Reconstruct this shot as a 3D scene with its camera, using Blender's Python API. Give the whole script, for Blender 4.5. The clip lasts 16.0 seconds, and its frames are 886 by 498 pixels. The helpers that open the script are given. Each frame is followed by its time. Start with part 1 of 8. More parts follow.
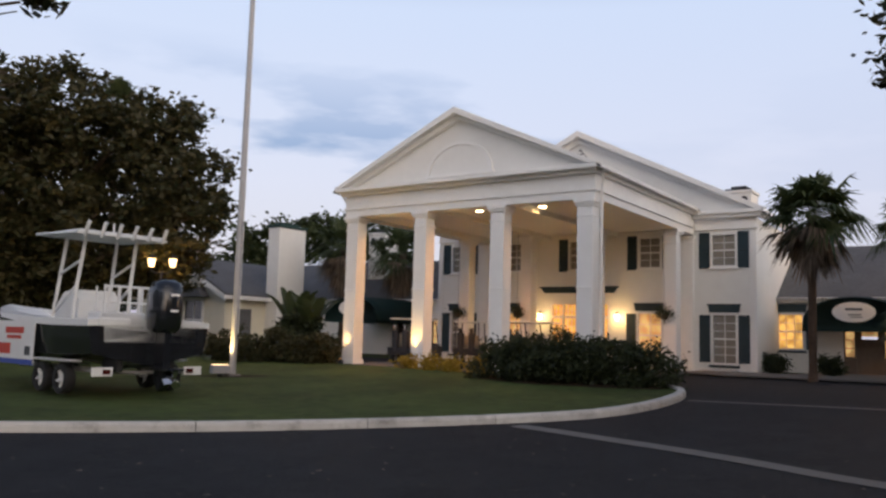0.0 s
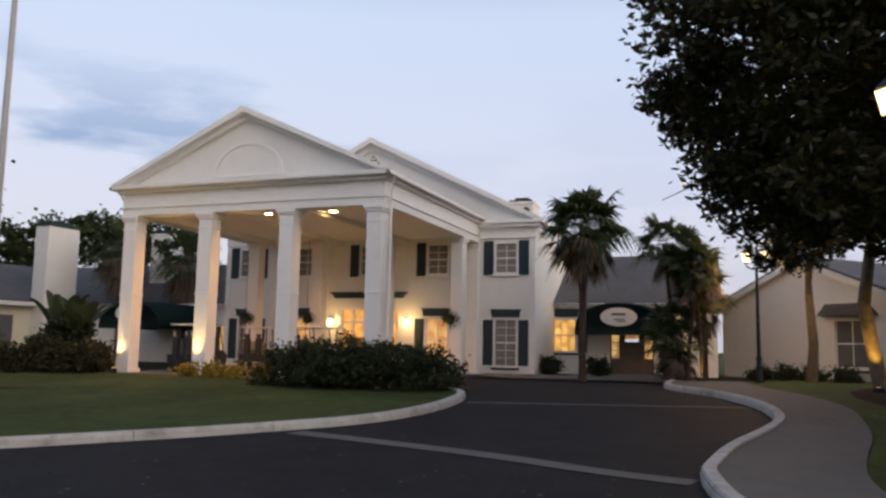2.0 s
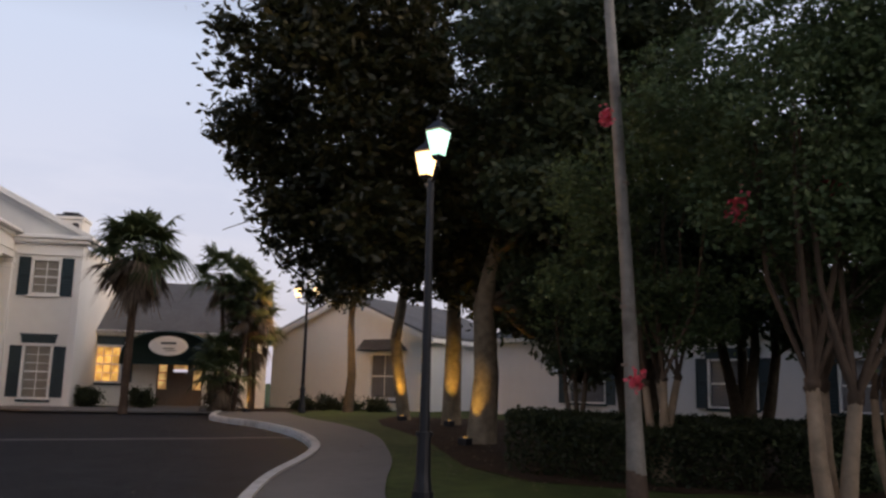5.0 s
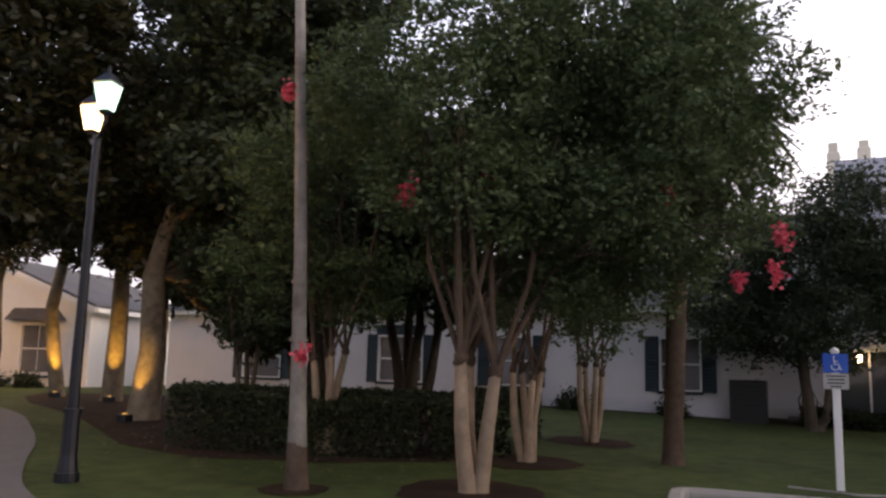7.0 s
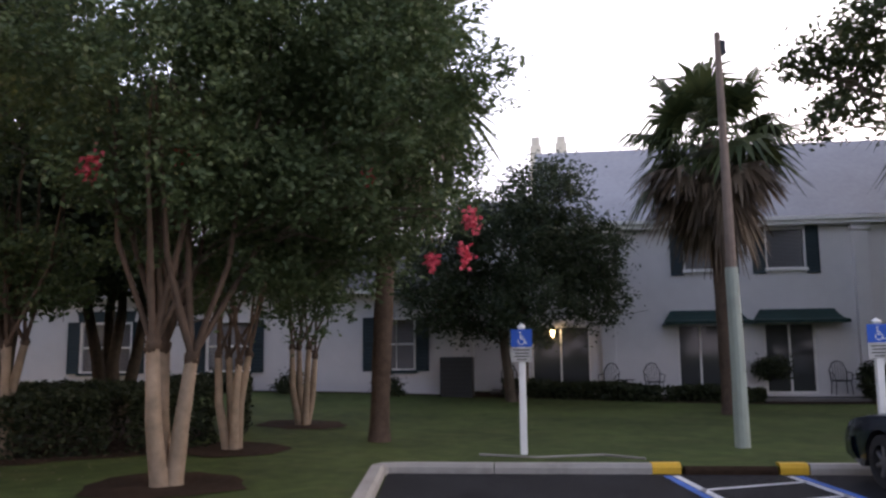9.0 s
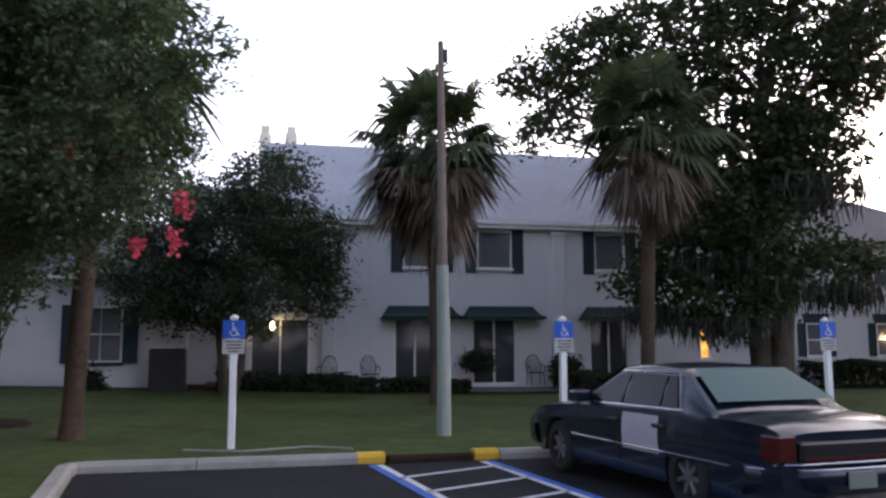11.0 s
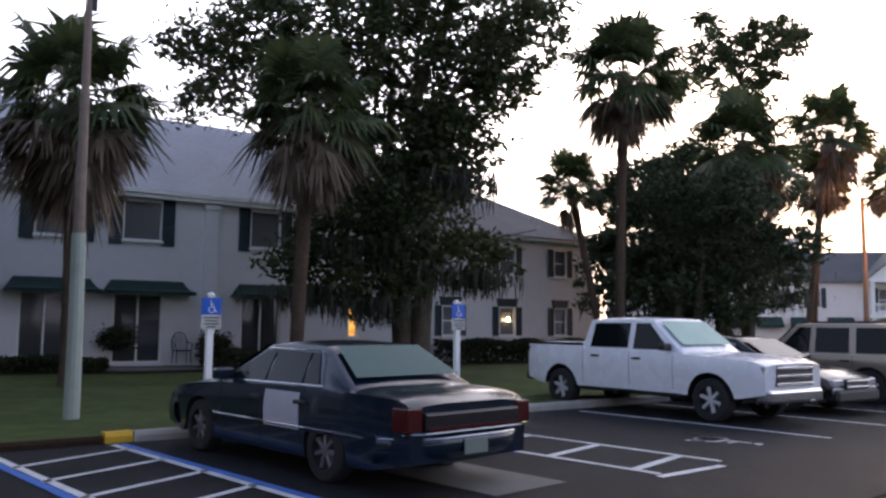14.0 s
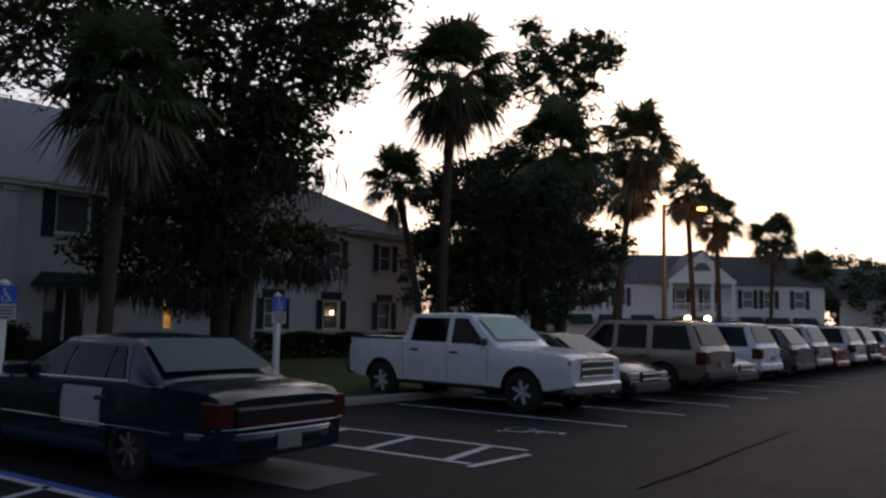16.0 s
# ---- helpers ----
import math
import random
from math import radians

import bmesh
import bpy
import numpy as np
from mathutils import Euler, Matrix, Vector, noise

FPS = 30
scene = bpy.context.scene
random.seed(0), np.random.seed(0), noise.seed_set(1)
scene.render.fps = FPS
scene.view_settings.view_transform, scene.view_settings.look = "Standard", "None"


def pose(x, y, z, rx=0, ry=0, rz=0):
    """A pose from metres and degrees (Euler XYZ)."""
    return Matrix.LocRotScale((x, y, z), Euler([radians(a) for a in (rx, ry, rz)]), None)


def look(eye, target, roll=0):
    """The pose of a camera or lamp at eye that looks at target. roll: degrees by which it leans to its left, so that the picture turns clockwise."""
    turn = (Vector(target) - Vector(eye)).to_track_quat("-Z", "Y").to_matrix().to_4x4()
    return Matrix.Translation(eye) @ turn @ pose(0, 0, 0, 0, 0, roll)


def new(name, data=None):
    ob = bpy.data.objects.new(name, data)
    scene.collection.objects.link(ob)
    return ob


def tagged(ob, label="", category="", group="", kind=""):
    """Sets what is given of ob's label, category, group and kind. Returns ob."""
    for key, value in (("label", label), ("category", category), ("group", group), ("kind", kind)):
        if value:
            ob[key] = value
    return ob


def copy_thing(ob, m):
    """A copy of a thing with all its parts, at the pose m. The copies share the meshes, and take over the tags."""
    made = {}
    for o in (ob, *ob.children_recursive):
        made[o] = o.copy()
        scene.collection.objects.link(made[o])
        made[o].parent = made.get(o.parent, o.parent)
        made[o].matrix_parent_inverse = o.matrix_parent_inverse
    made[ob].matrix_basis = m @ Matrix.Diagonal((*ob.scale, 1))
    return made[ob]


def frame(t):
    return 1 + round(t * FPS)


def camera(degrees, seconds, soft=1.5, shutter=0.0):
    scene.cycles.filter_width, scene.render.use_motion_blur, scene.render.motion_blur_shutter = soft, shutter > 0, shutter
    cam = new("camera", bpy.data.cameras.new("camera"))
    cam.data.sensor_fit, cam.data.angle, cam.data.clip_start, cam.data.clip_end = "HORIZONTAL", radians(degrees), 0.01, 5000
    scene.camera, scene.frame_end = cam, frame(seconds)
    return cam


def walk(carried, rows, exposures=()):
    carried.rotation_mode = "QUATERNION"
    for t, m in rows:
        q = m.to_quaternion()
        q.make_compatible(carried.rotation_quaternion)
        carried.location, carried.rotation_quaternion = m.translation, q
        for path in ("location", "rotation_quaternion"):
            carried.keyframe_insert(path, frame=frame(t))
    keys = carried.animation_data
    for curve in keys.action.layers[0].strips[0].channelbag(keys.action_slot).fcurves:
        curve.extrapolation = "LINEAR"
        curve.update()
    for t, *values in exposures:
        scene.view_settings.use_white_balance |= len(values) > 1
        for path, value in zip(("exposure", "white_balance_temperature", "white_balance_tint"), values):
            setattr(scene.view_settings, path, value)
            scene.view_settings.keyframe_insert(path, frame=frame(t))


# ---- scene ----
cam = camera(56.93, 16.0, soft=2.6)
PATH = [
    (0.0, pose(0.146, -0.314, 1.685, 96.11, -1.59, 1.62)),
    (0.5, pose(0.216, -0.293, 1.675, 96.33, -1.15, -1.96)),
    (1.0, pose(0.260, -0.297, 1.670, 96.11, -1.31, -5.89)),
    (1.5, pose(0.276, -0.226, 1.671, 96.36, -1.34, -9.46)),
    (2.0, pose(0.414, -0.230, 1.669, 96.84, -1.05, -12.57)),
    (2.5, pose(0.456, -0.280, 1.679, 97.46, -0.95, -16.39)),
    (3.0, pose(0.485, -0.271, 1.675, 97.32, -0.83, -20.15)),
    (3.5, pose(0.488, -0.236, 1.682, 97.35, -0.32, -24.99)),
    (4.0, pose(0.479, -0.220, 1.687, 98.21, 0.10, -30.70)),
    (4.2, pose(0.492, -0.172, 1.685, 98.36, -0.31, -33.22)),
    (6.3, pose(0.537, -0.274, 1.686, 99.93, -1.90, -56.78)),
    (6.5, pose(0.554, -0.279, 1.680, 99.41, -2.08, -58.69)),
    (7.0, pose(0.598, -0.339, 1.683, 98.38, -1.46, -64.98)),
    (7.5, pose(0.670, -0.439, 1.688, 97.64, -1.48, -70.48)),
    (8.0, pose(0.738, -0.549, 1.687, 96.97, -0.34, -75.20)),
    (8.5, pose(0.786, -0.630, 1.681, 97.02, 0.74, -79.47)),
    (9.0, pose(0.819, -0.680, 1.669, 97.38, 0.66, -83.46)),
    (9.5, pose(0.841, -0.756, 1.658, 96.89, -0.15, -87.76)),
    (10.0, pose(0.840, -0.796, 1.659, 96.90, 0.02, -92.77)),
    (12.3, pose(0.891, -0.863, 1.663, 96.03, -0.62, -113.83)),
    (12.5, pose(0.851, -0.843, 1.666, 95.91, -0.76, -115.46)),
    (13.0, pose(0.865, -0.867, 1.660, 95.45, -0.90, -119.41)),
    (13.5, pose(0.862, -0.893, 1.657, 95.44, -0.65, -122.84)),
    (14.0, pose(0.885, -0.930, 1.648, 95.30, -0.51, -126.34)),
    (14.5, pose(0.859, -0.942, 1.652, 95.04, -0.96, -129.37)),
    (15.0, pose(0.887, -0.978, 1.649, 95.38, -0.66, -132.56)),
    (15.5, pose(0.867, -0.983, 1.646, 95.32, -0.72, -135.27)),
    (16.0, pose(0.816, -0.971, 1.652, 95.04, -1.15, -138.48)),
]
EXPO = [(0.0, 0.03, 6750, 12), (3.0, -0.08, 6750, 12), (4.0, -0.3, 6750, 12), (6.5, 0.7, 7700, 20), (7.0, 0.8, 7600, 20), (8.0, 0.98, 7200, 19), (9.0, 1.1, 7050, 19), (10.0, 1.15, 6800, 18), (12.5, 1.05, 6400, 16), (14.0, 0.88, 6350, 16), (15.0, 0.4, 6350, 15), (15.5, -0.1, 6400, 15), (16.0, -0.85, 6400, 14)]
walk(cam, PATH, EXPO)

# ---- world and sun: dusk, the sun just under the horizon behind the far lot ----
SUNSET = Vector((0.5, -0.86, 0.06)).normalized()


def make_world():
    w = bpy.data.worlds.new("dusk_sky")
    w.use_nodes = True
    scene.world = w
    nt = w.node_tree
    n, l = nt.nodes, nt.links
    n.clear()
    out = n.new("ShaderNodeOutputWorld")
    co = n.new("ShaderNodeTexCoord")
    sky = n.new("ShaderNodeTexSky")
    sky.sky_type = 'NISHITA'
    sky.sun_disc = False
    sky.sun_elevation, sky.sun_rotation = radians(2.0), radians(150)
    bg1 = n.new("ShaderNodeBackground")
    bg1.inputs[1].default_value = 0.06
    l.new(sky.outputs[0], bg1.inputs[0])
    # evening gradient: blue overhead, pale lilac low down, warm white where the sun went down
    sep = n.new("ShaderNodeSeparateXYZ")
    l.new(co.outputs["Generated"], sep.inputs[0])
    up = n.new("ShaderNodeValToRGB")
    e = up.color_ramp.elements
    e[0].position, e[0].color = 0.0, (0.55, 0.56, 0.70, 1)
    e[1].position, e[1].color = 0.62, (0.13, 0.18, 0.31, 1)
    m = up.color_ramp.elements.new(0.18)
    m.color = (0.60, 0.65, 0.84, 1)
    m = up.color_ramp.elements.new(0.38)
    m.color = (0.56, 0.67, 0.90, 1)
    l.new(sep.outputs[2], up.inputs[0])
    # clouds
    mp = n.new("ShaderNodeMapping")
    mp.inputs["Scale"].default_value = (2.2, 2.2, 8.0)
    mp.inputs["Location"].default_value = (0.79, 0.2, 0.89)
    l.new(co.outputs["Generated"], mp.inputs[0])
    cn = n.new("ShaderNodeTexNoise")
    cn.inputs["Scale"].default_value, cn.inputs["Detail"].default_value = 1.6, 7
    l.new(mp.outputs[0], cn.inputs[0])
    cr = n.new("ShaderNodeValToRGB")
    cr.color_ramp.elements[0].position, cr.color_ramp.elements[1].position = 0.5, 0.6
    l.new(cn.outputs[0], cr.inputs[0])
    low = n.new("ShaderNodeMapRange")
    low.inputs[1].default_value, low.inputs[2].default_value, low.inputs[3].default_value, low.inputs[4].default_value = 0.34, 0.22, 0.0, 1.0
    l.new(sep.outputs[2], low.inputs[0])
    cm = n.new("ShaderNodeMath")
    cm.operation = 'MULTIPLY'
    l.new(cr.outputs[0], cm.inputs[0])
    l.new(low.outputs[0], cm.inputs[1])
    # one cloud bank beside the clubhouse
    bank = n.new("ShaderNodeVectorMath")
    bank.operation = 'DOT_PRODUCT'
    bank.inputs[1].default_value = (-0.162, 0.960, 0.229)
    l.new(co.outputs["Generated"], bank.inputs[0])
    br = n.new("ShaderNodeMapRange")
    br.inputs[1].default_value, br.inputs[2].default_value, br.inputs[3].default_value = 0.94, 0.985, 0.12
    l.new(bank.outputs["Value"], br.inputs[0])
    bm_ = n.new("ShaderNodeMath")
    bm_.operation = 'MULTIPLY'
    l.new(cm.outputs[0], bm_.inputs[0])
    l.new(br.outputs[0], bm_.inputs[1])
    cm2 = n.new("ShaderNodeMath")
    cm2.operation = 'MULTIPLY'
    cm2.inputs[1].default_value = 0.95
    l.new(bm_.outputs[0], cm2.inputs[0])
    cl = n.new("ShaderNodeMixRGB")
    cl.inputs[2].default_value = (0.22, 0.34, 0.60, 1)
    l.new(cm2.outputs[0], cl.inputs[0])
    l.new(up.outputs[0], cl.inputs[1])
    # sunset side
    dot = n.new("ShaderNodeVectorMath")
    dot.operation = 'DOT_PRODUCT'
    dot.inputs[1].default_value = SUNSET
    l.new(co.outputs["Generated"], dot.inputs[0])
    gl = n.new("ShaderNodeValToRGB")
    g = gl.color_ramp.elements
    g[0].position, g[0].color = 0.0, (0, 0, 0, 1)
    g[1].position, g[1].color = 1.0, (3.2, 2.4, 1.5, 1)
    k = g.new(0.45)
    k.color = (0.16, 0.15, 0.15, 1)
    k = g.new(0.9)
    k.color = (1.3, 1.15, 1.0, 1)
    l.new(dot.outputs["Value"], gl.inputs[0])
    add = n.new("ShaderNodeMixRGB")
    add.blend_type = 'ADD'
    add.inputs[0].default_value = 1.0
    l.new(cl.outputs[0], add.inputs[1])
    l.new(gl.outputs[0], add.inputs[2])
    bg2 = n.new("ShaderNodeBackground")
    bg2.inputs[1].default_value = 1.0
    l.new(add.outputs[0], bg2.inputs[0])
    sh = n.new("ShaderNodeAddShader")
    l.new(bg1.outputs[0], sh.inputs[0])
    l.new(bg2.outputs[0], sh.inputs[1])
    l.new(sh.outputs[0], out.inputs[0])


make_world()
sun = new("sun", bpy.data.lights.new("sun", 'SUN'))
sun.data.energy, sun.data.angle, sun.data.color = 0.2, radians(25), (1.0, 0.84, 0.7)
sun.matrix_world = look(Vector((0, 0, 60)) + SUNSET * 30 + Vector((0, 0, 4)), (0, 0, 60))


def lamp(name, kind, at, watts, color, size=0.1, to=None, spot=60):
    d = bpy.data.lights.new(name, kind)
    d.energy, d.color = watts, color
    d.shadow_soft_size = size
    ob = new(name, d)
    if kind == 'SPOT':
        d.spot_size, d.spot_blend = radians(spot), 0.6
    ob.matrix_world = look(at, to) if to else pose(*at)
    return ob


WARM = (1.0, 0.62, 0.22)
ORANGE = (1.0, 0.5, 0.14)


# ---- materials ----
def mat(name, col, rough=0.6, metal=0.0, var=0.15, scale=6.0, bump=0.0, bscale=None, spec=0.5, stain=0.0, stain_col=None, rnd=0.0):
    m = bpy.data.materials.new(name)
    m.use_nodes = True
    nt = m.node_tree
    n, l = nt.nodes, nt.links
    b = n["Principled BSDF"]
    b.inputs["Roughness"].default_value, b.inputs["Metallic"].default_value = rough, metal
    b.inputs["Specular IOR Level"].default_value = spec
    co = n.new("ShaderNodeTexCoord")
    fine = n.new("ShaderNodeTexNoise")
    fine.inputs["Scale"].default_value, fine.inputs["Detail"].default_value = scale, 6
    l.new(co.outputs["Object"], fine.inputs[0])
    wide = n.new("ShaderNodeTexNoise")
    wide.inputs["Scale"].default_value, wide.inputs["Detail"].default_value = scale * 0.11, 4
    l.new(co.outputs["Object"], wide.inputs[0])
    mul = n.new("ShaderNodeMath")
    mul.operation = 'ADD'
    l.new(fine.outputs[0], mul.inputs[0])
    l.new(wide.outputs[0], mul.inputs[1])
    mr = n.new("ShaderNodeMapRange")
    mr.inputs[1].default_value, mr.inputs[2].default_value = 0.6, 1.4
    mr.inputs[3].default_value, mr.inputs[4].default_value = 1 - var, 1 + var
    l.new(mul.outputs[0], mr.inputs[0])
    hsv = n.new("ShaderNodeHueSaturation")
    hsv.inputs["Color"].default_value = (*col, 1)
    last = mr.outputs[0]
    if rnd:
        oi = n.new("ShaderNodeObjectInfo")
        r = n.new("ShaderNodeMapRange")
        r.inputs[3].default_value, r.inputs[4].default_value = 1 - rnd, 1 + rnd
        l.new(oi.outputs["Random"], r.inputs[0])
        mm = n.new("ShaderNodeMath")
        mm.operation = 'MULTIPLY'
        l.new(last, mm.inputs[0])
        l.new(r.outputs[0], mm.inputs[1])
        last = mm.outputs[0]
    l.new(last, hsv.inputs["Value"])
    colour = hsv.outputs[0]
    if stain:
        st = n.new("ShaderNodeTexNoise")
        st.inputs["Scale"].default_value, st.inputs["Detail"].default_value = scale * 0.3, 8
        st.inputs["Roughness"].default_value = 0.7
        l.new(co.outputs["Object"], st.inputs[0])
        rp = n.new("ShaderNodeMapRange")
        rp.inputs[1].default_value, rp.inputs[2].default_value = 0.5, 0.72
        rp.inputs[4].default_value = stain
        l.new(st.outputs[0], rp.inputs[0])
        mx = n.new("ShaderNodeMixRGB")
        mx.inputs[2].default_value = (*(stain_col or tuple(c * 0.4 for c in col)), 1)
        l.new(rp.outputs[0], mx.inputs[0])
        l.new(colour, mx.inputs[1])
        colour = mx.outputs[0]
    l.new(colour, b.inputs["Base Color"])
    if bump:
        bn = n.new("ShaderNodeTexNoise")
        bn.inputs["Scale"].default_value, bn.inputs["Detail"].default_value = bscale or scale * 4, 5
        l.new(co.outputs["Object"], bn.inputs[0])
        bp = n.new("ShaderNodeBump")
        bp.inputs["Strength"].default_value, bp.inputs["Distance"].default_value = bump, 0.02
        l.new(bn.outputs[0], bp.inputs["Height"])
        l.new(bp.outputs[0], b.inputs["Normal"])
    return m


def leaf_mat(name, col, col2, rough=0.55):
    m = bpy.data.materials.new(name)
    m.use_nodes = True
    n, l = m.node_tree.nodes, m.node_tree.links
    b = n["Principled BSDF"]
    b.inputs["Roughness"].default_value = rough
    b.inputs["Specular IOR Level"].default_value = 0.35
    ge = n.new("ShaderNodeNewGeometry")
    mx = n.new("ShaderNodeValToRGB")
    mx.color_ramp.elements[0].color, mx.color_ramp.elements[1].color = (*col, 1), (*col2, 1)
    l.new(ge.outputs["Random Per Island"], mx.inputs[0])
    l.new(mx.outputs[0], b.inputs["Base Color"])
    tr = n.new("ShaderNodeBsdfTranslucent")
    l.new(mx.outputs[0], tr.inputs[0])
    mix = n.new("ShaderNodeMixShader")
    mix.inputs[0].default_value = 0.35
    l.new(b.outputs[0], mix.inputs[1])
    l.new(tr.outputs[0], mix.inputs[2])
    l.new(mix.outputs[0], n["Material Output"].inputs[0])
    return m


def glow_mat(name, col, power, var=0.0, scale=3.0):
    m = bpy.data.materials.new(name)
    m.use_nodes = True
    n, l = m.node_tree.nodes, m.node_tree.links
    b = n["Principled BSDF"]
    b.inputs["Base Color"].default_value = (*col, 1)
    b.inputs["Emission Color"].default_value = (*col, 1)
    b.inputs["Emission Strength"].default_value = power
    if var:
        co = n.new("ShaderNodeTexCoord")
        no = n.new("ShaderNodeTexNoise")
        no.inputs["Scale"].default_value = scale
        l.new(co.outputs["Object"], no.inputs[0])
        r = n.new("ShaderNodeMapRange")
        r.inputs[1].default_value, r.inputs[2].default_value = 0.35, 0.65
        r.inputs[3].default_value, r.inputs[4].default_value = power * (1 - var), power * (1 + var)
        l.new(no.outputs[0], r.inputs[0])
        l.new(r.outputs[0], b.inputs["Emission Strength"])
    return m


def glass_mat(name, tint=(0.02, 0.025, 0.03), rough=0.05, level=0.7):
    m = bpy.data.materials.new(name)
    m.use_nodes = True
    b = m.node_tree.nodes["Principled BSDF"]
    b.inputs["Base Color"].default_value = (*tint, 1)
    b.inputs["Roughness"].default_value = rough
    b.inputs["Specular IOR Level"].default_value = level
    b.inputs["IOR"].default_value = 1.5 if level > 0.5 else 1.28
    return m


M = {}
M["asphalt"] = mat("asphalt", (0.0145, 0.0145, 0.0165), 0.72, spec=0.16, var=0.65, scale=9, bump=0.9, bscale=70, stain=0.5, stain_col=(0.032, 0.031, 0.031))
M["concrete"] = mat("concrete", (0.135, 0.128, 0.118), 0.85, var=0.15, scale=5, bump=0.2, bscale=90, stain=0.5, stain_col=(0.10, 0.093, 0.082))
M["kerb"] = mat("kerb_paint", (0.52, 0.51, 0.48), 0.8, var=0.15, scale=5, bump=0.25, bscale=60, stain=0.9, stain_col=(0.19, 0.175, 0.15))
M["kerb_grey"] = mat("kerb_grey", (0.34, 0.32, 0.29), 0.85, var=0.15, scale=5, bump=0.25, bscale=60, stain=0.6, stain_col=(0.16, 0.14, 0.12))
M["yellow"] = mat("yellow_paint", (0.72, 0.42, 0.03), 0.7, var=0.15, scale=6, stain=0.4, stain_col=(0.35, 0.22, 0.05))
M["linewhite"] = mat("line_white", (0.62, 0.62, 0.62), 0.8, var=0.15, scale=8, stain=0.65, stain_col=(0.2, 0.2, 0.2))
M["lineblue"] = mat("line_blue", (0.04, 0.14, 0.48), 0.75, var=0.2, scale=8, stain=0.5, stain_col=(0.05, 0.07, 0.14))
M["grass"] = mat("grass", (0.056, 0.078, 0.022), 0.9, var=0.5, scale=3.5, bump=1.0, bscale=32, spec=0.15, stain=0.5, stain_col=(0.095, 0.1, 0.036))
M["soil"] = mat("mulch", (0.04, 0.025, 0.016), 0.95, var=0.5, scale=14, bump=1.0, bscale=60, spec=0.1)
M["white"] = mat("white_stucco", (0.80, 0.79, 0.75), 0.75, var=0.04, scale=2.5, bump=0.12, bscale=60, stain=0.12, stain_col=(0.6, 0.58, 0.53))
M["trim"] = mat("white_trim", (0.82, 0.81, 0.78), 0.5, var=0.04, scale=3, stain=0.1, stain_col=(0.6, 0.58, 0.53))
M["cream"] = mat("cream_stucco", (0.74, 0.69, 0.56), 0.8, var=0.05, scale=2.5, bump=0.12, bscale=60, stain=0.15)
M["motel"] = mat("motel_stucco", (0.70, 0.68, 0.68), 0.8, var=0.05, scale=2.5, bump=0.15, bscale=50, stain=0.2, stain_col=(0.5, 0.49, 0.48))
M["roof"] = mat("roof_shingle", (0.10, 0.10, 0.105), 0.85, var=0.25, scale=7, bump=0.5, bscale=40)
M["roof_light"] = mat("roof_pale", (0.33, 0.34, 0.37), 0.8, var=0.12, scale=6, bump=0.3, bscale=40)
M["green"] = mat("green_canvas", (0.007, 0.034, 0.030), 0.75, var=0.2, scale=5, bump=0.15)
M["shutter"] = mat("shutter_paint", (0.012, 0.032, 0.04), 0.55, var=0.2, scale=6)
M["dark"] = mat("dark_paint", (0.018, 0.02, 0.022), 0.5, var=0.2, scale=6)
M["glass"] = glass_mat("window_glass")
M["blind"] = mat("blind", (0.34, 0.32, 0.28), 0.6, var=0.12, scale=4)
M["lit"] = glow_mat("lit_window", (1.0, 0.55, 0.14), 0.55, 0.6, 4.0)
M["lit_orange"] = glow_mat("lit_window_orange", (1.0, 0.5, 0.1), 0.55, 0.5, 5.0)
M["litdim"] = glow_mat("lit_window_dim", (1.0, 0.62, 0.25), 0.35, 0.7, 3.0)
M["bulb"] = glow_mat("bulb", (1.0, 0.72, 0.36), 14)
M["bulbw"] = glow_mat("lantern_glass", (1.0, 0.70, 0.36), 3.2)
M["bulbg"] = glow_mat("lantern_glass_green", (0.55, 1.0, 0.80), 1.5)
M["iron"] = mat("black_iron", (0.012, 0.014, 0.02), 0.45, metal=0.3, var=0.2, scale=8)
M["alu"] = mat("flagpole_alu", (0.33, 0.33, 0.34), 0.45, metal=0.15, var=0.1, scale=6)

RZ = radians(-32.75)


# ---- mesh helpers ----
def gz(x, y):
    s = min(1.0, max(0.0, (0.588 * x + 0.809 * y - 8) / 16))
    return 0.5 * s * s * (3 - 2 * s)


def obj(name, bm, material, parent=None, label="", smooth=False):
    me = bpy.data.meshes.new(name)
    bm.normal_update()
    bm.to_mesh(me)
    bm.free()
    if smooth:
        for p in me.polygons:
            p.use_smooth = True
    me.materials.append(M[material] if isinstance(material, str) else material)
    ob = new(name, me)
    if parent:
        ob.parent = parent
    if label:
        ob["label"] = label
    return ob


def part(name, bm, material, parent, label="", smooth=False):
    return obj(name, bm, material, parent, label, smooth)


def np_obj(name, verts, faces, material, parent=None, smooth=False):
    me = bpy.data.meshes.new(name)
    me.from_pydata([tuple(v) for v in verts] if not isinstance(verts, list) else verts, [], faces)
    if smooth:
        for p in me.polygons:
            p.use_smooth = True
    me.materials.append(M[material] if isinstance(material, str) else material)
    ob = new(name, me)
    if parent:
        ob.parent = parent
    return ob


def B():
    return bmesh.new()


def box(bm, x0, y0, z0, x1, y1, z1, bev=0.0, m=None):
    c = Matrix.Translation(((x0 + x1) / 2, (y0 + y1) / 2, (z0 + z1) / 2)) @ Matrix.Diagonal((abs(x1 - x0), abs(y1 - y0), abs(z1 - z0), 1))
    r = bmesh.ops.create_cube(bm, size=1, matrix=(m @ c) if m else c)
    if bev:
        es = list({e for v in r["verts"] for e in v.link_edges})
        bmesh.ops.bevel(bm, geom=es, offset=bev, segments=1, affect='EDGES')
    return bm


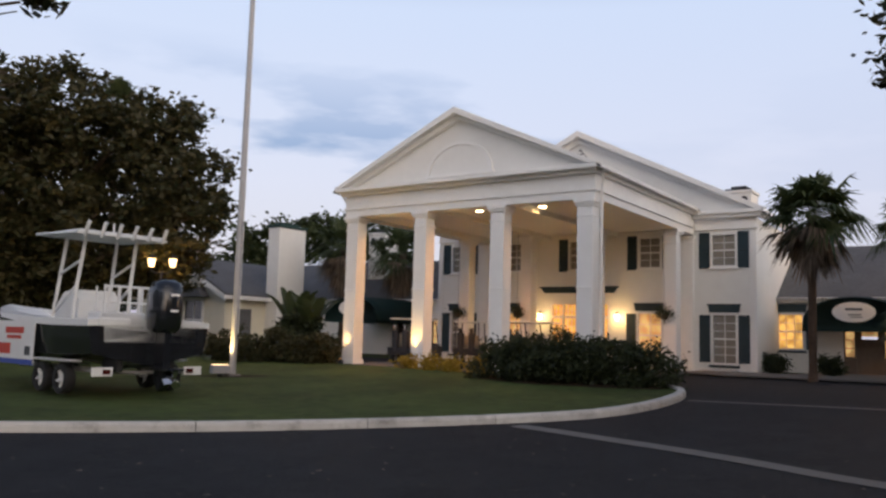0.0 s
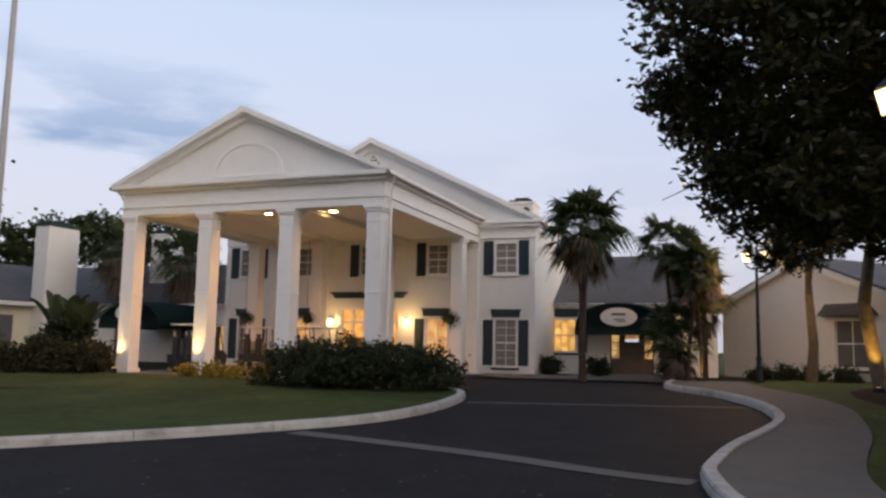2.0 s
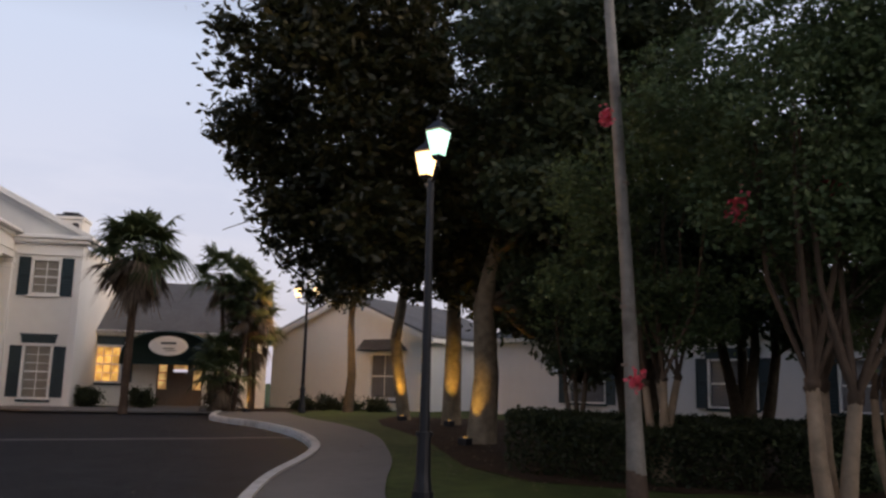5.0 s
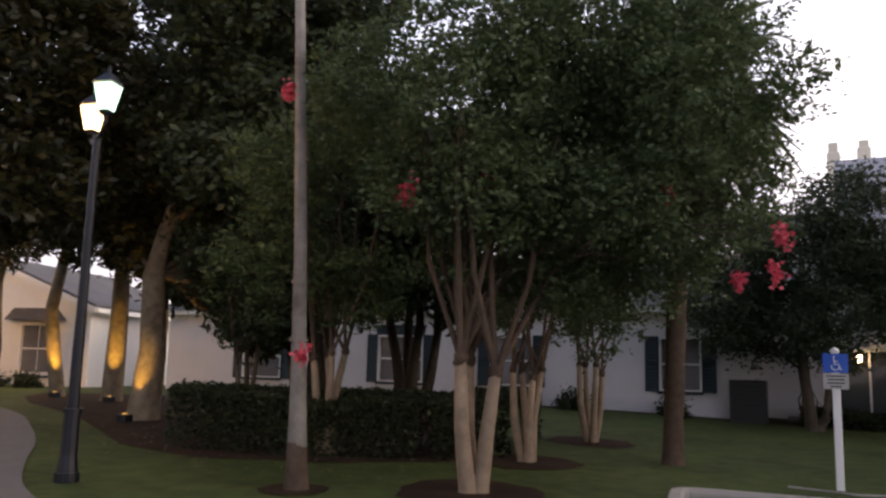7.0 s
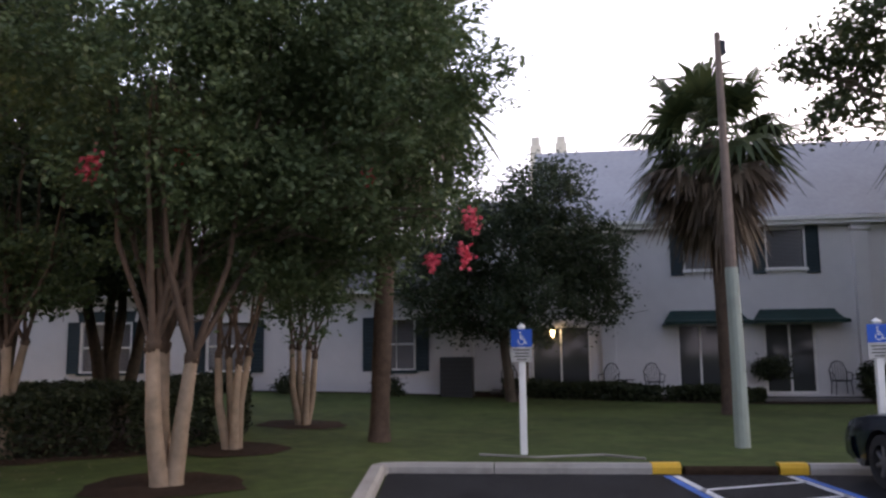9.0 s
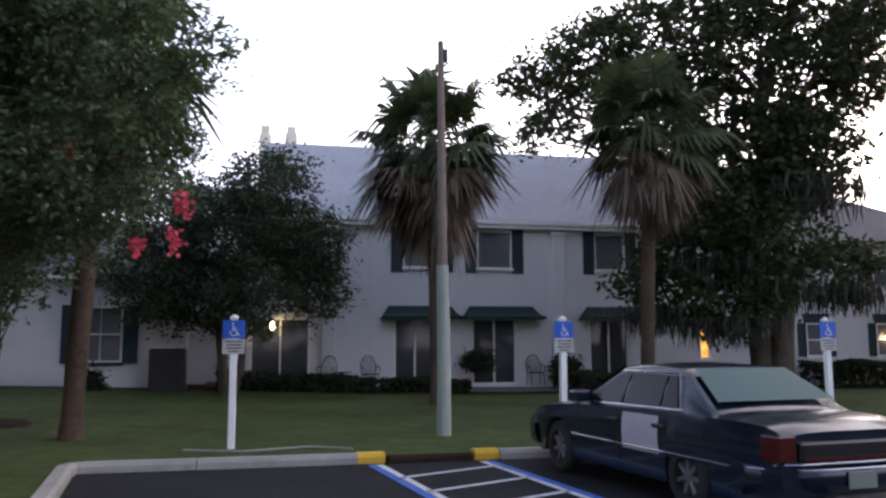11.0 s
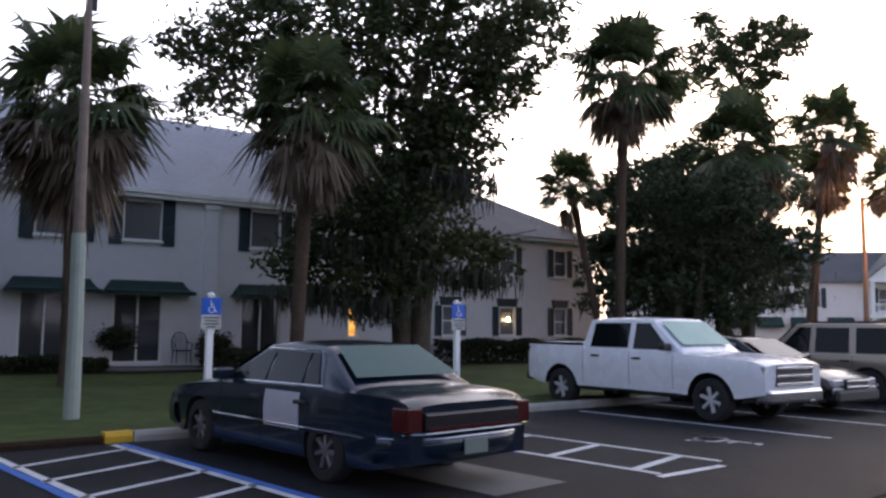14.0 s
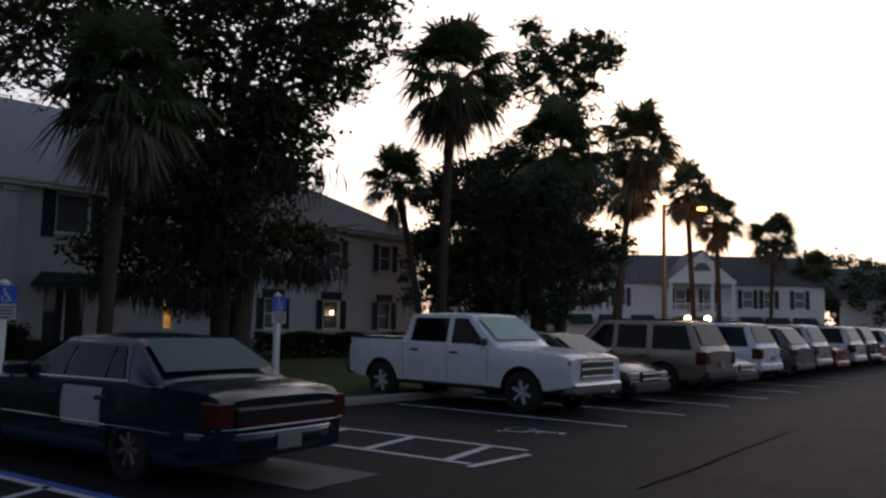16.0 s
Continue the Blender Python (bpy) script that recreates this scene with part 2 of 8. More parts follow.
def cyl(bm, p, r0, r1, h, seg=12, m=None):
    c = Matrix.Translation((p[0], p[1], p[2] + h / 2))
    bmesh.ops.create_cone(bm, cap_ends=True, segments=seg, radius1=r0, radius2=r1, depth=h, matrix=(m @ c) if m else c)
    return bm


def tube(bm, pts, radii, seg=8, cap=True):
    rings = []
    pts = [Vector(p) for p in pts]
    for i, p in enumerate(pts):
        d = (pts[min(i + 1, len(pts) - 1)] - pts[max(i - 1, 0)]).normalized()
        a = d.cross(Vector((0, 0, 1))) if abs(d.z) < 0.95 else d.cross(Vector((1, 0, 0)))
        a.normalize()
        b = d.cross(a)
        r = radii[i] if isinstance(radii, (list, tuple)) else radii
        rings.append([bm.verts.new(p + (a * math.cos(2 * math.pi * k / seg) + b * math.sin(2 * math.pi * k / seg)) * r) for k in range(seg)])
    for i in range(len(rings) - 1):
        for k in range(seg):
            bm.faces.new((rings[i][k], rings[i][(k + 1) % seg], rings[i + 1][(k + 1) % seg], rings[i + 1][k]))
    if cap:
        bm.faces.new(rings[0])
        bm.faces.new(rings[-1])
    return bm


def prism(bm, poly, axis, a, b):
    """Extrude a polygon of (p, q) along axis from a to b: axis y takes (x, z), axis x takes (y, z), axis z takes (x, y)."""
    def at(p, q, s):
        return {"y": (p, s, q), "x": (s, p, q), "z": (p, q, s)}[axis]
    v0 = [bm.verts.new(at(p, q, a)) for p, q in poly]
    v1 = [bm.verts.new(at(p, q, b)) for p, q in poly]
    bm.faces.new(v0)
    bm.faces.new(v1)
    k = len(poly)
    for i in range(k):
        bm.faces.new((v0[i], v0[(i + 1) % k], v1[(i + 1) % k], v1[i]))
    bmesh.ops.recalc_face_normals(bm, faces=bm.faces)
    return bm


def wall(bm, x0, x1, z0, z1, y0, y1, holes=()):
    """A wall along x between y0 (outside) and y1, with rectangular holes (x0, z0, x1, z1) right through it."""
    xs = sorted({x0, x1, *[h[0] for h in holes], *[h[2] for h in holes]})
    zs = sorted({z0, z1, *[h[1] for h in holes], *[h[3] for h in holes]})
    vs = {}

    def v(x, y, z):
        k = (round(x, 4), round(y, 4), round(z, 4))
        if k not in vs:
            vs[k] = bm.verts.new(k)
        return vs[k]

    def solid(i, j):
        if i < 0 or j < 0 or i >= len(xs) - 1 or j >= len(zs) - 1:
            return False
        cx, cz = (xs[i] + xs[i + 1]) / 2, (zs[j] + zs[j + 1]) / 2
        return not any(h[0] < cx < h[2] and h[1] < cz < h[3] for h in holes)
    for i in range(len(xs) - 1):
        for j in range(len(zs) - 1):
            if not solid(i, j):
                continue
            a, b, c, d = xs[i], xs[i + 1], zs[j], zs[j + 1]
            bm.faces.new((v(a, y0, c), v(b, y0, c), v(b, y0, d), v(a, y0, d)))
            bm.faces.new((v(a, y1, d), v(b, y1, d), v(b, y1, c), v(a, y1, c)))
            if not solid(i - 1, j):
                bm.faces.new((v(a, y0, c), v(a, y0, d), v(a, y1, d), v(a, y1, c)))
            if not solid(i + 1, j):
                bm.faces.new((v(b, y0, d), v(b, y0, c), v(b, y1, c), v(b, y1, d)))
            if not solid(i, j - 1):
                bm.faces.new((v(b, y0, c), v(a, y0, c), v(a, y1, c), v(b, y1, c)))
            if not solid(i, j + 1):
                bm.faces.new((v(a, y0, d), v(b, y0, d), v(b, y1, d), v(a, y1, d)))
    return bm


def drape(name, poly, dz, material, thick=0.0, label="", kind="structure", category="", bump=0.0):
    """A flat sheet with that outline, laid over the gently rising ground, dz above it."""
    bm = B()
    f = bm.faces.new([bm.verts.new((x, y, 0)) for x, y in poly])
    nx, ny = 0.588, 0.809
    for v in range(8, 25):
        k = v / (nx * nx + ny * ny)
        bmesh.ops.bisect_plane(bm, geom=bm.verts[:] + bm.edges[:] + bm.faces[:], plane_co=(nx * k, ny * k, 0), plane_no=(nx, ny, 0))
    bmesh.ops.triangulate(bm, faces=bm.faces[:])
    if f.is_valid and bm.faces:
        bm.normal_update()
    for v in bm.verts:
        v.co.z = gz(v.co.x, v.co.y) + dz
    bmesh.ops.recalc_face_normals(bm, faces=bm.faces)
    if sum(f.normal.z for f in bm.faces) < 0:
        bmesh.ops.reverse_faces(bm, faces=bm.faces)
    if thick:
        r = bmesh.ops.extrude_face_region(bm, geom=bm.faces[:])
        for g in r["geom"]:
            if isinstance(g, bmesh.types.BMVert):
                g.co.z += thick
        bmesh.ops.recalc_face_normals(bm, faces=bm.faces)
    ob = obj(name, bm, material)
    tagged(ob, label, category, kind=kind)
    return ob


def smooth_line(pts, n=6):
    """Catmull-Rom through the points."""
    out = []
    for i in range(len(pts) - 1):
        p0, p1, p2, p3 = pts[max(i - 1, 0)], pts[i], pts[i + 1], pts[min(i + 2, len(pts) - 1)]
        for k in range(n):
            t = k / n
            out.append(tuple(0.5 * (2 * b + (c - a) * t + (2 * a - 5 * b + 4 * c - d) * t * t + (3 * b - a - 3 * c + d) * t ** 3) for a, b, c, d in zip(p0, p1, p2, p3)))
    out.append(tuple(pts[-1]))
    return out


def kerb_run(name, line, width, height, material, label, gap=2.4):
    """Kerb stones along a line, each a piece of its own, lying to the left of the line."""
    root = tagged(new(name), label, "kerb", kind="structure")
    run, start = 0.0, 0
    for i in range(1, len(line)):
        run += math.dist(line[i - 1], line[i])
        if run >= gap or i == len(line) - 1:
            bm = B()
            ring = []
            for j in range(start, i + 1):
                a, b = line[max(j - 1, 0)], line[min(j + 1, len(line) - 1)]
                d = Vector((b[0] - a[0], b[1] - a[1], 0)).normalized()
                side = Vector((-d.y, d.x, 0))
                p = Vector((line[j][0], line[j][1], 0))
                if j == start:
                    p += d * 0.008
                if j == i:
                    p -= d * 0.008
                z = gz(p.x, p.y)
                prof = [(0, -0.05), (0.0, height * 0.6), (0.035, height), (width, height), (width, -0.05)]
                ring.append([bm.verts.new(p + side * u + Vector((0, 0, z + h))) for u, h in prof])
            for r0, r1 in zip(ring, ring[1:]):
                for k in range(4):
                    bm.faces.new((r0[k], r0[k + 1], r1[k + 1], r1[k]))
            bm.faces.new(ring[0])
            bm.faces.new(ring[-1])
            bmesh.ops.recalc_face_normals(bm, faces=bm.faces)
            part("kerb_stone", bm, material, root)
            run, start = 0.0, i
    return root


# ---- ground ----
def make_ground():
    bm = B()
    xs = [-900, -300, -120] + list(range(-60, 81, 4)) + [120, 300, 900]
    grid = [[bm.verts.new((x, y, gz(x, y) - 0.04)) for y in xs] for x in xs]
    for i in range(len(xs) - 1):
        for j in range(len(xs) - 1):
            bm.faces.new((grid[i][j], grid[i + 1][j], grid[i + 1][j + 1], grid[i][j + 1]))
    tagged(obj("ground", bm, "grass"), "rough grass ground reaching to the horizon", "ground", kind="structure")


make_ground()
drape("road", [(-64.91, -137.25), (18.03, -140.31), (16.03, -75.19), (14.32, -40.11), (13.26, -20.05), (12.87, -14.05), (12.77, -7.95), (12.72, 1.5), (6.7, 0.78), (4.96, 0.6), (4.91, 5.91), (5.76, 9.11), (13.22, 16.07), (15.57, 24.1), (19.98, 29.19), (7.17, 36.92), (-13.34, 46.3), (-41.11, 38.43), (-60.79, 27.81)], 0.0, "asphalt", label="dark worn asphalt drive and car park", category="road")

# oval lawn in the drive
ISL = smooth_line([(-45.09, 5.79), (-25.19, 9.11), (-12.26, 11.52), (-7.11, 12.48), (-3.76, 13.53), (-2.05, 14.14), (0.73, 15.08), (2.7, 15.95), (4.16, 17.37), (5.28, 19.29), (5.61, 20.67), (5.32, 21.77), (4.42, 22.65)], 5)
ISL_BACK = [(0.79, 26.04), (-4.33, 29.87), (-10.46, 33.98), (-26.18, 40.89), (-46.17, 40.27)]
drape("lawn", ISL + ISL_BACK, 0.11, "grass", label="mown green lawn inside the oval drive", category="lawn")
kerb_run("lawn_kerb", ISL, 0.2, 0.16, "kerb", "white-painted worn concrete kerb round the lawn")
# sidewalk with its kerb
WALK_K = smooth_line([(4.95, 1.5), (4.93, 3.95), (5.04, 6.9), (5.8, 9.14), (6.52, 10.21), (7.58, 11.41), (9.38, 13.11), (10.46, 14.51), (11.43, 16.67), (12.08, 19.36), (12.8, 23.41), (15.01, 27.28)], 5)
WALK_R = smooth_line([(6.56, 1.51), (6.51, 4), (6.79, 6.57), (7.56, 8.32), (8.78, 9.89), (10.2, 11.47), (11.47, 13.19), (12.83, 15.34), (14.17, 18.68), (15.41, 22.1), (17.53, 26.64)], 5)
drape("sidewalk", WALK_K + WALK_R[::-1], 0.125, "concrete", label="pale curving concrete sidewalk", category="pavement")
kerb_run("sidewalk_kerb", WALK_K[::-1], 0.2, 0.16, "kerb", "white-painted concrete kerb of the sidewalk")

PARK = [(6.71, 0.81), (8.97, 1.09), (12.5, 1.51), (12.6, 1.47), (12.63, 1.36), (12.63, -0.03), (12.64, -2.22)]
drape("lawn", WALK_R + [(23.47, 30.26), (58.95, 60.88), (89, 61.34), (84.98, -142.78), (17.83, -140.3), (15.83, -75.19), (14.12, -40.1), (13.06, -20.05), (12.67, -14.04), (12.7, -7.95), (12.68, 1.55), (6.76, 0.86)], 0.1, "grass", label="mown lawn between car park and motel wing", category="lawn")
kerb_run("parking_kerb", PARK, 0.18, 0.14, "kerb_grey", "weathered grey concrete parking kerb", 1.5)
kerb_run("parking_kerb", [(12.65, -4.31), (12.68, -7.95), (12.67, -14.04), (13.06, -20.05), (14.12, -40.1), (15.83, -75.19)], 0.18, 0.14, "kerb_grey", "weathered grey concrete parking kerb", 1.5)
for a, b in ((-2.21, -2.62), (-3.92, -4.31)):
    kerb_run("kerb_end", [(12.66, a), (12.67, (a + b) / 2), (12.68, b)], 0.19, 0.145, "yellow", "yellow-painted end of the parking kerb", 5)


def ribbon(name, line, w, dz, material, label, category="marking"):
    left, right = [], []
    for i, p in enumerate(line):
        a, b = line[max(i - 1, 0)], line[min(i + 1, len(line) - 1)]
        d = Vector((b[0] - a[0], b[1] - a[1], 0)).normalized()
        left.append((p[0] - d.y * w / 2, p[1] + d.x * w / 2))
        right.append((p[0] + d.y * w / 2, p[1] - d.x * w / 2))
    return drape(name, left + right[::-1], dz, material, label=label, category=category)


ribbon("gutter", smooth_line([(1.1, 14.85), (2.43, 13.4), (3.82, 11.78), (4.95, 10.17), (5.75, 9.26)], 4), 0.42, 0.012, "concrete", "flat concrete gutter strip across the drive", "gutter")
ribbon("gutter", [(5.3, 18.97), (7.44, 18.07), (9.1, 17.37), (11.41, 16.53)], 0.24, 0.012, "concrete", "narrow concrete gutter strip across the drive", "gutter")
SL = 0.12


def stall(y, x0, x1, w, material, dy=0.0, dz=0.012):
    ribbon("parking_line", [(x0, y - (12.6 - x0) * SL + dy), (x1, y - (12.6 - x1) * SL + dy)], w, dz, material, "worn painted parking line on asphalt")


for y, s in ((-2.42, 1), (-4.02, -1)):
    stall(y, 12.45, 6.6, 0.11, "lineblue", 0.06 * s)
    stall(y, 12.45, 6.6, 0.1, "linewhite", -0.06 * s)
for k in range(6):
    x = 12.0 - k * 1.05
    y = -2.5 - (12.6 - x) * SL
    ribbon("hatch_line", [(x - 0.75, y), (x, y - 1.5)], 0.1, 0.012, "linewhite", "white hatch line of the access aisle")
stall(-7.75, 12.4, 6.95, 0.1, "linewhite")
stall(-9.1, 12.4, 7.1, 0.1, "linewhite")
stall(-7.67, 12.4, 9.0, 0.07, "lineblue")
for k in range(4):
    x = 11.4 - k * 1.25
    y = -7.8 - (12.6 - x) * SL
    ribbon("hatch_line", [(x - 0.35, y), (x, y - 1.28)], 0.13, 0.012, "linewhite", "white hatch line of the access aisle")
ribbon("hatch_line", [(6.84, -8.27), (6.89, -9.51)], 0.12, 0.012, "linewhite", "white end line of the access aisle")
for y in (-12.6, -15.0, -17.4, -19.9, -22.5, -25.1, -27.8, -30.5, -33.2, -36, -38.8, -41.6, -44.4, -47.2):
    xk = 12.25 + 0.056 * (-12.6 - y)
    ribbon("parking_line", [(xk, y), (xk - 4.8, y - 0.4)], 0.1, 0.012, "linewhite", "worn white parking line on asphalt")


def wheelchair_sign(cx, cy, ang, s, dz, material):
    """The wheelchair symbol in strokes, lying on the ground."""
    bm = B()
    pts = [(0.25 * math.cos(a), 0.25 * math.sin(a) - 0.15) for a in [radians(150 + 12 * k) for k in range(19)]]
    lines = [pts, [(-0.08, 0.42), (-0.05, 0.02), (0.22, 0.02), (0.34, -0.34), (0.44, -0.32)], [(-0.07, 0.22), (0.15, 0.2)]]
    for ln in lines:
        for a, b in zip(ln, ln[1:]):
            d = (Vector(b) - Vector(a)).normalized()
            q = Vector((-d.y, d.x)) * 0.035
            f = [Vector(a) - d * 0.02 + q, Vector(a) - d * 0.02 - q, Vector(b) + d * 0.02 - q, Vector(b) + d * 0.02 + q]
            bm.faces.new([bm.verts.new((p.x, p.y, 0)) for p in f])
    c = [bm.verts.new((-0.08 + 0.07 * math.cos(t * 0.6283), 0.55 + 0.07 * math.sin(t * 0.6283), 0)) for t in range(10)]
    bm.faces.new(c)
    m = Matrix.Translation((cx, cy, dz)) @ Matrix.Rotation(ang, 4, 'Z') @ Matrix.Scale(s, 4)
    bmesh.ops.transform(bm, matrix=m, verts=bm.verts)
    return bm


tagged(obj("wheelchair_marking", wheelchair_sign(8.2, -11.35, radians(95), 0.95, 0.014, None), "linewhite"), "white wheelchair symbol painted on asphalt", "marking")
ribbon("worn_patch", [(9.55, -6.39), (7.14, -6.68)], 1.1, 0.008, "concrete", "pale worn paint patch on asphalt", "marking")

M["tar"] = mat("tar_seam", (0.006, 0.006, 0.007), 0.95, var=0.3, scale=9, spec=0.03)
for seam in ([(4.9, -8.62), (4.96, -9.35), (5.01, -10.25), (5.15, -11.48), (5.27, -12.9), (5.43, -14.65)], [(9.03, -16.11), (8.83, -19.17), (8.24, -23.03), (7.45, -27.36)]):
    ribbon("asphalt_seam", smooth_line(seam, 4), 0.05, 0.006, "tar", "thin dark tar seam in worn asphalt")

# ---- building parts ----
def blind_glass(name, col, power=0.0):
    m = bpy.data.materials.new(name)
    m.use_nodes = True
    n, l = m.node_tree.nodes, m.node_tree.links
    b = n["Principled BSDF"]
    b.inputs["Roughness"].default_value = 0.12
    co = n.new("ShaderNodeTexCoord")
    w = n.new("ShaderNodeTexWave")
    w.bands_direction = 'Z'
    w.inputs["Scale"].default_value, w.inputs["Distortion"].default_value = 7.0, 0.6
    l.new(co.outputs["Object"], w.inputs[0])
    r = n.new("ShaderNodeValToRGB")
    r.color_ramp.elements[0].color, r.color_ramp.elements[1].color = (*[c * 0.45 for c in col], 1), (*col, 1)
    l.new(w.outputs[0], r.inputs[0])
    l.new(r.outputs[0], b.inputs["Base Color"])
    return m


M["door_wood"] = mat("door_wood", (0.10, 0.07, 0.048), 0.5, var=0.25, scale=7)
M["curtain_glass"] = glass_mat("curtained_glass", (0.045, 0.05, 0.052), 0.06, 0.6)
M["bglass"] = blind_glass("blind_behind_glass", (0.36, 0.33, 0.28))
M["bglass_grey"] = blind_glass("grey_blind_behind_glass", (0.19, 0.19, 0.20))


def window(parent, x0, z0, x1, z1, y=0.0, pane="bglass", nx=2, nz=4, shutters=0.0, header=False, sill="trim", sz=0.12, deep=0.14, cas=0.09):
    bm = B()
    for a, b, c, d in ((x0 - cas, z0 - cas, x1 + cas, z0), (x0 - cas, z1, x1 + cas, z1 + cas), (x0 - cas, z0, x0, z1), (x1, z0, x1 + cas, z1)):
        box(bm, a, y - 0.045, b, c, y + deep - 0.02, d)
    win = part("window", bm, "trim", parent)
    w = 0.022
    for k in range(1, nx):
        x = x0 + (x1 - x0) * k / nx
        bm = B()
        box(bm, x - w / 2, y + deep - 0.07, z0, x + w / 2, y + deep - 0.03, z1)
        part("glazing_bar", bm, "trim", win)
    for k in range(1, nz):
        z = z0 + (z1 - z0) * k / nz
        h = 0.06 if 2 * k == nz else w
        bm = B()
        box(bm, x0, y + deep - 0.075, z - h / 2, x1, y + deep - 0.032, z + h / 2)
        part("glazing_bar", bm, "trim", win)
    bm = B()
    box(bm, x0, y + deep - 0.03, z0, x1, y + deep - 0.012, z1)
    part("pane", bm, pane, win)
    bm = B()
    box(bm, x0 - cas - 0.06, y - 0.11, z0 - cas - 0.09, x1 + cas + 0.06, y - 0.002, z0 - cas, 0.012)
    part("sill", bm, sill, win)
    if header:
        bm = B()
        a, b, t = x0 - cas - 0.1, x1 + cas + 0.1, z1 + cas + 0.02
        prism(bm, [(a + 0.05, t), (b - 0.05, t), (b, t + 0.3), (a, t + 0.3)], "y", y - 0.06, y - 0.002)
        box(bm, a - 0.03, y - 0.09, t + 0.3, b + 0.03, y - 0.002, t + 0.35)
        part("header", bm, "shutter", win, "dark green window header")
    if shutters:
        for s in (0, 1):
            a = x0 - cas - 0.02 - shutters if not s else x1 + cas + 0.02
            shutter(parent, a, z0 - sz, a + shutters, z1 + sz, y)
    return win


def shutter(parent, a, z0, b, z1, y):
    bm = B()
    f = 0.05
    box(bm, a, y - 0.05, z0, a + f, y - 0.004, z1)
    box(bm, b - f, y - 0.05, z0, b, y - 0.004, z1)
    zm = (z0 + z1) / 2
    for z in (z0, zm - f / 2, z1 - f):
        box(bm, a + f, y - 0.05, z, b - f, y - 0.004, z + f)
    box(bm, a + f, y - 0.016, z0 + f, b - f, y - 0.005, z1 - f)
    k = int((z1 - z0) / 0.11)
    for i in range(k):
        z = z0 + 0.07 + (z1 - z0 - 0.14) * i / max(1, k - 1)
        if abs(z - zm) > 0.05:
            v = [bm.verts.new(p) for p in ((a + f, y - 0.018, z + 0.03), (b - f, y - 0.018, z + 0.03), (b - f, y - 0.044, z - 0.03), (a + f, y - 0.044, z - 0.03))]
            bm.faces.new(v)
    return part("shutter", bm, "shutter", parent, "dark green louvred shutter")


def gable_roof(bm, x0, x1, y0, y1, ze, zr, over=0.4, th=0.14, axis="y"):
    """Two sloping slabs; the ridge runs along the axis."""
    if axis == "y":
        m, h = (x0 + x1) / 2, (x1 - x0) / 2
        sl = (zr - ze) / h
        prof = [(x0 - over, ze - over * sl), (m, zr), (x1 + over, ze - over * sl), (x1 + over, ze - over * sl + th), (m, zr + th), (x0 - over, ze - over * sl + th)]
        prism(bm, prof, "y", y0, y1)
    else:
        m, h = (y0 + y1) / 2, (y1 - y0) / 2
        sl = (zr - ze) / h
        prof = [(y0 - over, ze - over * sl), (m, zr), (y1 + over, ze - over * sl), (y1 + over, ze - over * sl + th), (m, zr + th), (y0 - over, ze - over * sl + th)]
        prism(bm, prof, "x", x0, x1)
    return bm


def lantern_sconce(parent, x, z, y):
    bm = B()
    box(bm, x - 0.06, y - 0.03, z - 0.15, x + 0.06, y - 0.004, z + 0.15, 0.01)
    box(bm, x - 0.02, y - 0.16, z + 0.16, x + 0.02, y - 0.02, z + 0.19)
    cyl(bm, (x, y - 0.16, z + 0.12), 0.11, 0.03, 0.1, 6)
    s = part("wall_lantern", bm, "iron", parent, "black wall lantern, lit")
    bm = B()
    cyl(bm, (x, y - 0.16, z - 0.15), 0.06, 0.09, 0.26, 6)
    part("lantern_glass", bm, "bulb", s)


H0 = (5.24, 37.12, 0.55)


def hp(x, y, z):
    """World place of a point of the clubhouse."""
    c, s = math.cos(RZ), math.sin(RZ)
    return (H0[0] + c * x - s * y, H0[1] + s * x + c * y, H0[2] + z)


def gable_front(bm, x0, x1, y0, y1, ze, zr):
    prism(bm, [(x0, ze), (x1, ze), ((x0 + x1) / 2, zr)], "y", y0, y1)


def rake(root, x0, x1, ze, zr, y0, y1, d=0.3):
    """Raking cornice boards of a gable."""
    m = (x0 + x1) / 2
    for e, k in ((x0, 1), (x1, -1)):
        bm = B()
        prism(bm, [(e, ze), (m, zr), (m, zr - d), (e + k * d * 1.6, ze)], "y", y0, y1)
        part("rake_board", bm, "trim", root)


def column(parent, x, y, h, w=0.55, name="column", back=False):
    bm = B()
    a = w / 2
    box(bm, x - a, y - a, 0.16, x + a, y + a, h - 0.22, 0.012)
    col = part(name, bm, "trim", parent)
    for nm, e, z0, z1 in (("base", 0.05, 0, 0.16), ("band", 0.025, h * 0.49, h * 0.5), ("band", 0.022, h * 0.9, h * 0.912), ("capital", 0.05, h - 0.22, h - 0.13), ("abacus", 0.1, h - 0.13, h - 0.003)):
        bm = B()
        box(bm, x - a - e, y - a - e, z0, x + a + e, y + a + e, z1, 0.008)
        part(nm, bm, "trim", col)
    return col


